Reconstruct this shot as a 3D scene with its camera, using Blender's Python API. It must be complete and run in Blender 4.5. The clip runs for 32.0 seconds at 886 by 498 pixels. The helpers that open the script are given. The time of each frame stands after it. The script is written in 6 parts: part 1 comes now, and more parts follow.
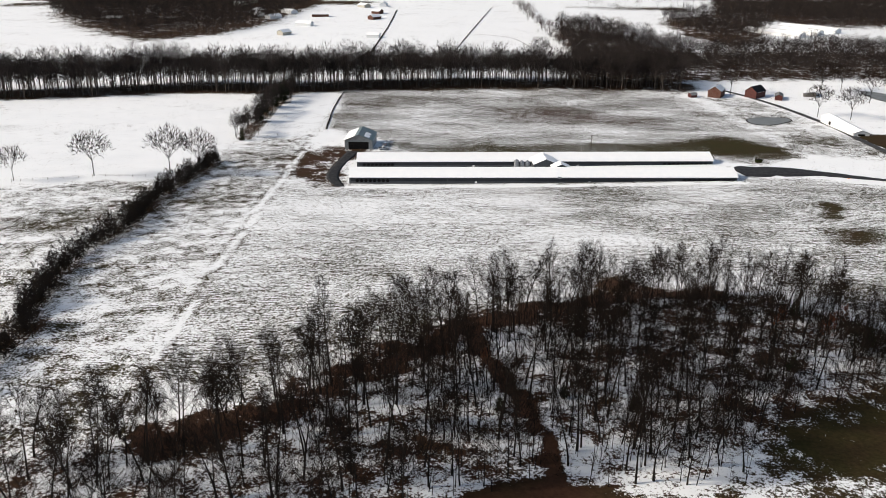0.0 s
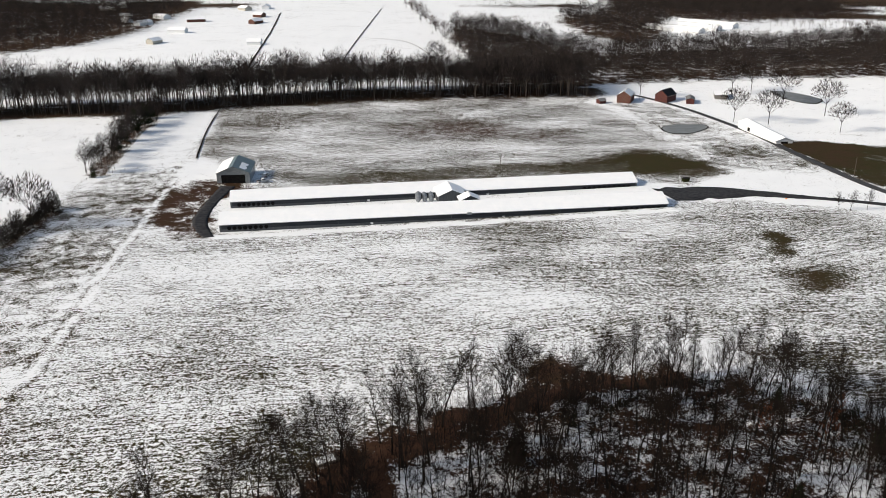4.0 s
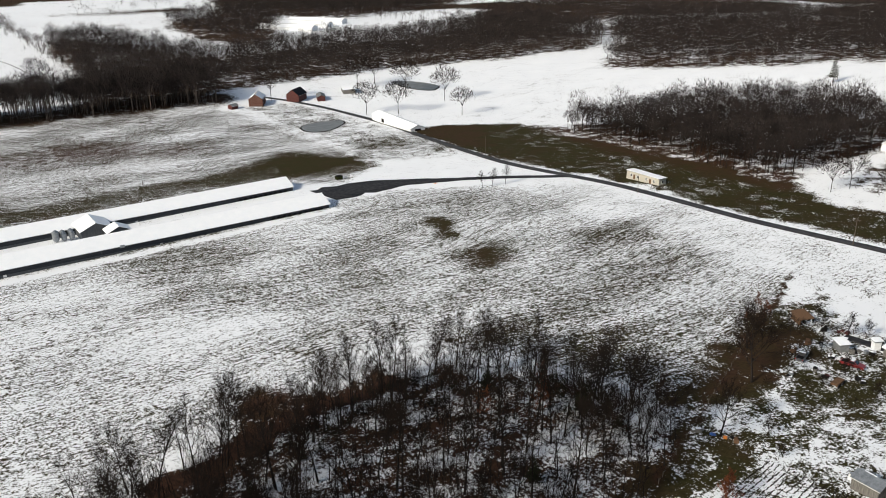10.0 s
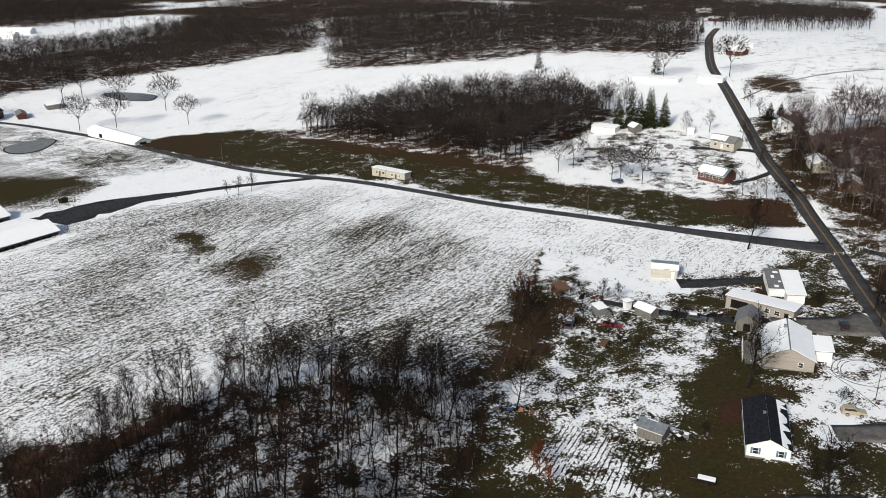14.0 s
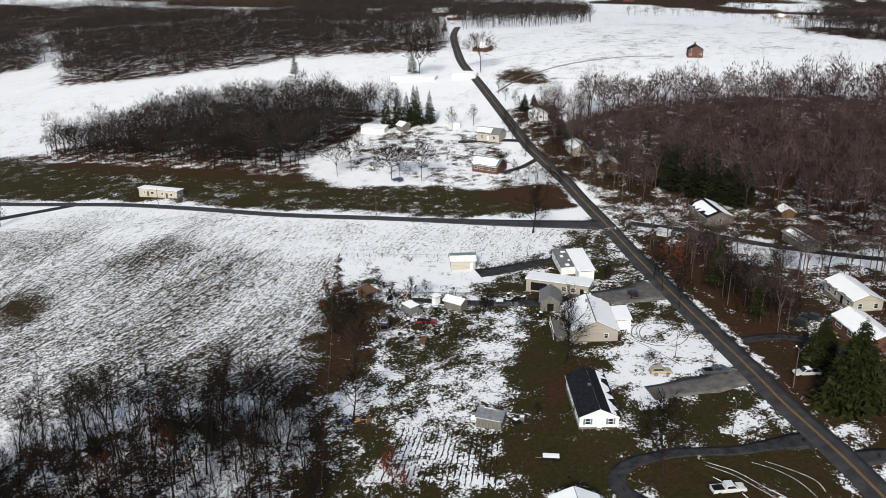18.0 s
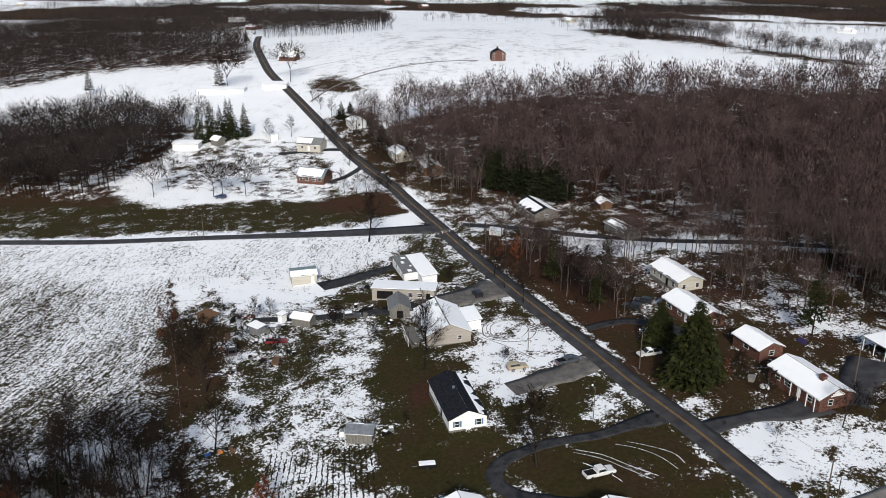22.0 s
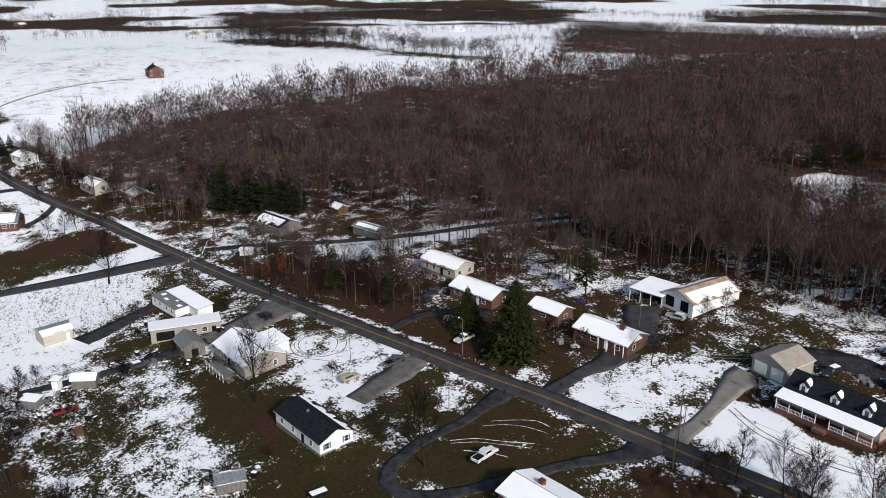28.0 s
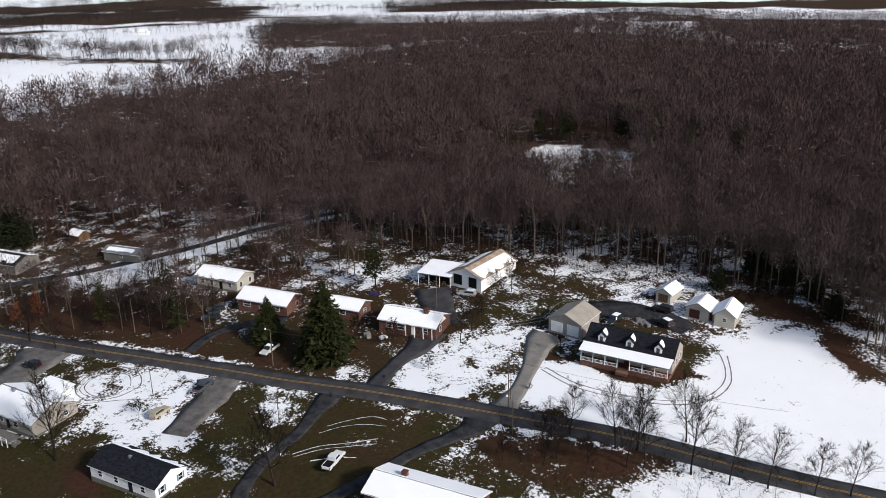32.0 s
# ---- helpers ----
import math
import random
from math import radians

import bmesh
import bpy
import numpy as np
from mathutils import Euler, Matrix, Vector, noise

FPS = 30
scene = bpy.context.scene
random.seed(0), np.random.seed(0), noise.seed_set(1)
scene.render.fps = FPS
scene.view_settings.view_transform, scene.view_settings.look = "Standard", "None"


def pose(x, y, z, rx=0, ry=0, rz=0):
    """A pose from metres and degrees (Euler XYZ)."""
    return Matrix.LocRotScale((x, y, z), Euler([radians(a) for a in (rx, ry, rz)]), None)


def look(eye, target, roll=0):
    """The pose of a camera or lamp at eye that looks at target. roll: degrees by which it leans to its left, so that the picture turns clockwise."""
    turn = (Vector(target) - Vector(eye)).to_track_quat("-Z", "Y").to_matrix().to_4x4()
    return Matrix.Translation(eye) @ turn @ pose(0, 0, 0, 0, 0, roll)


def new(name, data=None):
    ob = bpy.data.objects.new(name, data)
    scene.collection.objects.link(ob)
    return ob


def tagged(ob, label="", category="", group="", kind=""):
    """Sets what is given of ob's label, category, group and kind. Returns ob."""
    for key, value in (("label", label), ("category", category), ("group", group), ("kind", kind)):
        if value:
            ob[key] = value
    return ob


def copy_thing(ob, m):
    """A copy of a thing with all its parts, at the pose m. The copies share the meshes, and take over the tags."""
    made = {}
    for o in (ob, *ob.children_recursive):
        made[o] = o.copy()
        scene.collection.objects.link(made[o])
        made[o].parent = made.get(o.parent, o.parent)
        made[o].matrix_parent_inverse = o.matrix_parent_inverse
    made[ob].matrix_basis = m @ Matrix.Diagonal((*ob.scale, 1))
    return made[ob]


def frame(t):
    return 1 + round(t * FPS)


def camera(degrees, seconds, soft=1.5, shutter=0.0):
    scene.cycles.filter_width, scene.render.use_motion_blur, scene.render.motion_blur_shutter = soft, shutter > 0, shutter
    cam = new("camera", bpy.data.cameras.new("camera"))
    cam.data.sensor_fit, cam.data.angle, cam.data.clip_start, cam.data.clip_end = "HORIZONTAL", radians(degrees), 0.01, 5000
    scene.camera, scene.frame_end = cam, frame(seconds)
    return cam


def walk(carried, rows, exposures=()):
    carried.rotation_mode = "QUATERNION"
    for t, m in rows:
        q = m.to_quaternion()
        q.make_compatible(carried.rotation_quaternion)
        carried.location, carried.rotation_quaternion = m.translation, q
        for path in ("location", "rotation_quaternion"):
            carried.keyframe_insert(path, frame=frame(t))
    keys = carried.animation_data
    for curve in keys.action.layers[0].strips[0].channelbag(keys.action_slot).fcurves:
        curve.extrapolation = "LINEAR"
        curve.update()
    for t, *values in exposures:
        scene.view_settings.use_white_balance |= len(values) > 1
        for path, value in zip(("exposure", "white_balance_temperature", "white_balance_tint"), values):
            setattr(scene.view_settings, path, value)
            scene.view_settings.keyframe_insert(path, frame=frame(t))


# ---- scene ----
SUN_AZ, SUN_UP = 262.0, 30.0
EXPOSURES = [(0, 0.76, 7130, 9), (10, 0.68, 7020, 6.5), (20, 0.67, 6640, 7.6), (27, 0.64, 6490, 10), (32, 0.74, 6490, 10.5)]
cam = camera(55.0, 32.0, soft=0.6)
PATH = [
    (0, 0.00, 0.00, 92.43, 0.049, -20.875, 0.399),
    (0.5, 0.04, 7.40, 92.32, 0.991, -20.883, 0.226),
    (1, 0.12, 14.78, 92.22, 1.395, -20.881, 0.154),
    (1.5, 0.32, 22.20, 92.14, 1.580, -20.888, 0.117),
    (2, 0.71, 29.62, 92.08, 1.967, -20.936, 0.074),
    (2.5, 1.31, 37.01, 92.03, 3.191, -20.974, -0.038),
    (4.5, 5.18, 63.72, 92.03, 8.451, -21.112, 0.016),
    (5, 5.42, 66.49, 91.95, 10.291, -21.113, 0.100),
    (5.5, 5.50, 68.35, 91.84, 12.512, -21.128, 0.070),
    (6, 5.30, 69.52, 91.71, 14.458, -21.138, 0.030),
    (6.5, 4.98, 70.28, 91.65, 16.442, -21.182, 0.017),
    (7, 4.51, 70.85, 91.66, 18.637, -21.199, -0.072),
    (7.5, 3.86, 71.30, 91.76, 20.827, -21.218, -0.181),
    (8, 2.95, 71.62, 91.92, 23.003, -21.240, -0.218),
    (8.5, 1.81, 71.89, 92.09, 25.285, -21.264, -0.270),
    (9, 0.51, 72.16, 92.20, 27.648, -21.261, -0.339),
    (9.5, -0.78, 72.43, 92.21, 30.079, -21.239, -0.478),
    (10, -2.03, 72.85, 92.13, 32.485, -21.235, -0.538),
    (10.5, -3.23, 73.54, 91.99, 34.900, -21.196, -0.448),
    (11, -4.36, 74.54, 91.85, 37.347, -21.125, -0.238),
    (11.5, -5.37, 75.75, 91.71, 39.821, -21.107, -0.022),
    (12, -6.24, 77.05, 91.56, 42.270, -21.081, 0.105),
    (12.5, -7.01, 78.36, 91.39, 44.705, -21.068, 0.120),
    (13, -7.60, 79.70, 91.17, 47.107, -21.038, 0.128),
    (13.5, -8.31, 81.00, 90.89, 49.531, -21.056, 0.103),
    (14, -8.88, 82.52, 90.63, 52.034, -21.051, 0.130),
    (14.5, -9.35, 84.17, 90.44, 54.613, -21.079, 0.208),
    (15, -9.81, 85.82, 90.33, 57.189, -20.999, 0.341),
    (15.5, -10.43, 87.41, 90.12, 59.762, -21.005, 0.149),
    (17.5, -12.09, 93.41, 89.62, 67.894, -20.744, -0.144),
    (18, -12.03, 94.67, 89.86, 69.364, -20.769, -0.073),
    (18.5, -11.95, 95.72, 90.13, 71.026, -20.757, 0.042),
    (19, -11.89, 96.71, 90.34, 72.717, -20.745, 0.131),
    (19.5, -11.96, 97.77, 90.47, 74.371, -20.722, 0.094),
    (20, -12.17, 98.74, 90.49, 76.035, -20.630, 0.156),
    (20.5, -12.41, 99.79, 90.40, 77.712, -20.541, 0.172),
    (21, -12.49, 100.92, 90.25, 79.429, -20.439, 0.235),
    (21.5, -12.44, 102.16, 90.12, 81.190, -20.378, 0.227),
    (22, -12.45, 103.63, 89.98, 82.943, -20.296, 0.182),
    (22.5, -12.58, 105.36, 89.84, 84.696, -20.225, 0.154),
    (23, -12.73, 107.50, 89.70, 86.538, -20.163, 0.156),
    (23.5, -12.87, 110.33, 89.52, 88.582, -20.110, 0.217),
    (24, -12.92, 113.87, 89.39, 90.695, -20.078, 0.254),
    (24.5, -12.86, 117.89, 89.34, 92.822, -20.026, 0.258),
    (26.5, -11.23, 134.35, 90.07, 101.291, -19.829, 0.246),
    (27, -10.49, 137.42, 90.14, 103.552, -19.776, 0.201),
    (27.5, -9.70, 140.18, 90.20, 106.304, -19.719, 0.072),
    (28, -8.80, 142.71, 90.25, 109.040, -19.710, -0.072),
    (28.5, -7.76, 145.01, 90.34, 111.666, -19.682, -0.303),
    (29, -6.71, 147.19, 90.45, 114.257, -19.701, -0.450),
    (29.5, -5.53, 149.33, 90.57, 116.855, -19.764, -0.591),
    (30, -4.25, 151.44, 90.69, 119.458, -19.844, -0.737),
    (30.5, -2.92, 153.57, 90.81, 122.090, -19.939, -0.934),
    (31, -1.45, 155.81, 90.92, 124.717, -20.044, -1.009),
    (31.5, 0.13, 158.16, 90.96, 127.371, -20.136, -1.075),
    (32, 1.69, 160.60, 90.93, 130.037, -20.214, -0.951),
]
walk(cam, [(t, pose(x, y, z, 90 + pitch, 0, -yaw) @ pose(0, 0, 0, 0, 0, roll)) for t, x, y, z, yaw, pitch, roll in PATH],
     exposures=EXPOSURES)


# ---- daylight: thin cloud, low winter sun ----
world = bpy.data.worlds.new("world")
scene.world = world
world.use_nodes = True
_sky = world.node_tree.nodes.new("ShaderNodeTexSky")
_sky.sky_type = 'NISHITA'
_sky.sun_disc = False
_sky.sun_elevation, _sky.sun_rotation = radians(SUN_UP), radians(SUN_AZ)
_sky.air_density, _sky.dust_density = 1.0, 2.0
_bg = world.node_tree.nodes["Background"]
world.node_tree.links.new(_sky.outputs[0], _bg.inputs[0])
_bg.inputs[1].default_value = 0.073
sun = new("sun", bpy.data.lights.new("sun", 'SUN'))
sun.data.energy, sun.data.angle, sun.data.color = 2.35, radians(7), (1.0, .96, .91)
sun.matrix_world = look((0, 0, 0), (-math.sin(radians(SUN_AZ)), -math.cos(radians(SUN_AZ)), -math.tan(radians(SUN_UP))))


# ---- lie of the land: soft rises and hollows at (x, y, height) ----
KNOTS_NEAR = [(0, 190, -2), (-70, 340, -11.5), (-41, 364, -15.5), (129, 362, -12.5), (204, 347, -12), (150, 310, -8.5), (70, 212, -5),
              (216, 293, -8), (210, 168, -5.4), (268, 142, -5), (198, 120, -1), (158, 100, 1.3), (116, 91, 1.6), (130, 115, -.5),
              (125, 134, -1.5), (105, 59, 5), (95, 26, 6), (115, 18, 7), (142, 47, 4.5), (101, 5, 8.5), (0, 0, 3), (0, 100, 0)]
KNOTS_FAR = [(-44, 464, -18), (197, 545, -22), (194, 600, -21), (225, 452, -16), (-63, 650, -16), (113, 715, -17), (189, -47, 11),
             (492, -37, 8), (526, 137, 14), (538, 292, 9), (300, 190, -3), (-350, 300, -12), (-250, 700, -16), (0, 1400, -5),
             (900, 900, -15), (1200, 200, -12), (1200, -400, -10), (500, -400, 8), (200, -300, 12), (420, 500, -12), (380, 330, -6)]
KNOTS = np.array(KNOTS_NEAR + KNOTS_FAR, float)


def _kernel(a, b):
    d = np.sqrt(((a[:, None, :] - b[None, :, :]) ** 2).sum(-1))
    return 100 * np.exp(-d / 260) * (1 + d / 260) + 60 * (1 + d / 700) * np.exp(-d / 700)


_W = np.linalg.solve(_kernel(KNOTS[:, :2], KNOTS[:, :2]) + np.eye(len(KNOTS)) * 1.0, KNOTS[:, 2] + 8)


def heights(xy):
    """Height of the ground at an array of places."""
    xy = np.asarray(xy, float).reshape(-1, 2)
    return np.concatenate([_kernel(xy[i:i + 20000], KNOTS[:, :2]) @ _W for i in range(0, len(xy), 20000)]) - 8


def gz(x, y):
    return float(heights([(x, y)])[0])


# ---- materials ----
def material(name, rough=.8, metal=0.0):
    m = bpy.data.materials.new(name)
    m.use_nodes = True
    t = m.node_tree
    b = t.nodes["Principled BSDF"]
    b.inputs["Roughness"].default_value, b.inputs["Metallic"].default_value = rough, metal
    b.inputs["Specular IOR Level"].default_value = .08 if rough > .7 else .4
    return m, t, b


def nd(t, kind, **values):
    n = t.nodes.new(kind)
    for k, v in values.items():
        n.inputs[k].default_value = v
    return n


def place_of(t, scale=(1, 1, 1), local=False):
    g = t.nodes.new("ShaderNodeTexCoord" if local else "ShaderNodeNewGeometry")
    m = t.nodes.new("ShaderNodeVectorMath")
    m.operation = 'MULTIPLY'
    m.inputs[1].default_value = scale
    t.links.new(g.outputs["Object" if local else "Position"], m.inputs[0])
    return m.outputs[0]


def noise_of(t, where, scale, detail=5, rough=.6):
    n = nd(t, "ShaderNodeTexNoise", Scale=scale, Detail=detail, Roughness=rough)
    t.links.new(where, n.inputs["Vector"])
    return n.outputs[0]


def calc(t, op, a, b=None, clamp=False):
    n = t.nodes.new("ShaderNodeMath")
    n.operation, n.use_clamp = op, clamp
    for i, v in enumerate((a, b)):
        if v is None:
            continue
        if isinstance(v, (int, float)):
            n.inputs[i].default_value = v
        else:
            t.links.new(v, n.inputs[i])
    return n.outputs[0]


def blend(t, fac, a, b):
    n = t.nodes.new("ShaderNodeMix")
    n.data_type = 'RGBA'
    for s, v in ((0, fac), (6, a), (7, b)):
        if isinstance(v, (tuple, list)):
            n.inputs[s].default_value = (*v, 1)
        elif isinstance(v, (int, float)):
            n.inputs[s].default_value = v
        else:
            t.links.new(v, n.inputs[s])
    return n.outputs[2]


def bumped(t, b, height, strength=.4, far=.05):
    n = nd(t, "ShaderNodeBump", Strength=strength, Distance=far)
    t.links.new(height, n.inputs["Height"])
    t.links.new(n.outputs[0], b.inputs["Normal"])


def surface(name, a, c, rough=.8, scale=2.0, stretch=(1, 1, 1), metal=0.0, bump=.3, each=0.0, local=False, fine=9.0, apart=0.0):
    """A surface that wanders between two colours at two scales; each: how far objects differ from one another; apart: how far twigs do."""
    m, t, b = material(name, rough, metal)
    w = place_of(t, stretch, local)
    n = calc(t, 'ADD', calc(t, 'MULTIPLY', noise_of(t, w, scale), .65), calc(t, 'MULTIPLY', noise_of(t, w, scale * fine, 3), .35))
    f = calc(t, 'MULTIPLY', calc(t, 'SUBTRACT', n, .38), 4.0, True)
    if each:
        o = t.nodes.new("ShaderNodeObjectInfo")
        f = calc(t, 'ADD', calc(t, 'MULTIPLY', f, 1 - each), calc(t, 'MULTIPLY', o.outputs["Random"], each), True)
    if apart:
        o = t.nodes.new("ShaderNodeNewGeometry")
        f = calc(t, 'ADD', calc(t, 'MULTIPLY', f, 1 - apart), calc(t, 'MULTIPLY', o.outputs["Random Per Island"], apart), True)
    t.links.new(blend(t, f, a, c), b.inputs["Base Color"])
    if bump:
        bumped(t, b, n, bump, .02)
    return m


TRACK = surface("tyre_track", (.05, .045, .04), (.3, .29, .28), .85, 1.6)
SNOW = surface("snow", (.87, .89, .92), (.92, .93, .95), .75, .4, bump=.12)
ASPHALT = surface("asphalt", (.032, .032, .036), (.068, .067, .07), .72, .35, fine=20)
GRAVEL = surface("wet_gravel", (.013, .014, .018), (.055, .054, .056), .8, .6, fine=14)
PARKING = surface("pale_gravel", (.075, .07, .067), (.17, .16, .152), .85, .5, fine=14)
CONCRETE = surface("concrete", (.17, .158, .145), (.25, .235, .215), .8, .5)
YELLOW = surface("road_yellow", (.42, .22, .02), (.24, .15, .05), .7, 1.2)
BARK = surface("bark", (.006, .005, .0045), (.034, .027, .023), .95, .7, (1, 1, .3), each=.35)
TWIG = surface("twigs", (.004, .003, .0026), (.024, .0165, .013), .95, .15, each=.4)
# Crown-sized tones put lit tops and shaded gaps into the twig colour; DARK_WOODS is more shaded.
WOODS = surface("crown_shaded_twigs", (.004, .0027, .0026), (.115, .081, .077), .95, .15, fine=5, apart=.35)
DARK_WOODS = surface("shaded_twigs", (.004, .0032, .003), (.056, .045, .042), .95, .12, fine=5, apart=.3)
RUST_LEAF = surface("rust_leaves", (.05, .018, .01), (.2, .066, .028), .9, .5, each=.3)
NEEDLES = surface("needles", (.005, .0075, .0025), (.034, .038, .012), .85, .6, each=.3)
CEDAR = surface("cedar", (.007, .01, .005), (.024, .028, .013), .9, .5, each=.3)
PALE_BARK = surface("pale_bark", (.03, .024, .021), (.15, .122, .108), .95, .5, (1, 1, .25), fine=8, apart=.5)
BRUSH = surface("brush", (.005, .004, .003), (.022, .015, .011), .95, .4, each=.3)
STEEL_WALL = surface("grey_metal_siding", (.05, .056, .064), (.085, .092, .1), .55, .5, (4, 4, .4))
STEEL_ROOF = surface("blue_grey_roof", (.09, .13, .15), (.15, .2, .22), .45, .6)
GALV = surface("galvanised", (.2, .22, .24), (.36, .38, .4), .42, 1.5, metal=.6)
WHITE_SIDING = surface("white_siding", (.66, .68, .7), (.8, .81, .82), .6, .7, (.3, .3, 6))
TAN_SIDING = surface("tan_siding", (.27, .245, .22), (.35, .32, .29), .65, .7, (.3, .3, 6))
CREAM = surface("cream_siding", (.36, .34, .29), (.46, .435, .385), .65, .7, (.3, .3, 6))
GREY_WOOD = surface("weathered_wood", (.1, .095, .09), (.2, .19, .175), .9, 1.0, (5, 5, .6))
BROWN_WOOD = surface("brown_wood", (.09, .05, .03), (.17, .1, .06), .85, 1.0, (5, 5, .6))
SHINGLE = surface("dark_shingles", (.006, .007, .01), (.022, .024, .03), .85, 1.2, (1, 1, 4))
GREY_SHINGLE = surface("grey_shingles", (.12, .125, .13), (.2, .205, .21), .85, 1.2)
TAN_ROOF = surface("tan_metal_roof", (.27, .245, .205), (.36, .33, .28), .55, .5)
RUST_ROOF = surface("rusty_roof", (.2, .12, .07), (.42, .35, .28), .6, .5)
RED_PAINT = surface("red_paint", (.05, .011, .009), (.085, .018, .014), .7, .8)
# For dark objects, and for shade painted into bays and load beds.
DARK = surface("dark_paint_and_inside_shade", (.006, .006, .007), (.016, .015, .014), .9, 1.0, bump=0)
TRIM = surface("white_trim", (.7, .71, .72), (.82, .82, .82), .55, 1.5)
SHUTTER = surface("blue_shutter", (.06, .14, .24), (.1, .2, .32), .6, 1.5)
TYRE = surface("tyre", (.012, .012, .013), (.03, .03, .03), .85, 3.0)
CHROME = surface("chrome", (.5, .5, .52), (.7, .7, .72), .25, 3.0, metal=1.0)
LAMP_RED = surface("tail_light", (.3, .01, .01), (.4, .02, .02), .3, 4.0)
LAMP_CLEAR = surface("head_light", (.6, .6, .6), (.8, .8, .8), .2, 4.0)
ORANGE = surface("orange_plastic", (.6, .18, .02), (.7, .25, .05), .6, 2.0)
BLUE_TARP = surface("blue_tarp", (.02, .08, .3), (.05, .14, .4), .6, 1.0)
PURPLE = surface("purple_cloth", (.015, .01, .05), (.03, .018, .09), .7, 1.0)
WIRE = surface("wire", (.03, .03, .03), (.06, .06, .06), .6, 2.0)
ICE = surface("ice", (.1, .105, .105), (.22, .225, .225), .45, .25)
CURTAIN = surface("curtain", (.03, .034, .04), (.05, .055, .062), .75, .6, (.3, 1, 3))
POLE_WOOD = surface("pole_wood", (.07, .055, .045), (.14, .115, .095), .9, 1.5, (4, 4, .4))


def paint(name, c, rough=.35):
    m, t, b = material(name, rough)
    w = place_of(t, local=True)
    f = calc(t, 'MULTIPLY', noise_of(t, w, 2.5), .9, True)
    t.links.new(blend(t, f, c, tuple(v * .7 for v in c)), b.inputs["Base Color"])
    b.inputs["Coat Weight"].default_value = .4
    return m


def glass(name, c=(.02, .025, .03)):
    m, t, b = material(name, .08)
    b.inputs["Base Color"].default_value = (*c, 1)
    b.inputs["Specular IOR Level"].default_value = .7
    return m


PANE = glass("window_glass")


def brickwork():
    m, t, b = material("brick", .9)
    w = place_of(t, local=True)
    n = nd(t, "ShaderNodeTexBrick", Scale=1.0)
    n.inputs["Color1"].default_value, n.inputs["Color2"].default_value = (.075, .02, .014, 1), (.12, .036, .025, 1)
    n.inputs["Mortar"].default_value = (.17, .14, .12, 1)
    n.inputs["Brick Width"].default_value, n.inputs["Row Height"].default_value = .22, .075
    n.inputs["Mortar Size"].default_value = .012
    s, c = t.nodes.new("ShaderNodeSeparateXYZ"), t.nodes.new("ShaderNodeCombineXYZ")
    t.links.new(w, s.inputs[0])
    t.links.new(calc(t, 'ADD', s.outputs[0], s.outputs[1]), c.inputs[0])
    t.links.new(s.outputs[2], c.inputs[1])
    t.links.new(c.outputs[0], n.inputs["Vector"])
    f = calc(t, 'MULTIPLY', noise_of(t, w, .8), .6)
    t.links.new(blend(t, f, n.outputs[0], (.09, .035, .025)), b.inputs["Base Color"])
    return m


BRICK = brickwork()


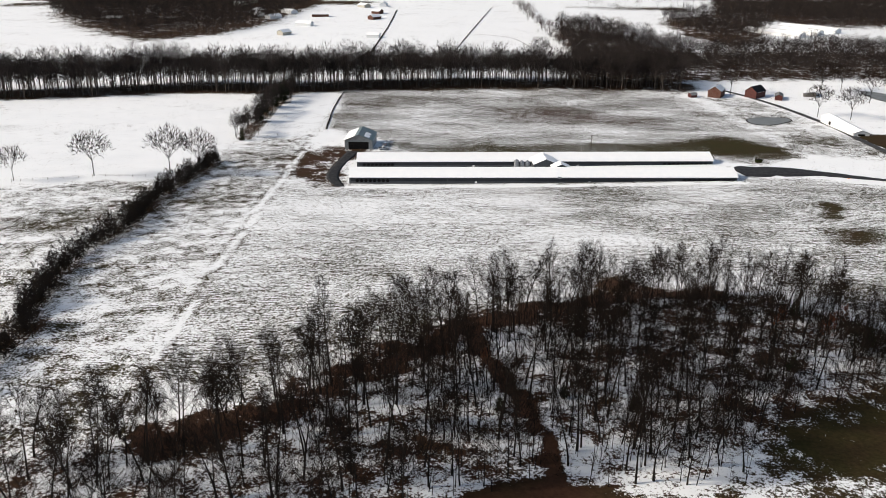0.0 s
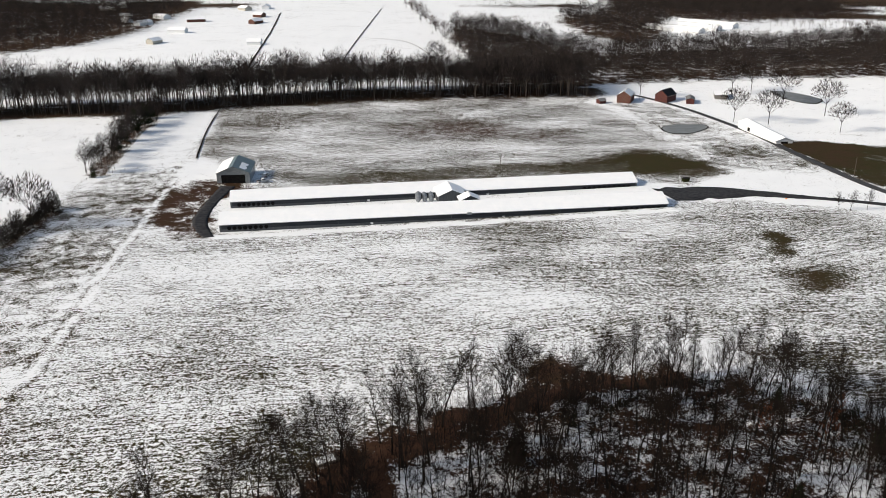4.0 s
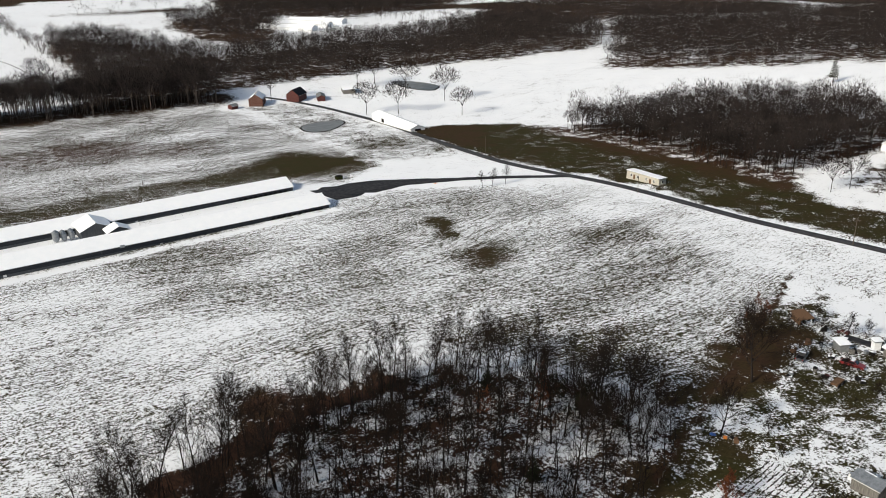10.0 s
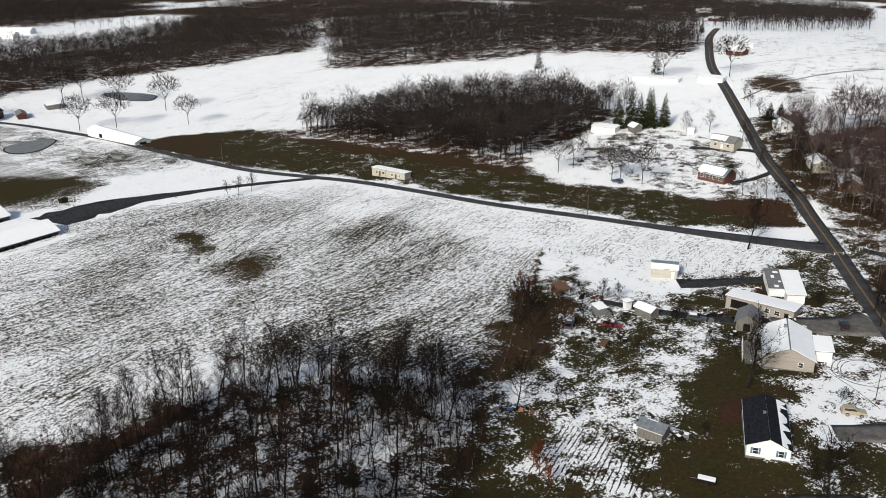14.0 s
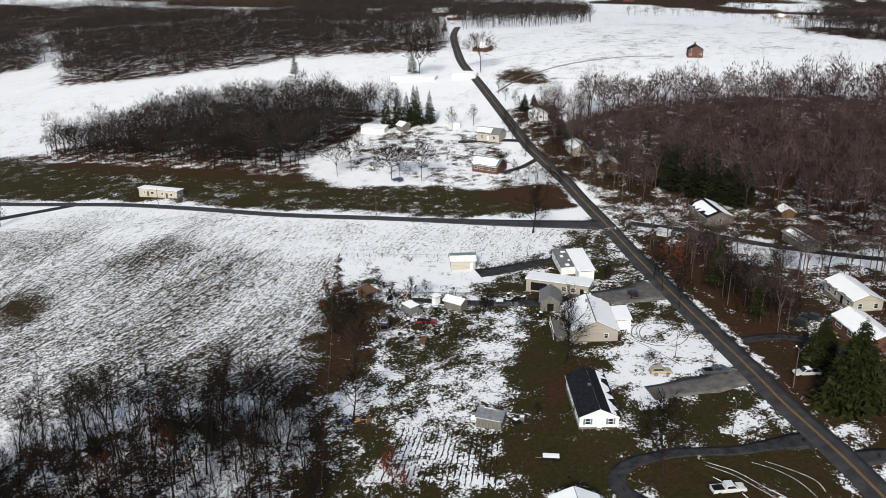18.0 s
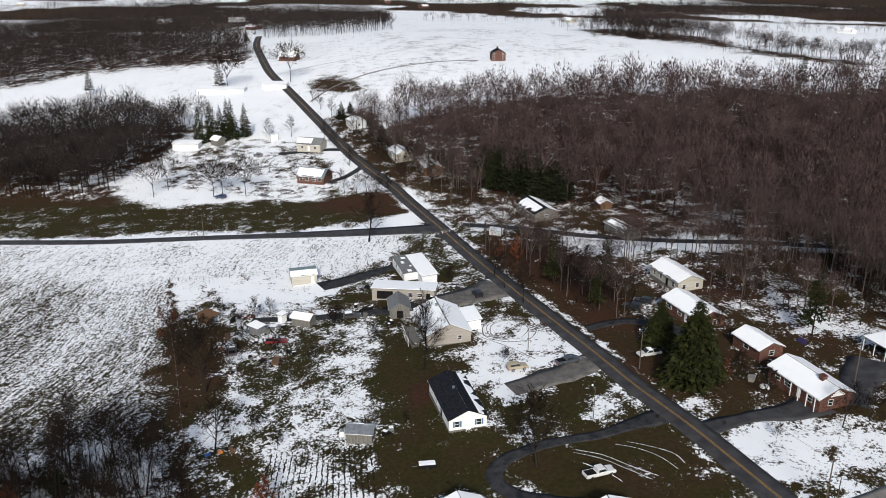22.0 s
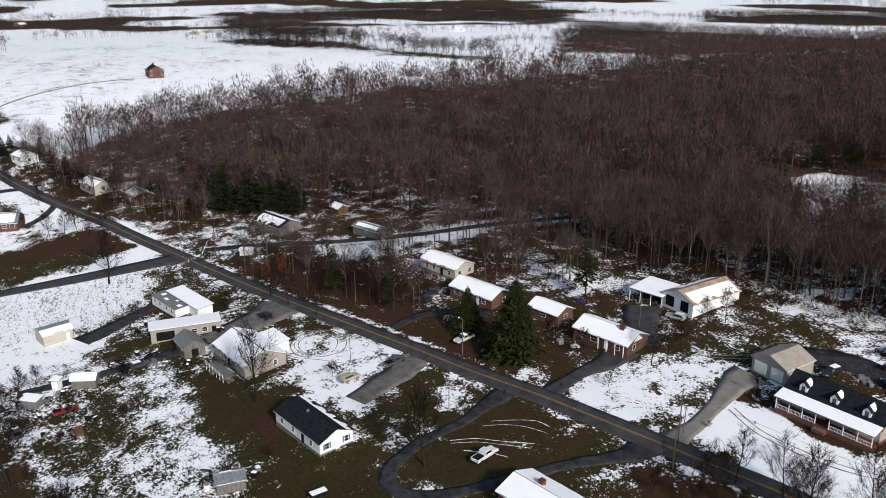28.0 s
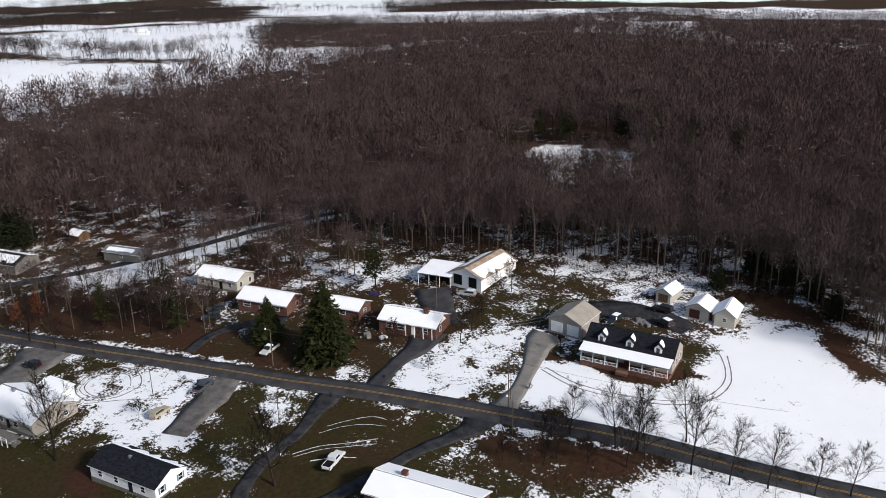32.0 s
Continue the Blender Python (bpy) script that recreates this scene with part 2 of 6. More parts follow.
def ground_material():
    """Melting snow over grass, soil and fallen leaves. The zones say how much snow lies, how brown the soil is, whether it lies in rows and how green it is."""
    m, t, b = material("snowy_ground", .85)
    b.inputs["Specular IOR Level"].default_value = .04
    z = t.nodes.new("ShaderNodeAttribute")
    z.attribute_name = "zones"
    s = t.nodes.new("ShaderNodeSeparateColor")
    t.links.new(z.outputs["Color"], s.inputs[0])
    cover, soil, row = s.outputs[0], s.outputs[1], s.outputs[2]
    p = place_of(t)
    lawn = calc(t, 'ADD', calc(t, 'MULTIPLY', noise_of(t, p, .17, 8, .66), .7), calc(t, 'MULTIPLY', noise_of(t, p, .9, 6, .7), .3))
    drift = nd(t, "ShaderNodeTexNoise", Scale=.0055, Detail=1.0)
    bend = t.nodes.new("ShaderNodeVectorMath")
    bend.operation = 'MULTIPLY_ADD'
    bend.inputs[1].default_value = (110, 110, 0)
    t.links.new(drift.outputs["Color"], bend.inputs[0])
    t.links.new(p, drift.inputs["Vector"])
    t.links.new(p, bend.inputs[2])
    along = t.nodes.new("ShaderNodeVectorMath")
    along.operation = 'MULTIPLY'
    along.inputs[1].default_value = (.1, 1.25, .3)
    t.links.new(bend.outputs[0], along.inputs[0])
    streak = noise_of(t, along.outputs[0], 1.0, 5, .8)
    rows = calc(t, 'ADD', calc(t, 'MULTIPLY', streak, .42), calc(t, 'MULTIPLY', noise_of(t, place_of(t, (.7, 1.2, .6)), .85, 5, .82), .6))
    big = noise_of(t, place_of(t, (.6, 1.2, 1)), .035, 3, .5)
    fleck = noise_of(t, p, 1.8, 4, .75)
    n = calc(t, 'ADD', calc(t, 'MULTIPLY', lawn, calc(t, 'SUBTRACT', 1.0, row)), calc(t, 'MULTIPLY', rows, row))
    n = calc(t, 'ADD', n, calc(t, 'MULTIPLY', calc(t, 'SUBTRACT', fleck, .5), calc(t, 'ADD', .4, calc(t, 'MULTIPLY', row, .38))))
    n = calc(t, 'ADD', n, calc(t, 'MULTIPLY', calc(t, 'SUBTRACT', big, .5), .24))
    bare = calc(t, 'ADD', .818, calc(t, 'MULTIPLY', cover, -.5))
    f = calc(t, 'ADD', calc(t, 'MULTIPLY', calc(t, 'SUBTRACT', n, bare), 21.0), .5, True)
    grain = noise_of(t, p, 1.1, 5, .7)
    grass = blend(t, calc(t, 'MULTIPLY', grain, 1.0), (.004, .0045, .0014), (.058, .05, .019))
    earth = blend(t, calc(t, 'MULTIPLY', grain, 1.0), (.009, .005, .0036), (.085, .043, .027))
    g = calc(t, 'ADD', soil, calc(t, 'MULTIPLY', calc(t, 'SUBTRACT', noise_of(t, p, .12, 4, .6), .5), 1.4), True)
    under = blend(t, g, grass, earth)
    snow = blend(t, calc(t, 'MULTIPLY', noise_of(t, p, .09, 4, .6), 1.0), (.8, .82, .85), (.92, .93, .95))
    t.links.new(blend(t, f, under, snow), b.inputs["Base Color"])
    h = calc(t, 'ADD', f, calc(t, 'MULTIPLY', fleck, .5))
    bumped(t, b, h, .16, .05)
    return m


GROUND = ground_material()


# ---- building helpers ----
def raw_mesh(name, verts, faces, mat, smooth=False):
    """A mesh from arrays of corners and of triangles or quads, fast."""
    me = bpy.data.meshes.new(name)
    verts, faces = np.asarray(verts, np.float32), np.asarray(faces, np.int32)
    k = faces.shape[1]
    me.vertices.add(len(verts))
    me.vertices.foreach_set("co", verts.ravel())
    me.loops.add(faces.size)
    me.loops.foreach_set("vertex_index", faces.ravel())
    me.polygons.add(len(faces))
    me.polygons.foreach_set("loop_start", np.arange(0, faces.size, k, dtype=np.int32))
    me.polygons.foreach_set("loop_total", np.full(len(faces), k, np.int32))
    if smooth:
        me.polygons.foreach_set("use_smooth", np.ones(len(faces), bool))
    me.update(calc_edges=True)
    me.materials.append(mat)
    return me


def part(name, bm, mat, parent, label="", at=None):
    """Links a bmesh or a mesh as one part under a thing or a part."""
    if isinstance(bm, bmesh.types.BMesh):
        me = bpy.data.meshes.new(name)
        bm.to_mesh(me)
        bm.free()
        me.materials.append(mat)
    else:
        me = bm
    ob = new(name, me)
    ob.parent = parent
    if at is not None:
        ob.matrix_basis = at
    return tagged(ob, label)


def thing(name, x, y, rz, label, category, group="", dz=0.0, kind=""):
    """An Empty at the base of a thing that stands on the ground."""
    ob = new(name)
    ob.matrix_basis = pose(x, y, gz(x, y) + dz, 0, 0, rz)
    return tagged(ob, label, category, group, kind)


def slab(bm, lo, hi, bevel=0.0):
    """A box between two corners, with its edges taken off."""
    lo, hi = Vector(lo), Vector(hi)
    r = bmesh.ops.create_cube(bm, size=1, matrix=Matrix.Translation((lo + hi) / 2) @ Matrix.Diagonal((*(hi - lo), 1)))
    if bevel:
        e = list({e for v in r["verts"] for e in v.link_edges})
        bmesh.ops.bevel(bm, geom=e, offset=bevel, segments=1, affect='EDGES')
    return bm


def boxed(lo, hi, bevel=.01):
    return slab(bmesh.new(), lo, hi, bevel)


def prism(outline, a, b, axis='x'):
    """Pulls a closed outline along an axis from a to b."""
    bm = bmesh.new()
    put = {'x': lambda s, p: (s, p[0], p[1]), 'y': lambda s, p: (p[0], s, p[1]), 'z': lambda s, p: (p[0], p[1], s)}[axis]
    one, two = [[bm.verts.new(put(s, p)) for p in outline] for s in (a, b)]
    bm.faces.new(one)
    bm.faces.new(two[::-1])
    for i in range(len(outline)):
        j = (i + 1) % len(outline)
        bm.faces.new((one[j], one[i], two[i], two[j]))
    bmesh.ops.recalc_face_normals(bm, faces=bm.faces)
    return bm


def rod(bm, a, b, r0, r1=None, n=6):
    """A tapered round bar from a to b."""
    a, b = Vector(a), Vector(b)
    m = Matrix.Translation((a + b) / 2) @ (b - a).to_track_quat('Z', 'Y').to_matrix().to_4x4()
    bmesh.ops.create_cone(bm, cap_ends=True, segments=n, radius1=r0, radius2=r0 if r1 is None else r1, depth=(b - a).length, matrix=m)
    return bm


# ---- ground: one sheet out to the horizon ----
def spaced(lo, hi, a, b, fine, grow):
    """Grid lines: even between a and b, then ever wider out to lo and hi."""
    mid = list(np.arange(a, b + fine * .5, fine))
    sides = []
    for v, end, way in ((mid[-1], hi, 1), (mid[0], lo, -1)):
        step, out = fine, []
        while v * way < end * way:
            step *= grow
            v += step * way
            out.append(v)
        sides.append(out)
    return np.array(sides[1][::-1] + mid + sides[0])


def inside(poly, xy):
    """Distance to the edge of a closed outline: above zero inside it."""
    p = np.asarray(poly, float)
    q = np.roll(p, -1, 0)
    best, odd = np.full(len(xy), 1e18), np.zeros(len(xy), bool)
    for a, b in zip(p, q):
        d, w = b - a, xy - a
        k = np.clip((w @ d) / max(d @ d, 1e-9), 0, 1)
        best = np.minimum(best, ((w - k[:, None] * d) ** 2).sum(1))
        if a[1] != b[1]:
            odd ^= ((a[1] > xy[:, 1]) != (b[1] > xy[:, 1])) & (xy[:, 0] < d[0] * (xy[:, 1] - a[1]) / d[1] + a[0])
    return np.where(odd, 1, -1) * np.sqrt(best)


def beside(line, xy):
    """Distance to an open line."""
    p = np.asarray(line, float)
    best = np.full(len(xy), 1e18)
    for a, b in zip(p[:-1], p[1:]):
        d, w = b - a, xy - a
        k = np.clip((w @ d) / max(d @ d, 1e-9), 0, 1)
        best = np.minimum(best, ((w - k[:, None] * d) ** 2).sum(1))
    return np.sqrt(best)


GX, GY = spaced(-4600, 4600, -124, 306, 2.1, 1.05), spaced(-4600, 4600, -50, 420, 2.1, 1.05)
nx, ny = len(GX), len(GY)
GXY = np.stack(np.meshgrid(GX, GY), -1).reshape(-1, 2)
idx = np.arange(nx * ny).reshape(ny, nx)
ground_mesh = raw_mesh("ground", np.column_stack([GXY, heights(GXY)]),
                       np.stack([idx[:-1, :-1], idx[:-1, 1:], idx[1:, 1:], idx[1:, :-1]], -1).reshape(-1, 4), GROUND, True)
ground = tagged(new("ground", ground_mesh), "rolling winter farmland under patchy melting snow", "ground", kind="structure")

# Outlines in plan.
GROVE = [(-95, 118), (-86, 138), (-56, 146), (-38, 160), (-24, 177), (-8, 194), (5, 204), (20, 212), (38, 218), (57, 222), (76, 223), (92, 221), (104, 214), (110, 204),
         (115, 194), (118, 182), (113, 167), (98, 158), (86, 152), (74, 152), (60, 139), (54, 126), (31, 124), (18, 129), (8, 123), (-20, 112), (-60, 110)]
LITTER = [(-60, 140), (-34, 158), (-20, 175), (-4, 191), (8, 200), (22, 209), (40, 217), (58, 223), (76, 227)]
SE_WOODS = [(388, 182), (363, 160), (320, 136), (290, 118), (281, 95), (258, 66), (232, 50), (205, 33), (178, 20), (150, 2), (130, -8), (104, -17), (88, -19),
            (72, -14), (58, -3), (20, -80), (60, -320), (180, -480), (275, -487), (376, -454), (550, -448), (559, -262), (522, -150), (486, -40), (487, -6), (468, 53), (451, 95),
            (435, 132), (415, 159)]
WOODLOT = [(286, 417), (288, 380), (287, 337), (286, 275), (312, 279), (357, 273), (383, 281), (394, 262), (401, 300), (403, 327), (389, 370),
           (354, 398), (312, 415)]
NW_WOODS = [(74, 628), (123, 626), (185, 658), (254, 668), (346, 662), (426, 640), (520, 632), (575, 690), (590, 800), (500, 826), (420, 800), (347, 812), (279, 800), (235, 796),
            (205, 822), (177, 922), (146, 945), (122, 935), (112, 895), (114, 762), (100, 670)]
NORTH_WOODS = [(444, 549), (464, 511), (508, 446), (543, 420), (549, 310), (608, 323), (661, 353), (787, 478), (846, 600), (830, 690), (705, 790), (600, 720), (546, 640)]
HILL_WOODS = [(686, 336), (705, 282), (768, 246), (985, 295), (959, 400), (796, 400)]
CREEK = [(-330, 545), (-290, 556), (-240, 569), (-189, 588), (-126, 588), (-58, 603), (19, 621), (89, 625), (143, 627), (171, 624)]
FIELD = [(-70, 360), (-68, 250), (-66, 165), (-40, 156), (-28, 172), (3, 197), (20, 216), (43, 230), (98, 240), (122, 196), (124, 180), (160, 190),
         (208, 214), (225, 235), (206, 303), (200, 345), (160, 372), (135, 372), (-60, 356)]
FAR_FIELD = [(-69, 591), (-14, 614), (72, 617), (166, 617), (180, 579), (184, 485), (180, 420), (150, 390), (136, 410), (-34, 408), (-34, 455), (-68, 486)]
PASTURE = [(-190, 345), (-120, 360), (-107, 446), (-71, 474), (-71, 356), (-66, 176), (-62, 120), (-110, 118), (-200, 200)]
MEADOW = [(226, 448), (257, 466), (285, 447), (283, 408), (285, 346), (285, 280), (276, 246), (286, 216), (287, 189), (290, 166), (273, 152), (258, 173),
          (251, 209), (244, 252), (242, 285), (240, 325), (229, 380)]
FAR_WOODS = (
    [(-468, 1045), (-383, 924), (-288, 829), (-225, 878), (-189, 982), (-171, 1148), (-193, 1244), (-568, 1271)],
    [(378, 1263), (345, 1110), (380, 1040), (450, 985), (565, 1008), (612, 1066), (700, 1290)],
    [(247, 983), (252, 908), (277, 841), (311, 859), (360, 960), (385, 1075), (337, 1098), (265, 1065)],
    [(383, 1048), (422, 1012), (495, 1000), (564, 994), (700, 1100), (620, 1150), (455, 1130)],
    [(530, 850), (584, 802), (628, 779), (709, 800), (800, 760), (860, 720), (1000, 760), (1000, 1000), (800, 1060), (620, 960)],
    [(481, 815), (557, 847), (602, 824), (556, 720), (500, 740)],
    [(846, 560), (801, 400), (860, 430), (985, 400), (1110, 330), (1200, 360), (1250, 700), (1000, 720), (880, 680)],
    [(906, -323), (782, -432), (680, -507), (595, -560), (560, -470), (575, -270), (640, -180), (700, -240), (760, -274)],
    [(200, -500), (380, -470), (470, -545), (540, -640), (420, -760), (300, -800), (100, -700)],
    [(786, 76), (706, 33), (697, 3), (760, -14), (850, 20), (844, 70)], [(751, 68), (700, -10), (668, -28), (712, -44), (770, -24), (800, 24)],
    [(640, -35), (622, -62), (590, -104), (614, -122), (640, -82), (684, -42)],
    [(1089, 34), (1110, -20), (1212, -137), (1195, -252), (1337, -302), (1400, -150), (1300, 40)],
    [(1134, -231), (1079, -306), (981, -356), (1100, -440), (1240, -440), (1300, -320)], [(653, -187), (652, -231), (695, -319), (794, -385), (860, -330), (760, -240)],
    [(958, -550), (845, -618), (800, -660), (835, -787), (960, -760), (1060, -620)], [(640, -600), (560, -575), (520, -620), (540, -700), (640, -720), (720, -660)])
YARDS = [(215, 205), (124, 176), (104, 160), (92, 148), (80, 128), (60, 95), (78, 52), (58, 40), (60, 0), (110, -12), (150, 4), (205, 36), (250, 66), (282, 96),
         (300, 140), (262, 146), (250, 150), (228, 152), (214, 170)]
# Outline or line, how wide its soft edge is, and what lies there: snow, bare brown soil, rows.
ZONES = [
    ([(440, 240), (500, 165), (560, 90), (620, 30), (760, 60), (800, 200), (700, 300), (560, 282)], 30, .8, .3, .3), ([(180, 420), (226, 402), (231, 500), (222, 590), (180, 610), (186, 485)], 8, .64, .2, .5), (FAR_FIELD, 6, .6, .3, 1.0), (PASTURE, 8, .64, .25, .4), (FIELD, 3, .63, .15, 1.0), (MEADOW, 4, .42, .1, .2), (YARDS, 4, .51, .15, 0),
    ([(110, 62), (150, 78), (200, 103), (250, 128), (285, 110), (262, 66), (205, 34), (150, 4), (130, 8), (140, 40), (132, 60)], 5, .48, .5, 0), ([(120, 153), (124, 134), (106, 129), (102, 150)], 1.5, .9, .4, 0),
    ([(27, 538), (66, 560), (125, 528), (124, 506), (57, 512)], 22, .45, .8, .7),
    ([(131, 453), (159, 466), (178, 437), (175, 421), (143, 420), (131, 433)], 12, .15, .1, .5),
    ([(-30, 446), (80, 453), (147, 449), (143, 429), (76, 428), (-14, 426)], 7, .42, .1, .8),
    ([(203, 345), (230, 328), (235, 285), (237, 247), (246, 206), (253, 171), (255, 147), (222, 156), (214, 190), (205, 212), (206, 240), (206, 275), (200, 305)], 9, .76, .2, 1.0),
    ([(-60, 250), (-30, 250), (20, 260), (60, 270), (30, 330), (-50, 340)], 30, .72, .25, 1),
    ([(100, 250), (150, 240), (190, 270), (170, 320), (120, 300)], 25, .61, .1, 1),
    ([(120, 196), (112, 220), (98, 240), (110, 250), (140, 225), (146, 196)], 14, .54, .15, .8),
    ([(143, 300), (149, 296), (156, 320), (152, 322)], 5, .3, .35, .2), ([(136, 270), (150, 272), (152, 284), (138, 284)], 8, .3, .4, .6),
    ([(288, 430), (287, 337), (286, 268), (277, 268), (277, 336), (276, 380)], 8, .22, .75, .3),
    ([(280, 190), (297, 180), (296, 160), (275, 153), (273, 170)], 6, .12, 1, 0),
    ([(232, 470), (252, 474), (267, 457), (240, 414), (229, 420)], 6, .05, .55, 0),
    ([(270, 90), (262, 128), (285, 142), (300, 152), (343, 178), (394, 206), (415, 190), (388, 180), (320, 134), (290, 116)], 5, .5, .7, 0),
    ([(302, 166), (345, 191), (400, 218), (424, 200), (392, 184), (345, 152), (305, 138)], 5, .46, .6, 0),
    # Leaf litter; SE_WOODS has less snow also to put tree shade into its floor.
    (GROVE, 3, .65, .95, 0), (WOODLOT, 5, .5, .9, 0), (SE_WOODS, 6, .49, .9, 0), (NW_WOODS, 10, .5, .8, 0), (NORTH_WOODS, 10, .5, .8, 0),
    (LITTER + [(x + 4, y - 8) for x, y in LITTER[::-1]], 5, .26, 1.1, 0), ([(44, 220), (44, 227), (52, 232), (60, 229), (58, 222)], 5, .33, .9, 0),
    ([(30, 200), (58, 214), (92, 217), (108, 203), (113, 188), (98, 186), (70, 196), (44, 196)], 5, .55, .85, 0),
    ([(24, 122), (54, 128), (62, 139), (92, 130), (84, 100), (30, 95)], 4, .62, .4, 0), ([(60, 140), (74, 152), (97, 164), (106, 158), (92, 132), (66, 126)], 6, .4, .2, 0), ([(74, 140), (96, 156), (92, 136), (78, 132)], 8, .2, .25, 0),
    ([(-5, 112), (8, 122), (18, 128), (31, 123), (40, 112)], 3, .05, 1, 0),
    ([(104, 160), (124, 176), (150, 189), (185, 203), (196, 187), (190, 160), (184, 146), (160, 142), (142, 128), (122, 133), (106, 130)], 4, .62, .0, .1),
    ([(122, 178), (138, 184), (158, 192), (176, 196), (182, 184), (165, 176), (140, 168)], 7, .32, .6, 0),
    ([(164, 141), (164, 131), (155, 127), (146, 128), (132, 122), (127, 109), (109, 112), (105, 128), (119, 132), (132, 127), (150, 137)], 6, .24, .2, 0),
    ([(145, 133), (149, 128), (145, 126), (140, 129)], 2, 0, 1.3, 0), ([(100, 152), (112, 151), (120, 158), (122, 170), (112, 167), (103, 160)], 4, .5, .15, 0),
    ([(214, 168), (212, 205), (200, 200), (190, 175), (202, 160), (212, 150)], 4, .84, .2, .1),
    ([(116, 107), (122, 102), (127, 88), (130, 76), (115, 68), (110, 76), (109, 92), (111, 104)], 3, .27, .22, 0),
    ([(111, 88), (116, 86), (119, 74), (113, 72)], 3, .6, .5, 0),
    ([(143, 113), (153, 89), (134, 82), (129, 91), (125, 103), (134, 111)], 3, .45, .12, 0), ([(137, 96), (145, 90), (137, 84), (132, 88)], 3, .75, .1, 0),
    ([(164, 120), (184, 117), (180, 104), (160, 92), (156, 104), (146, 112), (152, 122)], 3, .7, .4, 0),
    ([(184, 106), (178, 84), (165, 74), (156, 68), (138, 61), (132, 67), (150, 82), (170, 95)], 4, .3, .5, 0),
    ([(148, 76), (160, 80), (158, 86), (150, 83)], 2, .1, .8, 0), ([(140, 66), (148, 70), (144, 75), (136, 71)], 3, .7, .4, 0),
    ([(242, 132), (240, 106), (222, 90), (194, 82), (176, 80), (174, 90), (206, 104), (226, 117)], 5, .32, 1, 0),
    ([(190, 60), (212, 80), (230, 75), (215, 50), (180, 34), (168, 40)], 5, .55, .9, 0),
    ([(131, 70), (138, 57), (136, 44), (130, 34), (121, 33), (111, 57), (116, 65)], 3, .8, .3, 0),
    ([(150, 64), (158, 54), (146, 40), (134, 40)], 3, .4, .7, 0), ([(178, 52), (165, 28), (176, 24), (190, 40)], 4, .7, .6, 0),
    ([(105, 57), (110, 44), (107, 38), (86, 31), (90, 10), (95, -8), (75, -12), (58, 0), (50, 30), (60, 40), (94, 54)], 3, .95, .4, 0),
    ([(96, 14), (120, 14), (132, -2), (112, -8), (92, -6), (88, 6)], 4, .62, .7, 0),
    ([(112, 39), (108, 37.6), (89, 30.6), (88, 26), (90.5, 25), (92, 28.5), (108, 34.5), (111, 36)], 1.2, .06, 1.2, 0),
    ([(88, -19), (72, -14), (58, -3), (64, 2), (80, -8), (100, -10), (104, -17)], 4, .15, 1, 0),
    ([(92, 74), (104, 66), (80, 46), (70, 50), (78, 66)], 4, .3, .9, 0),
    ([(300, 258), (348, 268), (372, 248), (366, 214), (318, 185), (290, 168), (290, 183), (290, 214)], 4, .68, .4, 0),
    ([(476, 252), (491, 230), (457, 206), (456, 227)], 8, .4, .7, 0),
    ([(228, -88), (197, -97), (172, -66), (185, -38), (205, -38), (226, -62)], 4, 1, .3, 0),
    ([(230, 92), (256, 104), (244, 60), (236, 14), (228, 16), (232, 50)], 5, .85, .6, 0),
    ([(-78, 410), (-58, 440), (-36, 436), (-34, 420), (-44, 405), (-42, 352), (-54, 350), (-72, 372)], 6, .45, .9, 0),
]
LINES = [([(-72, 443), (-72, 356), (-69, 254), (-67, 198), (-66, 162), (-64, 138)], 2.6, .57, .5),
         ([(-72, 443), (-72, 356), (-69, 254), (-67, 198), (-66, 162), (-64, 138)], .7, .85, .3),
         ([(7, 195), (10, 181), (14, 164), (18, 150), (20, 137), (21, 126)], 1.5, .05, 1.2),
         # Under the hedge: brush, with the hedge's shadow put into the ground as brown.
         ([(-110, 393), (-112, 358), (-115, 328), (-112, 287), (-115, 260), (-115, 233), (-108, 203), (-105, 183)], 4, .55, .8),
         ([(-41, 353), (50, 355), (130, 358)], 2.2, .98, .2), ([(208, 212), (157, 188), (114, 167), (98, 159)], .8, .4, .9),
         ([(x, y + 14) for x, y in CREEK], 20, .35, .8), ([(-109, 453), (-109, 498), (-110, 540), (-106, 558), (-107, 587)], 5, .5, .8)]
def ripple(xy, size, seed):
    """Smooth chance values of about -1 to 1."""
    r = np.random.RandomState(seed)
    out = np.zeros(len(xy))
    for k in range(9):
        a, s = r.uniform(0, 6.28), size * r.uniform(.5, 1.6)
        out += np.sin((xy[:, 0] * math.cos(a) + xy[:, 1] * math.sin(a)) * 6.28 / s + r.uniform(0, 6.28))
    return out / 4


ZONES_CLEARING = [(228, -88), (197, -97), (172, -66), (185, -38), (205, -38), (226, -62)]


def skyline(xy):
    """Above zero where far woods stand."""
    d, a = np.hypot(xy[:, 0], xy[:, 1] - 100), np.arctan2(xy[:, 0], xy[:, 1] - 100)
    turn = np.stack([d * .62, a * 620], -1)
    return ripple(turn, 260, 31) + .5 * ripple(turn, 90, 32) - .12


WARPED = GXY + np.stack([ripple(GXY, 14, 1), ripple(GXY, 14, 2)], -1) * 2.2 + np.stack([ripple(GXY, 60, 3), ripple(GXY, 60, 4)], -1) * 2.0
zone = np.tile(np.array([.88, .4, .5, 1.0]), (len(GXY), 1))


def lay(w, snow, soil, row=None):
    for n, v in enumerate((snow, soil, row)):
        if v is not None:
            zone[:, n] += w * (v - zone[:, n])


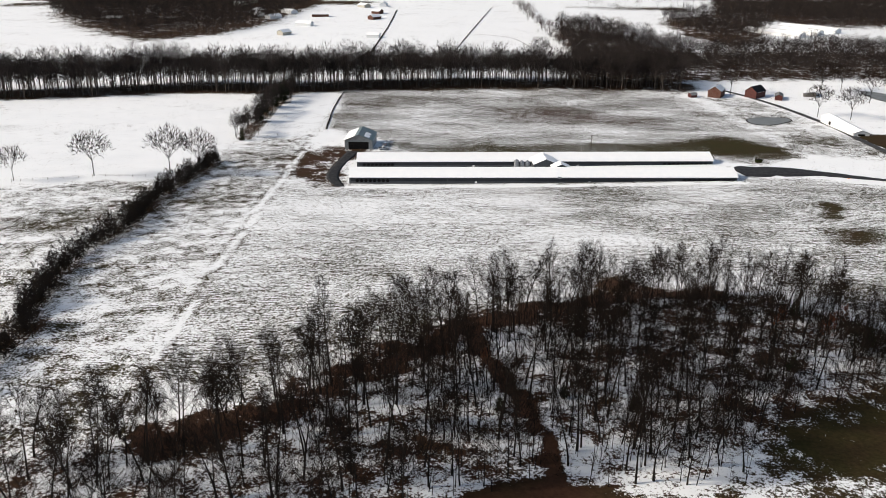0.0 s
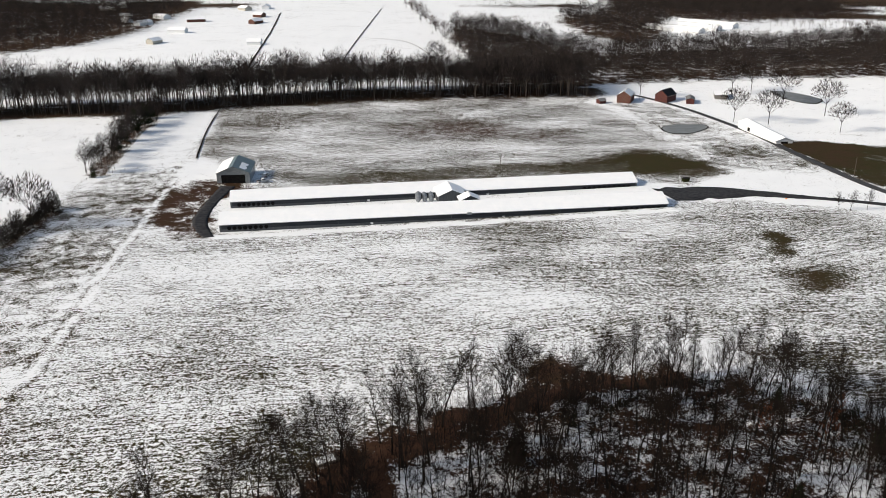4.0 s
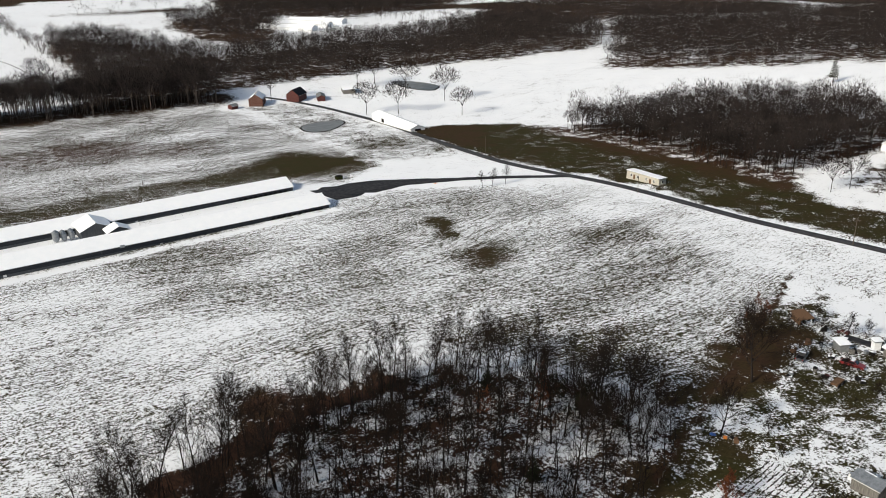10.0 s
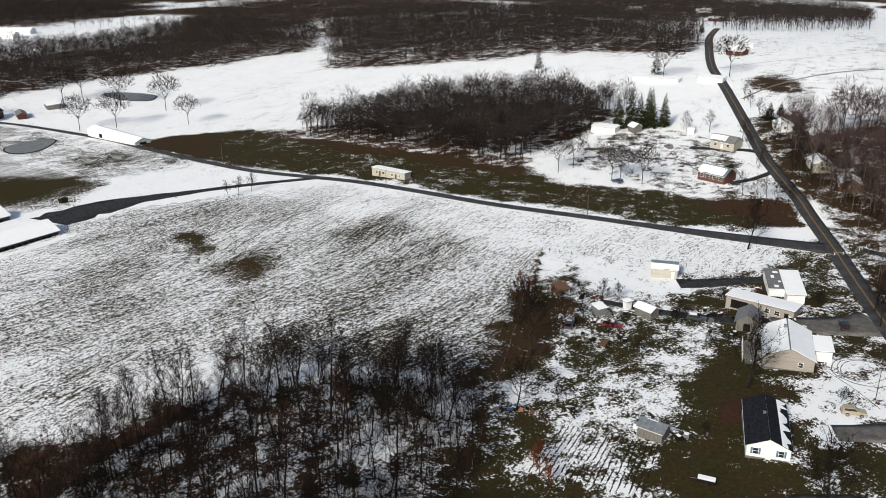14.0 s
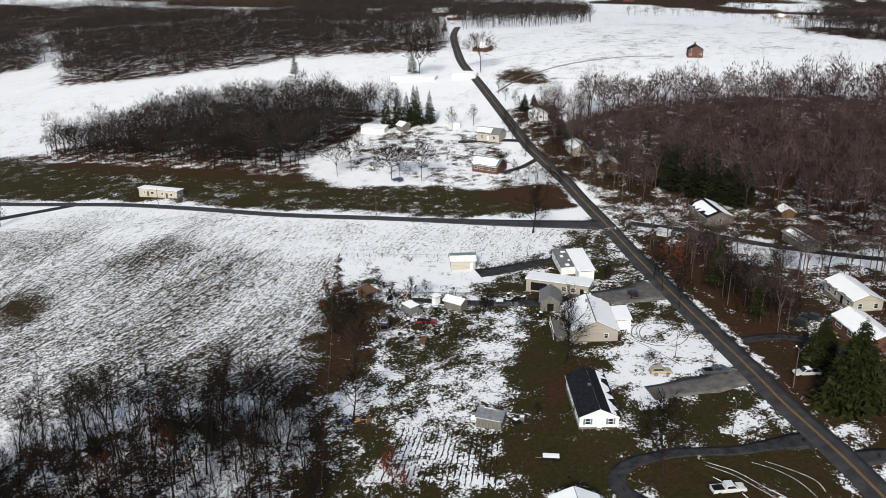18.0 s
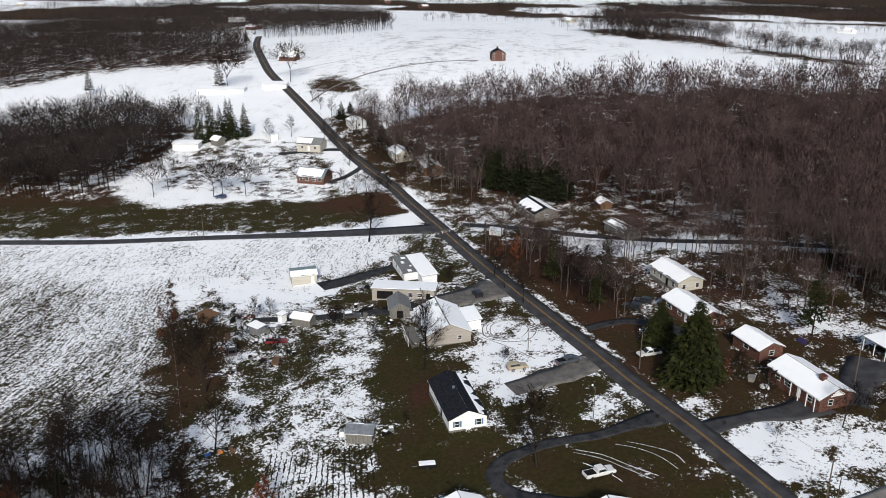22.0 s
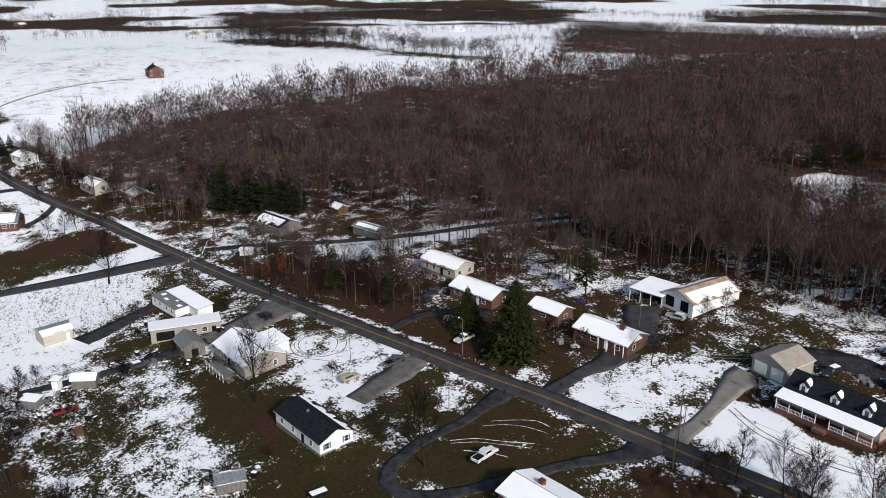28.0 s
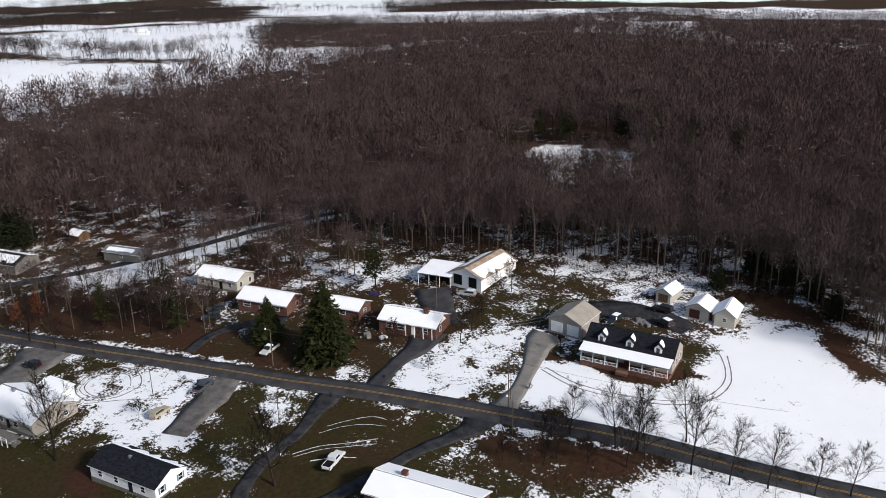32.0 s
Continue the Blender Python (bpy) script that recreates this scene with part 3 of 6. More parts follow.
for poly, soft, snow, soil, row in ZONES + [(w, 14, .42, .8, 0) for w in FAR_WOODS]:
    lay(np.clip(inside(poly, WARPED) / (soft * 1.6) + .5, 0, 1), snow, soil, row)
# Deeper in, the floor's colour carries litter and more of the canopy's shade.
deep = np.clip((inside(SE_WOODS, WARPED) - 20) / 60, 0, 1) * (inside(ZONES_CLEARING, GXY) < -6)
lay(deep, .36, .95, 0)
away = np.hypot(GXY[:, 0], GXY[:, 1] - 100)
lay(np.clip((away - 1060) / 60, 0, 1) * np.clip(skyline(GXY) * 6 + .5, 0, 1), .12, .75, 0)
for line, wide, snow, soil in LINES:
    lay(np.clip((wide - beside(line, GXY + (WARPED - GXY) * .35)) / max(1.0, wide * .5) + .5, 0, 1), snow, soil)

# ---- roads ----
def glide(pts, step):
    """A smooth line through the given places."""
    p = np.array([pts[0], *pts, pts[-1]], float)
    out = []
    for a, b, c, d in zip(p[:-3], p[1:-2], p[2:-1], p[3:]):
        n = max(1, int(np.hypot(*(c - b)) / step))
        for k in np.arange(n) / n:
            out.append(.5 * (2 * b + (c - a) * k + (2 * a - 5 * b + 4 * c - d) * k * k + (3 * b - a - 3 * c + d) * k ** 3))
    return np.array(out + [p[-1]])


def strip(name, pts, width, mat, lift=.06, shift=0.0, step=4.0, skirt=True, ragged=0.0, crown=0.0):
    """A paved band draped on the ground along a line."""
    c = glide(pts, step)
    d = np.gradient(c, axis=0)
    side = np.stack([-d[:, 1], d[:, 0]], -1) / np.hypot(*d.T)[:, None]
    wide = np.full(len(c), width) if np.isscalar(width) else np.interp(np.linspace(0, 1, len(c)), np.linspace(0, 1, len(width)), width)
    rng = np.random.RandomState(len(c))
    across = (-.5, -.25, 0, .25, .5)
    rows = []
    for k in across:
        q = c + side * (shift + wide * (k + (rng.uniform(-1, 1, len(c)) * ragged if abs(k) == .5 else 0)))[:, None]
        rows.append(np.column_stack([q, heights(q) + lift + crown * (1 - 4 * k * k)]))
    if skirt:
        rows = [rows[0] - (0, 0, .4)] + rows + [rows[-1] - (0, 0, .4)]
    v, n, m = np.concatenate(rows), len(c), len(rows)
    f = [(r * n + i, r * n + i + 1, (r + 1) * n + i + 1, (r + 1) * n + i) for r in range(m - 1) for i in range(n - 1)]
    f = np.array(f)[:, ::-1]
    return raw_mesh(name, v, f, mat, True)


MAIN_ROAD = [(-420, -190), (-220, -94), (-90, -30), (-30, -2), (20, 21), (56, 39), (82, 49.5), (97, 57), (116, 66.5), (131, 74), (148, 83.5), (160, 89.3), (190, 104.5), (210, 114.5), (228, 123.3),
             (245, 131.5), (262, 140), (290, 155.3), (304, 163), (343, 187.5), (383, 209), (458, 249.5), (509, 277.5), (567, 302.5), (640, 331), (720, 356)]
LANE = [(258, 140), (256, 152), (252, 175), (246, 212), (239, 252), (237, 287), (235, 318), (230, 346), (226, 372), (226, 400), (229, 450), (233, 508), (228, 567),
        (217, 606), (205, 630)]
BARN_DRIVE = [(232, 337), (208, 356), (188, 368), (170, 378), (152, 382), (136, 381)]
LOOP = [(136, 77), (132, 85), (128, 92), (125, 101), (119, 109), (112.5, 109.5), (108.5, 104), (107, 91), (107, 80), (105, 68), (107, 62)]
road = tagged(new("road", strip("road", MAIN_ROAD, 5.5, ASPHALT, .07, crown=.06)), "dark wet two-lane asphalt country road with yellow centre lines", "road", kind="structure")
for s in (-.16, .16):
    part("centre_line", strip("centre_line", MAIN_ROAD, .13, YELLOW, .15, s, skirt=False), YELLOW, road)
lane = tagged(new("lane", strip("lane", LANE, [9, 4.2, 4.2, 4.2, 4.2, 4, 4, 3.6, 3.4], ASPHALT, .1)), "narrow dark farm lane along the snowy field", "lane", kind="structure")
tagged(new("road_barn_drive", strip("road_barn_drive", BARN_DRIVE, [4, 4, 4.5, 9, 20, 24], GRAVEL, .09, ragged=.08)), "wet gravel drive to the poultry houses", "drive", kind="structure")
tagged(new("road_loop_drive", strip("road_loop_drive", LOOP, [7, 3.2, 2.8, 3, 3.2, 3.2, 3, 2.8, 3, 4, 8], GRAVEL, .05, step=1.5, ragged=.06)), "curved dark gravel drive round a lawn", "drive", kind="structure")
for name, line, wide, mat, label in (
        ("road_parking", [(160, 92), (154, 96), (150, 102), (146, 109)], [9, 8, 7, 6], PARKING, "pale gravel parking pad beside the road"),
        ("road_yard", [(206, 114), (200, 120), (196, 128), (193, 136)], [16, 13, 10, 6], PARKING, "gravel yard in front of the low buildings"),
        ("road_brick_drive", [(131, 71), (135, 62), (137, 54), (140, 49)], [5, 3.6, 6, 9], ASPHALT, "black asphalt driveway to the brick house"),
        ("road_barn_yard", [(158, 33), (152, 37), (146, 40), (139, 43)], [9, 9, 6, 5], ASPHALT, "dark yard before the open barn"),
        ("road_concrete_drive", [(105.5, 58.5), (109, 50), (115, 40), (118.5, 34), (119, 31)], [6, 3.4, 3.5, 5.5, 9], CONCRETE, "pale concrete driveway up to the garage"),
        ("road_rear_drive", [(118, 30), (122, 18), (114, 10), (106, 8), (98, 8)], [4, 6, 8, 8, 6], GRAVEL, "gravel turning place behind the garage"),
        ("road_shed_path", [(206, 166), (212, 158), (220, 150), (228, 140)], [7, 6, 4, 4], GRAVEL, "muddy gravel track by the cream shed"),
        ("road_fence_track", [(192, 136), (188, 146), (184, 162), (182, 178)], [6, 4, 3.4, 3], GRAVEL, "dark track along the wooden fence"),
        ("road_spruce_drive", [(176, 92), (180, 84), (178, 76), (172, 68)], [3.4, 3, 4, 5], GRAVEL, "leaf-strewn drive to the ranch houses"),
        ("road_wood_lane", [(262, 132), (257, 112), (247, 88), (240, 64), (236, 40), (228, 14), (215, -20)], 3.6, GRAVEL, "wet lane running into the bare woods"),
        ("road_hill_drive", [(436, 232), (470, 226), (507, 208), (533, 178), (541, 150)], .9, TRACK, "farm track up the snowy hill"),
        ("road_end_yard", [(-44, 352), (-50, 372), (-50, 395), (-46, 428)], [4, 6, 5, 7], GRAVEL, "muddy brown yard at the end of the poultry houses"),
        ("road_yellow_drive", [(352, 192), (352, 203), (346, 222)], 4, GRAVEL, "short drive to the yellow house"),
        ("road_porch_drive", [(330, 180), (316, 184), (308, 190)], 3, GRAVEL, "drive to the small porch house")):
    tagged(new(name, strip(name, line, wide, mat, .05 if name != "road_hill_drive" else .25, step=2.0, ragged=.05)), label, "drive", kind="structure")
# Snow stays on the verges, and melts off beside the drives.
for line, a, b in ((MAIN_ROAD, 2.8, 4.4), (LANE, 2.0, 3.6)):
    d = beside(line, GXY)
    keep = (d > a) & (d < b) & (zone[:, 0] < .97)
    zone[keep, 0] = np.maximum(zone[keep, 0], .62)
colour = ground_mesh.color_attributes.new("zones", 'FLOAT_COLOR', 'POINT')
colour.data.foreach_set("color", zone.astype(np.float32).ravel())


# ---- trees ----
def _frame(d):
    d = d / np.linalg.norm(d)
    a = np.cross(d, (0, 0, 1.0) if abs(d[2]) < .9 else (1.0, 0, 0))
    a /= np.linalg.norm(a)
    return d, a, np.cross(d, a)


class Wood:
    """Gathers tapered bars and slivers into one mesh."""

    def __init__(self):
        self.v, self.f = [], []

    def bar(self, a, b, r0, r1, n=4):
        _, u, w = _frame(b - a)
        k = len(self.v)
        for p, r in ((a, r0), (b, r1)):
            for i in range(n):
                t = 2 * math.pi * i / n
                self.v.append(p + (u * math.cos(t) + w * math.sin(t)) * r)
        for i in range(n):
            j = (i + 1) % n
            self.f += [(k + i, k + j, k + n + j), (k + i, k + n + j, k + n + i)]

    def sliver(self, a, b, r, turn):
        _, u, w = _frame(b - a)
        s = (u * math.cos(turn) + w * math.sin(turn)) * r
        k = len(self.v)
        self.v += [a - s, a + s, b]
        self.f.append((k, k + 1, k + 2))

    def mesh(self, name, mat):
        return raw_mesh(name, np.array(self.v), np.array(self.f), mat)


def bare_tree(seed, h, low=.4, wide=.26, limbs=16, subs=6, twigs=8, thick=.0095, lean=.03, twig_r=.04, sides=5, lite=False):
    """Trunk and crown of a leafless tree."""
    rng = np.random.RandomState(seed)
    trunk, crown = Wood(), Wood()
    p, d, n = np.zeros(3) - (0, 0, .3), np.array([*rng.normal(0, lean, 2), 1.0]), 3 if lite else 7
    spine = [p]
    for i in range(n):
        d = d + np.array([*rng.normal(0, .05, 2), 0])
        p = p + d / np.linalg.norm(d) * (h / n)
        spine.append(p)
    rad = [h * thick * (1.25 if i == 0 else (1 - i / (n + .4))) for i in range(n + 1)]
    for i in range(n):
        trunk.bar(spine[i], spine[i + 1], rad[i], rad[i + 1], 3 if lite else sides if i < 4 else 4)
    spine = np.array(spine)

    def along(k):
        i = min(int(k * n), n - 1)
        return spine[i] + (spine[i + 1] - spine[i]) * (k * n - i)

    for i in range(limbs):
        k = low + (1 - low) * (i + rng.uniform(.1, .9)) / limbs * .98
        az, up = i * 2.4 + rng.uniform(-.5, .5), rng.uniform(.7, 1.15) * (.6 + .7 * k)
        size = h * wide * rng.uniform(.7, 1.2) * (1.15 - .75 * (k - low) / (1 - low))
        a = along(k)
        way = np.array([math.cos(az) * math.cos(up), math.sin(az) * math.cos(up), math.sin(up)])
        r = h * thick * .42 * (1.1 - .8 * k)
        mid = a + way * size * .5
        way2 = way + np.array([0, 0, .35]) + rng.normal(0, .12, 3)
        end = mid + way2 / np.linalg.norm(way2) * size * .55
        if lite:
            trunk.sliver(a, mid + (mid - a) * .5, r * 1.2, rng.uniform(0, 6.28))
            crown.sliver(mid, end, r, rng.uniform(0, 6.28))
        else:
            trunk.bar(a, mid, r, r * .65, 4)
            crown.bar(mid, end, r * .65, r * .25, 3)
        for s in range(subs):
            q = rng.uniform(.25, 1)
            b = a + (mid - a) * q * 2 if q < .5 else mid + (end - mid) * (q - .5) * 2
            w = way + rng.normal(0, .6, 3) + (0, 0, .35)
            w /= np.linalg.norm(w)
            e = b + w * size * rng.uniform(.28, .62)
            if lite or s > 2:
                crown.sliver(b, e, max(r * .4, twig_r * .9), rng.uniform(0, 6.28))
            else:
                crown.bar(b, e, max(r * .36, .03), max(r * .15, .018), 3)
            for _ in range(twigs):
                g = b + (e - b) * rng.uniform(.3, 1)
                x = w + rng.normal(0, .65, 3) + (0, 0, .15)
                crown.sliver(g, g + x / np.linalg.norm(x) * size * rng.uniform(.16, .36), twig_r, rng.uniform(0, 6.28))
    return trunk, crown


def grown(name, seed, h, label, category="tree", group="", bark=None, twig=None, **kw):
    trunk, crown = bare_tree(seed, h, **kw)
    ob = tagged(new(name), label, category, group)
    part("trunk", trunk.mesh("trunk", bark or BARK), None, ob)
    part("crown", crown.mesh("crown", twig or TWIG), None, ob, "fine bare branches and twigs")
    return ob


def conifer(seed, h, wide=.21, tiers=26, mat=None, droop=-.25, per=13, low=.05):
    """Trunk and boughs of an evergreen."""
    rng = np.random.RandomState(seed)
    trunk, crown = Wood(), Wood()
    trunk.bar(np.array((0, 0, -.3)), np.array((0, 0, h * .97)), h * .012, h * .002, 6)
    for i in range(tiers):
        k = low + (1 - low) * (i + rng.uniform(0, .6)) / tiers
        reach = h * wide * (1 - k) ** .8 * rng.uniform(.8, 1.12) + .15
        for j in range(per):
            az = rng.uniform(0, 6.28)
            d = np.array([math.cos(az), math.sin(az), rng.uniform(droop - .15, droop + .25)])
            L = reach * rng.uniform(.65, 1.1)
            a = np.array([0, 0, h * k + rng.uniform(-.3, .3)])
            b = a + d * L
            s = np.cross(d, (0, 0, 1.0))
            s /= np.linalg.norm(s)
            for c in range(6):
                q = rng.uniform(.2, 1)
                m = a + (b - a) * q
                e = m + d * L * .22 + s * rng.uniform(-.3, .3) * L + np.array([0, 0, rng.uniform(-.16, .1) * L])
                crown.sliver(m, e, L * rng.uniform(.05, .1), rng.uniform(0, 6.28))
    return trunk, crown


def evergreen(name, seed, h, label, mat=None, **kw):
    trunk, crown = conifer(seed, h, **kw)
    ob = tagged(new(name), label, "evergreen tree")
    part("trunk", trunk.mesh("trunk", BARK), None, ob)
    part("crown", crown.mesh("crown", mat or NEEDLES), None, ob, "dark green needles")
    return ob


def scatter(poly, gap, seed, most=100000, keep_off=()):
    """Places inside an outline, no two nearer than gap."""
    rng = np.random.RandomState(seed)
    p = np.asarray(poly, float)
    lo, hi = p.min(0), p.max(0)
    g = np.stack(np.meshgrid(np.arange(lo[0], hi[0], gap), np.arange(lo[1], hi[1], gap)), -1).reshape(-1, 2)
    g = g + rng.uniform(-.46, .46, g.shape) * gap
    g = g[inside(poly, g) > 0]
    for line, d in keep_off:
        g = g[beside(line, g) > d]
    rng.shuffle(g)
    return g[:most]


def standing(ob, x, y, seed, big=1.0):
    rng = random.Random(seed)
    s = big * rng.uniform(.85, 1.15)
    return pose(x, y, gz(x, y) - .05, rng.uniform(-2, 2), rng.uniform(-2, 2), rng.uniform(0, 360)) @ Matrix.Diagonal((s, s, s * rng.uniform(.92, 1.1), 1))


def merged(name, kinds, places, seed, mat, sizes=(.8, 1.2), label="", category="woods", dz=-.1, bark=None):
    """Many small trees that nobody could count, in one mesh; bark: a material for the stems."""
    rng = np.random.RandomState(seed)
    z = heights(places) + dz
    V, F, M, k = [], [], [], 0
    pick = rng.randint(0, len(kinds), len(places))
    for n, (v, f, stems) in enumerate(kinds):
        some = np.where(pick == n)[0]
        if not len(some):
            continue
        a, s = rng.uniform(0, 6.28, len(some)), rng.uniform(*sizes, len(some))
        c, d = np.cos(a) * s, np.sin(a) * s
        x = v[None, :, 0] * c[:, None] - v[None, :, 1] * d[:, None] + places[some, 0][:, None]
        y = v[None, :, 0] * d[:, None] + v[None, :, 1] * c[:, None] + places[some, 1][:, None]
        zz = v[None, :, 2] * s[:, None] + z[some][:, None]
        V.append(np.stack([x, y, zz], -1).reshape(-1, 3))
        F.append((f[None] + (np.arange(len(some)) * len(v))[:, None, None] + k).reshape(-1, 3))
        M.append(np.tile((np.arange(len(f)) < stems).astype(np.int32), len(some)))
        k += len(some) * len(v)
    me = raw_mesh(name, np.concatenate(V), np.concatenate(F), mat)
    if bark:
        me.materials.append(bark)
        me.polygons.foreach_set("material_index", np.concatenate(M))
    return tagged(new(name, me), label, category, kind="stuff")


def both(pair):
    t, c = pair
    return np.array(t.v + c.v), np.array(t.f + [(a + len(t.v), b + len(t.v), d + len(t.v)) for a, b, d in c.f]), len(t.f)


def tuft(seed, h, wide, n, size, low=.3, limbs=7):
    """A far bare tree: a stem, upswept limbs and a domed haze of fine twigs."""
    rng = np.random.RandomState(seed)
    stem, crown = Wood(), Wood()
    fork = h * (low + .12)
    stem.bar(np.array((0, 0, -.5)), np.array((0, 0, fork)), h * .012, h * .008, 3)
    mid, reach, tall = h * (low + 1) / 2, h * wide, h * (1 - low) / 2
    ends = []
    for i in range(limbs):
        a, q = i * 2.4 + rng.uniform(-.4, .4), rng.uniform(.35, .95)
        e = np.array([math.cos(a) * reach * q, math.sin(a) * reach * q, mid + tall * rng.uniform(.1, .75) * (1.15 - .5 * q)])
        b = np.array([0, 0, fork * rng.uniform(.8, 1.0)])
        stem.sliver(b, e, h * .0042, rng.uniform(0, 6.28))
        ends.append((b, e))
    for i in range(n):
        if i % 3 == 0:
            b, e = ends[i // 3 % limbs]
            p = b + (e - b) * rng.uniform(.4, 1.0) + rng.normal(0, reach * .12, 3)
        else:
            v = rng.normal(0, 1, 3)
            v *= rng.uniform(.25, 1) ** .45 / np.linalg.norm(v)
            v[2] = abs(v[2]) * 1.1 - .25
            p = v * (reach, reach, tall) + np.array([0, 0, mid])
        d = (p - np.array([0, 0, fork])) / h + np.array([0, 0, .06]) + rng.normal(0, .22, 3)
        d /= np.linalg.norm(d)
        crown.sliver(p, p + d * h * rng.uniform(.05, .11), size * rng.uniform(.6, 1.3), rng.uniform(0, 6.28))
    return stem, crown


FAR_KINDS = [both(tuft(60 + i, 15 + 1.2 * i, .27, 230, .11, .28, 9)) for i in range(7)]
TINY_KINDS = [both(tuft(80 + i, 14 + 1.2 * i, .31, 110, .18, .18, 7)) for i in range(6)]
MICRO_KINDS = [both(tuft(95 + i, 13, .5, 34, .34, .08, 5)) for i in range(4)]
MID_KINDS = [both(tuft(160 + i, 16 + 1.1 * i, .26, 340, .056, .36, 12)) for i in range(6)]
GREEN_KINDS = [both(conifer(90 + i, 17, .24, 11, per=6, low=.25)) for i in range(3)]

# The grove below the camera, tree by tree.
MUD_TRACK = [(7, 195), (10, 181), (14, 164), (18, 150), (20, 137), (21, 126)]
grove_kinds = [grown("bare_tree", 1 + i, h, label, "tree", "bare trees of the grove", low=lo, wide=w, limbs=n, subs=9, twigs=11, twig_r=.02, thick=.013)
               for i, (h, lo, w, n, label) in enumerate((
                   (19, .42, .26, 17, "tall slender leafless hardwood standing in snowy leaf litter"), (17, .26, .4, 21, "leafless hardwood with an upswept fan of branches"),
                   (20, .48, .22, 15, "very tall thin-trunked bare tree with a high crown"), (15, .24, .42, 20, "medium bare tree with a rounded twiggy crown"),
                   (18, .25, .38, 22, "bushy bare tree with many fine branches"), (13, .45, .24, 13, "young straight bare tree with a sparse crown")))]
spots = scatter(GROVE, 5.4, 3, keep_off=[(MUD_TRACK, 2.5)])
spots = spots[inside([(78, 142), (94, 156), (100, 150), (90, 136)], spots) < -1]
spots, more = spots[:299], spots[299:]
rim = inside(GROVE, spots)
planted_once = set()
for i, (x, y) in enumerate(spots):
    n = (1, 3, 4, 1, 0)[i % 5] if rim[i] < 9 else (0, 2, 5, 0, 4, 2)[i % 6]
    m = standing(grove_kinds[n], x, y, i, .95 if x < 50 else .84)
    if n in planted_once:
        copy_thing(grove_kinds[n], m)
    else:
        planted_once.add(n)
        grove_kinds[n].matrix_basis = m
BUSHY_KINDS = [both(bare_tree(170 + i, 15 + 1.5 * i, .28, .36, 18, 7, 8, .012, .04, .021, 3, True)) for i in range(4)]
merged("grove_trees", BUSHY_KINDS, more[::2], 55, TWIG, (.75, 1.05), "bushy leafless trees filling the grove", "woods", bark=BARK)
THIN_KINDS = [both(bare_tree(150 + i, 13, .55, .17, 7, 3, 4, .0075, .05, .028, 3, True)) for i in range(5)]
thin = scatter(GROVE, 3.9, 51, keep_off=[(MUD_TRACK, 2)])
merged("thin_trunks", THIN_KINDS, thin[thin[:, 0] > -30], 52, BARK, (.55, 1.1), "close thin young trunks between the grove trees", "undergrowth")
SAPLINGS = [both(bare_tree(20 + i, 7.5, .2, .3, 9, 3, 4, .006, .08, .028, 3, True)) for i in range(5)]
merged("saplings", SAPLINGS, scatter(GROVE, 5.4, 5), 6, BRUSH, (.25, .9), "thin bare saplings and brush under the grove trees", "undergrowth")
THICKET = [both(bare_tree(26 + i, 2.0, .03, .7, 14, 3, 4, .008, .1, .035, 3, True)) for i in range(3)]
edge = np.array([(x, y) for x, y in scatter(GROVE, 3.2, 8) if inside(GROVE, np.array([(x, y)]))[0] < 14 and x > -60])
merged("edge_brush", THICKET, edge[::5], 9, BRUSH, (.5, 1.3), "low brown brush along the edge of the grove", "undergrowth")

laurel = scatter([(36, 206), (58, 217), (76, 220), (92, 219), (103, 212), (109, 203), (114, 193), (116, 182), (108, 181), (101, 196), (86, 206), (62, 206), (44, 198)], 1.9, 46)
merged("evergreen_thicket", [both(conifer(47 + i, 2.6, .5, 9, per=9, low=.05)) for i in range(3)], laurel[::4], 48, CEDAR, (.4, .9), "low dark evergreen thicket inside the grove", "undergrowth")
merged("bramble_thicket", THICKET, laurel[1::4], 53, BRUSH, (.6, 1.5), "tangled dark brambles along the shaded grove edge", "undergrowth")
corner = scatter([(98, 183), (104, 194), (104, 202), (111, 201), (116, 190), (117, 180), (106, 177)], 2.4, 61)
merged("evergreen_thicket", [both(conifer(62 + i, 3.6, .42, 10, per=9, low=.04)) for i in range(3)], corner[::2], 63, CEDAR, (.5, 1.15), "dense dark evergreen shrubs at the corner of the grove", "undergrowth")
merged("bramble_thicket", THICKET, corner[1::2], 64, BRUSH, (.9, 1.9), "tall tangled brambles between the evergreen shrubs", "undergrowth")

# Woods that go on and on.
clear = [(228, -88), (197, -97), (172, -66), (185, -38), (205, -38), (226, -62)]
WOOD_LANE = [(262, 132), (257, 112), (247, 88), (240, 64), (236, 40), (228, 14), (215, -20)]
p = scatter(SE_WOODS, 5.0, 11, keep_off=[(WOOD_LANE, 3.5)])
p = p[inside(clear, p) < -2]
far = np.hypot(p[:, 0] + 5, p[:, 1] - 130)
front = scatter(SE_WOODS, 6.2, 41, keep_off=[(WOOD_LANE, 3)])
front = front[(np.hypot(front[:, 0] + 5, front[:, 1] - 130) < 265) & (inside(SE_WOODS, front) < 55) & (inside(clear, front) < -2)]
rng = np.random.RandomState(2)
merged("woods_edge", MID_KINDS, front, 42, WOODS, (.6, 1.1), "thin leafless trunks along the edge of the forest", "woods", bark=PALE_BARK)
under = scatter([(388, 182), (320, 136), (290, 118), (281, 95), (258, 66), (232, 50), (205, 33), (178, 20), (150, 2), (130, -8), (104, -17), (88, -19), (72, -14), (70, -90), (160, -110), (240, -60), (330, 40), (370, 120)], 4.2, 43, keep_off=[(WOOD_LANE, 3)])
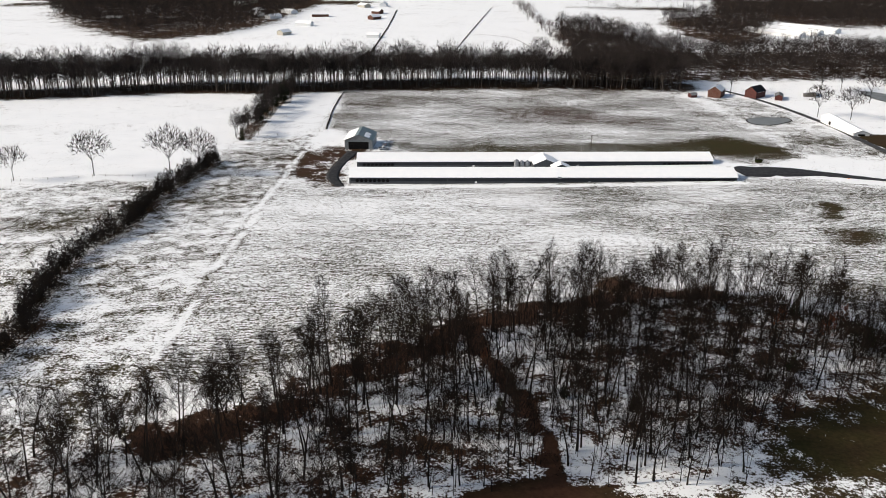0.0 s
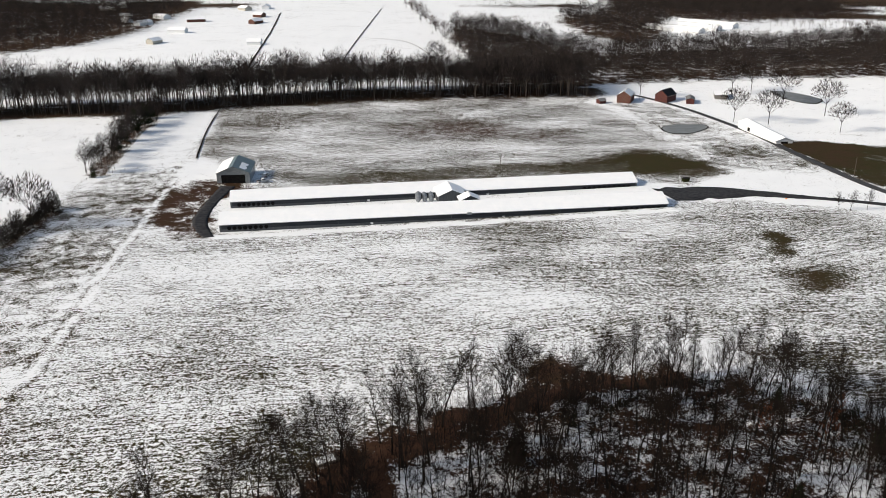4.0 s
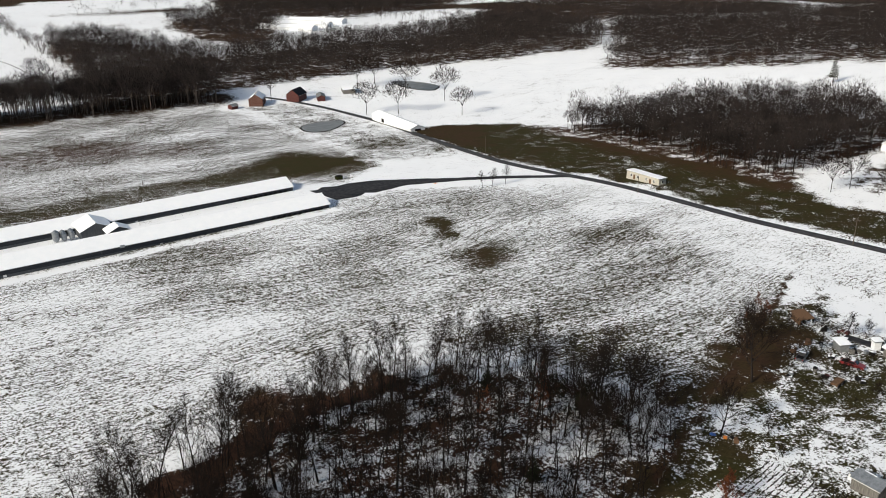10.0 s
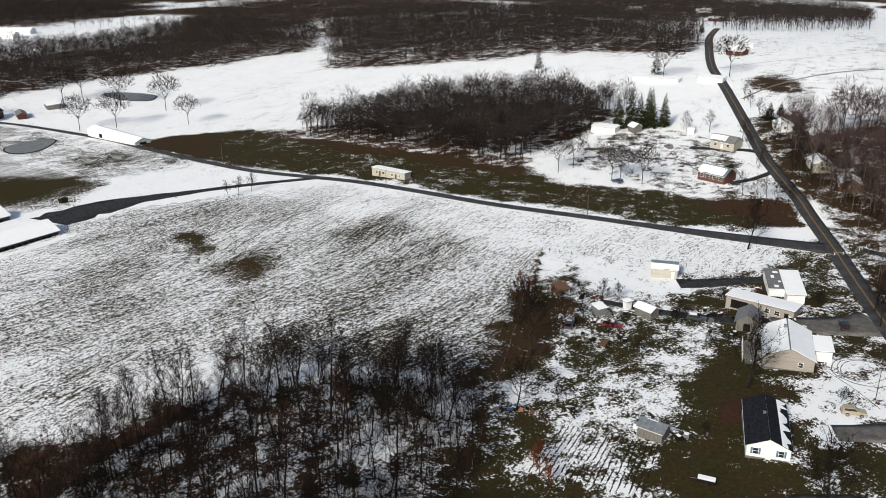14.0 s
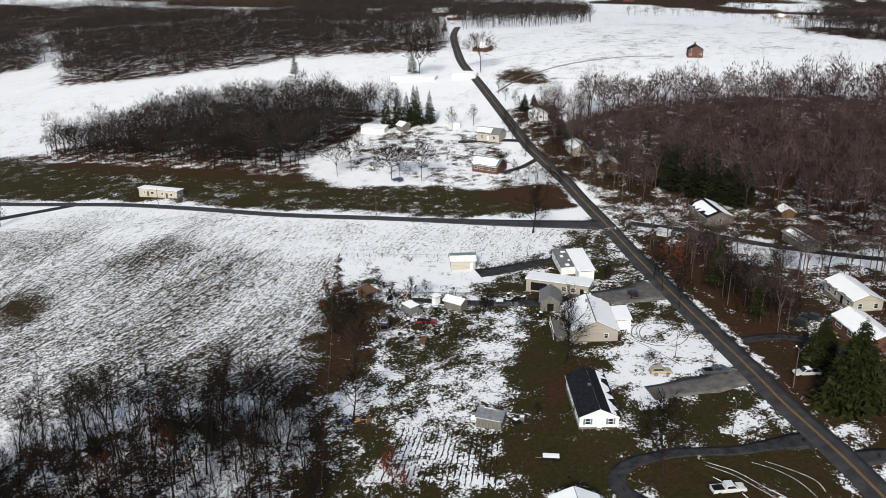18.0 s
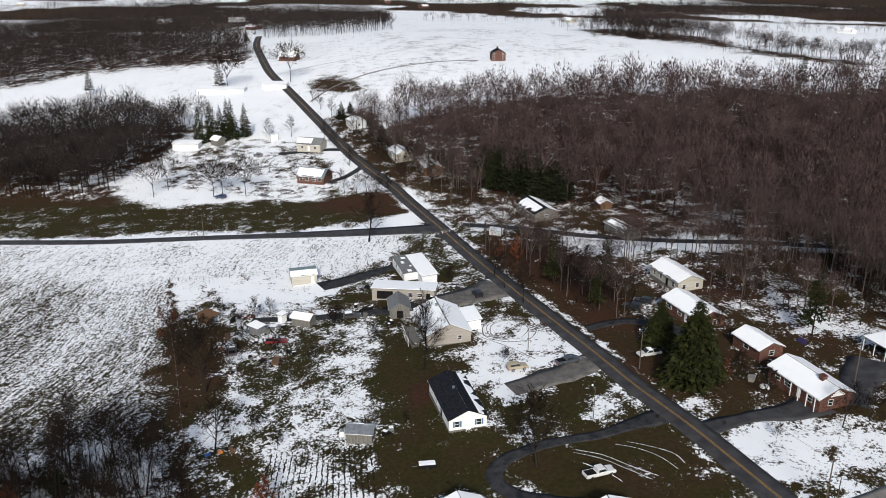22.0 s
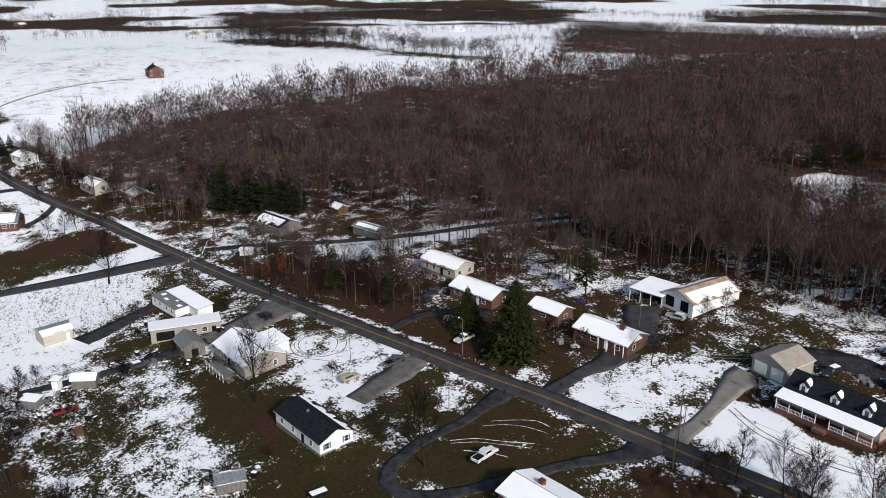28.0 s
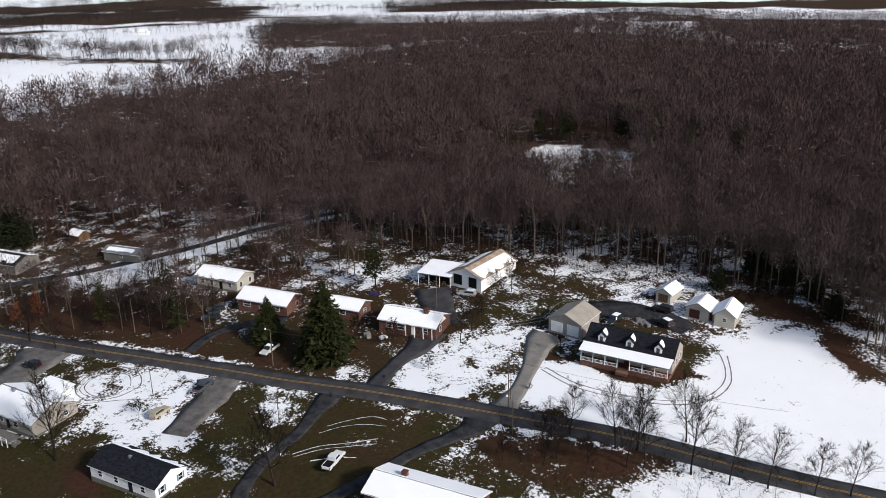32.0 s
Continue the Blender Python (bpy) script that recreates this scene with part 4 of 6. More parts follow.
edge = glide([(72, -16), (88, -22), (104, -20), (130, -11), (150, -1), (178, 17), (205, 30), (232, 47), (258, 63), (281, 92), (290, 115)], 1.5)
under = np.concatenate([under[inside(clear, under) < -1], edge + rng.normal(0, 2.0, edge.shape), edge + rng.normal(0, 3.0, edge.shape)])
dense = scatter([(84, -24), (104, -22), (130, -13), (150, -3), (178, 15), (205, 28), (232, 45), (250, 30), (215, -20), (170, -36), (120, -50)], 6.0, 49, keep_off=[(WOOD_LANE, 3)])
merged("woods_edge", MID_KINDS, dense, 50, WOODS, (.6, 1.05), "close-set thin trunks at the forest edge behind the barn", "woods", bark=PALE_BARK)
merged("woods_brush", SAPLINGS, under, 44, BRUSH, (.35, 1.0), "bare saplings and fallen wood on the forest floor", "undergrowth")
merged("woods_near", MID_KINDS, p[far < 258], 12, WOODS, (.8, 1.15), "dense leafless hardwood forest on a snowy floor", "woods", bark=PALE_BARK)
mid = scatter(SE_WOODS, 6.5, 54, keep_off=[(WOOD_LANE, 3.5)])
mid = mid[inside(clear, mid) < -2]
mid_far = np.hypot(mid[:, 0] + 5, mid[:, 1] - 130)
mid = mid[(mid_far >= 258) & (mid_far < 430)]
merged("woods_middle", FAR_KINDS, mid, 13, WOODS, (.65, 1.3), "brown leafless canopy of a wide winter forest", "woods")
back = p[far >= 430]
merged("woods_back", TINY_KINDS, back[::3], 14, WOODS, (.75, 1.4), "distant brown-grey forest canopy", "woods")
merged("woods_pines", GREEN_KINDS, p[(rng.uniform(0, 1, len(p)) < .022)], 15, CEDAR, (.7, 1.05), "scattered dark pines among the bare trees", "woods")
q = scatter(WOODLOT, 4.7, 16)
merged("woodlot_brush", SAPLINGS, q[::2] + 1.3, 59, BRUSH, (.4, 1.0), "dark brush and saplings on the woodlot floor", "undergrowth")
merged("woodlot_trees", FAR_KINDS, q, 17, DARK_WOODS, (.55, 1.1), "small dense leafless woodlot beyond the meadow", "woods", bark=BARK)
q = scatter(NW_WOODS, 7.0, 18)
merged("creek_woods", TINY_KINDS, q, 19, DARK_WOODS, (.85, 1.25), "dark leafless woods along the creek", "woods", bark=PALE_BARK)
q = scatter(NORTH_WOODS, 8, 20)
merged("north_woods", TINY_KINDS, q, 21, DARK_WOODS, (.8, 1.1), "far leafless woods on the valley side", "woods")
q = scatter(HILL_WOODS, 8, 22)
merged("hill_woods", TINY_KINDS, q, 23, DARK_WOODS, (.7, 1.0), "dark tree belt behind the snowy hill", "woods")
c = glide(CREEK, 3.0)
rng = np.random.RandomState(24)
q = np.concatenate([c + rng.normal(0, 4, c.shape) + (0, k) for k in (4, 9, 15, 21, 27, 33)])
merged("creek_brush", SAPLINGS, q[::2] + rng.normal(0, 3, q[::2].shape), 45, BRUSH, (.7, 1.5), "dense dark brush under the creek trees", "undergrowth")
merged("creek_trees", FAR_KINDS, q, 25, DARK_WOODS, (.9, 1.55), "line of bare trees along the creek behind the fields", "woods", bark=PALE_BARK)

HEDGE_LEFT = [(-110, 398), (-112, 358), (-115, 328), (-112, 287), (-115, 260), (-115, 233), (-108, 203), (-105, 183), (-106, 160)]
c = glide(HEDGE_LEFT, 1.6)
HEDGE_KINDS = [both(bare_tree(140 + i, 6, .12, .36, 15, 5, 6, .016, .06, .045, 3, True)) for i in range(4)]
c = np.concatenate([c, c])
merged("hedgerow", HEDGE_KINDS, c + rng.normal(0, 1.7, c.shape), 26, BARK, (.5, 1.4), "overgrown dark hedgerow of bare trees between pastures", "hedge")
merged("hedge_brush", THICKET, c + rng.normal(0, 1.8, c.shape), 27, BRUSH, (.9, 1.8), "low brown brush along the pasture hedge", "hedge")
c = glide([(-109, 453), (-109, 498), (-110, 540), (-106, 558), (-107, 587)], 3)
c = np.concatenate([c, c])
merged("hedgerow", FAR_KINDS, c + rng.normal(0, 3.0, c.shape), 28, DARK_WOODS, (.45, .85), "tall hedgerow of bare trees and cedars", "hedge")
c = scatter([(122, 178), (138, 184), (158, 192), (176, 196), (186, 190), (182, 182), (165, 176), (140, 168)], 4.6, 29)
merged("yard_brush", THICKET, c[::3], 30, BRUSH, (.5, 1.5), "tangled brush at the edge of the yard", "undergrowth")
c = np.concatenate([scatter([(92, -12), (120, -4), (150, 8), (178, 26), (182, 20), (152, 0), (122, -12), (94, -20)], 2.2, 56), scatter([(158, 160), (186, 166), (192, 186), (178, 196), (150, 188), (146, 172)], 8, 57)])
merged("bramble_edge", THICKET, c, 58, BRUSH, (.5, 1.3), "dark brambles along the wood's edge and yard", "undergrowth")
c = np.concatenate([scatter([(176, 80), (194, 82), (222, 90), (240, 106), (242, 130), (226, 116), (200, 100)], 6, 31), scatter([(190, 60), (215, 84), (232, 80), (238, 60), (215, 45), (186, 34), (172, 34)], 5.5, 32)])
c = np.concatenate([c, scatter([(276, 128), (288, 142), (302, 152), (343, 176), (394, 204), (412, 190), (388, 182), (363, 160), (320, 136), (295, 124)], 6, 36)])
c = c[inside([(196, 76), (214, 76), (214, 59), (196, 59)], c) < -1]
merged("roadside_wood", MID_KINDS, c, 33, WOODS, (.6, .95), "thin stand of bare trees between the houses", "woods", bark=PALE_BARK)
c = scatter([(78, 46), (104, 60), (92, 76), (70, 66), (40, 36), (52, 30)], 3.6, 34)
c = c[beside([(20, 22), (56, 40), (82, 48.5), (106, 60)], c) > 4.5]
merged("roadside_brush", SAPLINGS, c, 35, BRUSH, (.4, .9), "dark bare brush beside the road", "undergrowth")


# ---- buildings ----
def window(parent, side, at, z, w, h, L, W, shutters=None, frame=None):
    """A window with frame and pane on one wall of a house: side l, r, f or b, and where along it."""
    turn, off = {'f': (0, W / 2), 'b': (180, W / 2), 'l': (270, L / 2), 'r': (90, L / 2)}[side]
    m = pose(0, 0, 0, 0, 0, turn) @ pose(at, -off - .005, z)
    bm = bmesh.new()
    for lo, hi in (((-w / 2 - .07, -.06, -.08), (w / 2 + .07, .03, 0)), ((-w / 2 - .07, -.05, h), (w / 2 + .07, .03, h + .08)),
                   ((-w / 2 - .07, -.05, 0), (-w / 2, .03, h)), ((w / 2, -.05, 0), (w / 2 + .07, .03, h)), ((-w / 2, -.04, h / 2 - .03), (w / 2, .03, h / 2 + .03))):
        slab(bm, lo, hi)
    ob = part("window", bm, frame or TRIM, parent, at=m)
    part("pane", boxed((-w / 2, -.02, 0), (w / 2, .02, h), 0), PANE, ob)
    if shutters:
        for s in (-1, 1):
            part("shutter", boxed((s * (w / 2 + .24) - .17, -.05, -.04), (s * (w / 2 + .24) + .17, .0, h + .04), .01), shutters, ob)
    return ob


def entry(parent, side, at, L, W, w=.95, h=2.05, mat=None, z=0.1, name="door", label=""):
    turn, off = {'f': (0, W / 2), 'b': (180, W / 2), 'l': (270, L / 2), 'r': (90, L / 2)}[side]
    m = pose(0, 0, 0, 0, 0, turn) @ pose(at, -off - .005, z)
    bm = boxed((-w / 2, -.05, 0), (w / 2, .03, h), .01)
    if w > 2:
        for k in range(1, 4):
            slab(bm, (-w / 2 + .05, -.07, h * k / 4 - .02), (w / 2 - .05, -.04, h * k / 4 + .02))
    ob = part(name, bm, mat or TRIM, parent, label, at=m)
    if w < 2:
        part("handle", boxed((w / 2 - .15, -.1, .95), (w / 2 - .08, -.05, 1.05), .01), CHROME, ob)
    return ob


def snow_sheet(rng, x0, x1, u0, u1, ragged):
    """A blanket with an uneven edge, in the plane of a slope: x along the ridge, u down it."""
    n = max(6, int((x1 - x0) / .7))
    bm = bmesh.new()
    rows = []
    for k, z in ((0, .02), (1, .02)):
        rows.append([])
    top, low, topl, lowl = [], [], [], []
    for i in range(n + 1):
        x = x0 + (x1 - x0) * i / n + (rng.uniform(-.1, .1) if 0 < i < n else 0)
        j = rng.uniform(0, ragged)
        for lst, u, z in ((top, u0 + rng.uniform(0, ragged * .3), .11), (low, u1 - j, .09), (topl, u0, .0), (lowl, u1 - j + .06, .0)):
            lst.append(bm.verts.new((x, u, z)))
    for i in range(n):
        bm.faces.new((top[i], top[i + 1], low[i + 1], low[i]))
        bm.faces.new((low[i], low[i + 1], lowl[i + 1], lowl[i]))
        bm.faces.new((topl[i], topl[i + 1], top[i + 1], top[i]))
    bm.faces.new((topl[0], top[0], low[0], lowl[0]))
    bm.faces.new((topl[n], lowl[n], low[n], top[n]))
    bmesh.ops.recalc_face_normals(bm, faces=bm.faces)
    return bm


def house(name, x, y, rz, L, W, h, rise, wall, roof, label, category="house", over=.4, snow=None, windows=(), doors=(), chimney=None,
          base=None, group="", dz=0.0, ends=.3, seed=1):
    """A gabled building: ridge along its own x. snow: per slope (front -y, back +y) None or (from, to, along0, along1, ragged) as shares."""
    ob = thing(name, x, y, rz, label, category, group, dz)
    rng = random.Random(seed)
    gable = [(-W / 2, -.8), (W / 2, -.8), (W / 2, h), (0, h + rise), (-W / 2, h)]
    part("wall", prism(gable, -L / 2, L / 2), wall, ob)
    if base:
        part("foundation", boxed((-L / 2 - .04, -W / 2 - .04, -.9), (L / 2 + .04, W / 2 + .04, .35), .01), base, ob)
    run = math.hypot(W / 2, rise)
    down = math.degrees(math.atan2(rise, W / 2))
    full = run * (1 + over / (W / 2))
    for s, cover in zip((-1, 1), snow or (None, None)):
        m = pose(0, 0, h + rise + .02) @ (pose(0, 0, 0, 0, 0, 180) if s < 0 else Matrix()) @ pose(0, 0, 0, -down)
        bm = bmesh.new()
        slab(bm, (-L / 2 - ends, 0, 0), (L / 2 + ends, full, .14), .02)
        slope = part("roof_slope", bm, roof, ob, at=m)
        part("fascia", boxed((-L / 2 - ends, full, -.06), (L / 2 + ends, full + .05, .1), .01), TRIM, slope)
        if cover:
            a, b, c, d, rag = cover
            part("snow_cover", snow_sheet(rng, (c - .5) * (L + 2 * ends), (d - .5) * (L + 2 * ends), full * a, full * b, rag), SNOW, slope,
                 "melting snow on the roof", at=pose(0, 0, .141))
    for w in windows:
        window(ob, *w[:5], L, W, *w[5:])
    for d in doors:
        entry(ob, d[0], d[1], L, W, *d[2:])
    if chimney:
        cx, cy, size, top, mat = chimney
        bm = boxed((cx - size / 2, cy - size / 2, h), (cx + size / 2, cy + size / 2, h + rise + top), .02)
        slab(bm, (cx - size / 2 - .08, cy - size / 2 - .08, h + rise + top), (cx + size / 2 + .08, cy + size / 2 + .08, h + rise + top + .14))
        part("chimney", bm, mat, ob)
    return ob


def flat_roofed(name, x, y, rz, L, W, h, wall, label, tilt=.5, snow=True, category="building", windows=(), doors=(), roof=None, over=.4, open_front=False):
    """A low building or lean-to under one slope that falls towards its back (+y)."""
    ob = thing(name, x, y, rz, label, category)
    if open_front:
        part("back_wall", boxed((-L / 2, W / 2 - .15, -.6), (L / 2, W / 2, h - tilt * .9), .01), wall, ob)
        n = max(2, int(L / 3.2))
        for i in range(n + 1):
            xx = -L / 2 + .1 + (L - .2) * i / n
            part("post", boxed((xx - .08, -W / 2 + .02, -.6), (xx + .08, -W / 2 + .18, h), .01), TRIM, ob)
    else:
        part("wall", prism([(-W / 2, -.6), (W / 2, -.6), (W / 2, h - tilt), (-W / 2, h)], -L / 2, L / 2), wall, ob)
    a, b = (-W / 2 - over, h + .03), (W / 2 + over, h - tilt - .02)
    part("roof", prism([a, b, (b[0], b[1] + .12), (a[0], a[1] + .12)], -L / 2 - over, L / 2 + over), roof or GALV, ob)
    if snow:
        part("snow_cover", prism([(a[0] + .05, a[1] + .122), (b[0] - .05, b[1] + .122), (b[0] - .12, b[1] + .23), (a[0] + .12, a[1] + .23)], -L / 2 - over + .05, L / 2 + over - .05),
             SNOW, ob, "smooth snow on the low roof")
    for w in windows:
        window(ob, *w[:5], L, W, *w[5:])
    for d in doors:
        entry(ob, d[0], d[1], L, W, *d[2:])
    return ob


FULL = (.0, 1.0, 0, 1, .05)
# The two long poultry houses.
for k, (bx, by, rz) in enumerate(((44.4, 367.4, 1.3), (44.4, 402.2, 2.0))):
    b = house("poultry_house", bx, by, rz, 171, 14, 2.9, 2.4, STEEL_WALL, GALV, "very long low grey poultry house with a snow-covered roof", "poultry house",
              snow=(FULL, (.28, 1, 0, 1, .5)), group="poultry houses", over=.6, dz=.25, seed=k + 3,
              doors=[('l', -3, 3.0, 2.6, DARK), ('r', 3, 3.0, 2.6, DARK), ('f', 20, 1, 2, TRIM), ('f', -30, 1, 2, TRIM)])
    for s in (-1, 1):
        for a, c in ((-84.8, -42.6), (-42.4, -.1), (.1, 42.4), (42.6, 84.8)):
            part("side_curtain", boxed((a, s * 7.02 - .05, .9), (c, s * 7.02 + .05, 2.3), .02), CURTAIN, b, "dark ventilation curtain")
    for i in range(8):
        part("exhaust_fan", rod(bmesh.new(), (-82 + i * 1.9, -7.0, 1.3), (-82 + i * 1.9, -7.35, 1.3), .65, .75, 10), DARK, b, "dark round exhaust fan")
    for i in range(10):
        part("exhaust_fan", rod(bmesh.new(), (62 + i * 2.2, -7.0, 1.3), (62 + i * 2.2, -7.35, 1.3), .65, .75, 10), DARK, b, "dark round exhaust fan")
    part("vent_box", boxed((6 + 2 * k, -7.7, 2.2), (7.6 + 2 * k, -6.8, 3.1), .03), GALV, b, "pale metal inlet box")
control = house("control_room", 48, 391.5, 92, 12, 11, 3.2, 2.4, STEEL_WALL, STEEL_ROOF, "gabled grey control room between the poultry houses", "building",
                snow=(FULL, FULL), dz=.2)
house("control_porch", 54.5, 381.5, 92, 6, 8, 2.6, 1.8, STEEL_WALL, STEEL_ROOF, "small snow-roofed gable porch before the control room", "building", snow=(FULL, FULL), dz=.2)
feed = tagged(new("feed_bin"), "galvanised cone-bottomed feed bin on steel legs", "feed bin", "feed bins")
bm = bmesh.new()
rod(bm, (0, 0, 2.4), (0, 0, 6.0), 1.5, n=16)
part("shell", bm, GALV, feed)
part("hopper", rod(bmesh.new(), (0, 0, .9), (0, 0, 2.4), .25, 1.5, 16), GALV, feed)
part("lid", rod(bmesh.new(), (0, 0, 6.0), (0, 0, 7.0), 1.54, .3, 16), GALV, feed)
for a in range(4):
    c, s = math.cos(a * 1.571 + .8) * 1.15, math.sin(a * 1.571 + .8) * 1.15
    part("leg", rod(bmesh.new(), (c, s, -.3), (c, s, 2.6), .06), GALV, feed)
for i in range(6):
    m = pose(34.5 + (i % 3) * 2.7, 387 + (i // 3) * 2.9, gz(36, 390) + .1) @ Matrix.Scale(.78, 4)
    if i:
        copy_thing(feed, m)
    else:
        feed.matrix_basis = m
# The open end is a dark panel on the wall, coloured as inside shade.
barn = house("machine_shed", -43.6, 443, 88, 20, 14.5, 4.8, 3.0, GALV, STEEL_ROOF, "tall blue-grey metal machine shed with an open end", "shed", over=.4,
             snow=((.35, .75, .45, .9, 1.0), (.25, 1, 0, 1, .3)), dz=.1, doors=[('l', 0, 10.5, 4.0, DARK, .05, "open_bay", "dark open bay of the shed")])

# Yard below the road.
house("ranch_house", 137.3, 119.2, 21.8, 16, 7.6, 2.7, 1.7, WHITE_SIDING, SHINGLE, "white double-wide house with a dark shingle roof and blue shutters", base=GREY_WOOD, over=.3,
      snow=((.5, 1.0, .0, 1.0, 2.2), None), dz=.2,
      windows=[('l', -2.2, 1.0, .9, 1.2, SHUTTER), ('l', 2.2, 1.0, .9, 1.2, SHUTTER), ('b', -5.5, 1.0, .9, 1.1), ('b', -1.5, 1.0, .9, 1.1), ('b', 5, 1.0, .9, 1.1)],
      doors=[('l', .1, .95, 2.05, TRIM), ('b', 2, .95, 2.05, SHINGLE)], chimney=(1, .5, .4, .2, GALV))
bg = house("ranch_house", 175.2, 127, 20, 15.5, 10.5, 3.0, 2.4, TAN_SIDING, GREY_SHINGLE, "tan-sided house with a wide snow-covered roof and rear deck", base=GREY_WOOD,
           snow=((0, 1, .0, 1, .3), (0.03, 1, 0, 1, .25)), dz=.2, chimney=(3.5, .6, .7, .4, GALV),
           windows=[('b', -5, 1.1, 1, 1.2), ('b', -2, 1.1, 1, 1.2), ('b', 2.5, 1.1, 1.4, 1.2), ('l', 2.5, 1.2, .9, 1.1)], doors=[('b', 0, .95, 2.05, DARK)])
deck = thing("wooden_deck", 171.6, 134.2, 20, "weathered wooden deck with stairs behind the tan house", "deck")
part("platform", boxed((-4.5, -1.5, .9), (4.5, 1.5, 1.05), .02), GREY_WOOD, deck)
for i in range(6):
    part("post", boxed((-4.4 + i * 1.74, 1.35, -.5), (-4.28 + i * 1.74, 1.47, 2.1), .01), TRIM, deck)
for z in (1.5, 1.95):
    part("rail", boxed((-4.45, 1.38, z), (4.45, 1.44, z + .08), .01), TRIM, deck)
for i in range(5):
    part("step", boxed((-6.2 + i * .35, -.9, .15 * i), (-5.8 + i * .35, .9, .15 * i + .06), .01), GREY_WOOD, deck)
flat_roofed("porch_wing", 179.8, 120.6, 20, 7.5, 3.6, 2.9, WHITE_SIDING, "white porch wing with snow on its roof", .3, windows=[('f', -2, 1, 1.2, 1.2), ('f', 1.8, 1, 1.2, 1.2)])
flat_roofed("long_shop", 199.6, 140.4, 271.5, 17, 6.5, 3.1, TAN_SIDING, "long low shop with an open porch front and snowy roof", .5, category="shop",
            windows=[('f', 2, 1, 1.2, 1.1), ('f', 4.5, 1, 1.2, 1.1)], doors=[('f', -5, 4.4, 2.3, DARK), ('f', 6.8, 1, 2, DARK)])
flat_roofed("mobile_home", 216.2, 138.2, 24, 17, 4.4, 3.0, WHITE_SIDING, "white single-wide home with snow along its roof", .25, category="mobile home", windows=[('b', -4, 1, 1, 1), ('b', 3, 1, 1, 1)])
addition = flat_roofed("home_addition", 217.6, 143.2, 24, 14, 4.4, 2.7, WHITE_SIDING, "flat grey-roofed addition along the mobile home with scraps of snow", .2, False, "building", roof=GREY_SHINGLE,
                       windows=[('b', -5, 1, .9, 1), ('b', -2, 1, .9, 1), ('b', 2, 1, .9, 1), ('b', 5, 1, .9, 1)], over=.2)
for a, b, w, d in ((-5.6, .2, 1.6, 1.2), (-2.2, -.9, 1.0, .7), (1.2, .6, 1.8, .9), (4.6, -.4, 1.3, 1.4)):
    part("snow_patch", boxed((a - w / 2, b - d / 2, 2.66 - b * .04), (a + w / 2, b + d / 2, 2.8 - b * .04), .04), SNOW, addition, "scrap of melting snow")
house("small_barn", 187.4, 139.9, 14, 7.5, 5, 2.6, 1.6, GREY_WOOD, GREY_SHINGLE, "weathered grey shed with a bare shingle roof", "shed", doors=[('l', 0, 1.6, 2, DARK)], dz=.1)
house("cream_shed", 210.6, 172.3, -66.4, 7.2, 6.2, 2.7, 1.3, CREAM, STEEL_ROOF, "cream metal shed with a blue roof half under snow", "shed", over=.2, dz=.15,
      snow=((.35, 1, 0, 1, .35), None), doors=[('f', 2.4, .9, 2, TRIM)])
house("garden_shed", 126.1, 136.6, 91, 5, 3.7, 2.1, .9, GREY_WOOD, GALV, "small grey metal garden shed with a little snow", "shed", over=.15, dz=.1, snow=((.2, .6, .2, .6, .5), None), doors=[('f', -1, 1.2, 1.8, GREY_SHINGLE)])
house("storage_shed", 180, 163.4, 77, 5.2, 3.2, 2.2, .7, GREY_WOOD, GALV, "low storage shed with snow on its roof beside a track", "shed", snow=(FULL, FULL), dz=.1, doors=[('f', 1, 1, 1.8, DARK)])
flat_roofed("camper_cab", 174.4, 174, 60, 3.4, 2.3, 2.2, GREY_SHINGLE, "small dark camper topped with snow", .15, category="camper", windows=[('f', 0, 1, 1, .6)])
flat_roofed("white_outhouse", 181.6, 169.6, 60, 1.6, 1.6, 2.3, WHITE_SIDING, "small white upright hut", .1, category="hut", doors=[('f', 0, .8, 1.9, TRIM)])
flat_roofed("animal_pen", 181, 189.5, 62, 5, 3, 2.2, BROWN_WOOD, "rough brown wooden pen open at the front", .4, False, "pen", roof=BROWN_WOOD, open_front=True)

# Houses across the road.
br = house("brick_house", 144.6, 49.6, 26, 14.5, 8, 2.7, 1.7, BRICK, GREY_SHINGLE, "red brick ranch house with a snow-covered roof and porch", "house", base=BRICK, dz=.2,
           snow=((0, 1, 0, 1, .2), (0.02, 1, 0, 1, .12)), chimney=(-3.4, .4, 1.1, .8, BRICK),
           windows=[('b', -4.5, .9, 1.3, 1.2), ('b', -1.6, .9, 1.8, 1.3), ('b', 4.6, .9, 1.2, 1.2), ('l', -1.5, 1, 1, 1.2)], doors=[('b', 1.6, 1, 2.05, TRIM)])
for i in range(4):
    part("porch_post", boxed((-6.6 + i * 2.2, 4.5, -.3), (-6.45 + i * 2.2, 4.65, 2.5), .01), TRIM, br)
for i in range(4):
    part("gable_siding", boxed((-7.29, -1.6 + i * .4, 2.75 + .3 * i), (-7.26, 1.6 - i * .4, 3.04 + .3 * i), 0), WHITE_SIDING, br)
house("brick_house", 182, 66.6, 26.6, 14.5, 7.5, 2.7, 1.6, BRICK, GREY_SHINGLE, "brick ranch house under snow behind the spruces", "house", snow=((0, 1, 0, 1, .3), (0, 1, 0, 1, .2)), dz=.2,
      windows=[('b', -4.5, .9, 2.2, 1.2), ('b', 0, .9, 1.6, 1.2), ('b', 4.5, .9, 1.2, 1.2), ('l', 1, 1, 1, 1.1)], doors=[('b', 2.5, 1, 2.05, TRIM)])
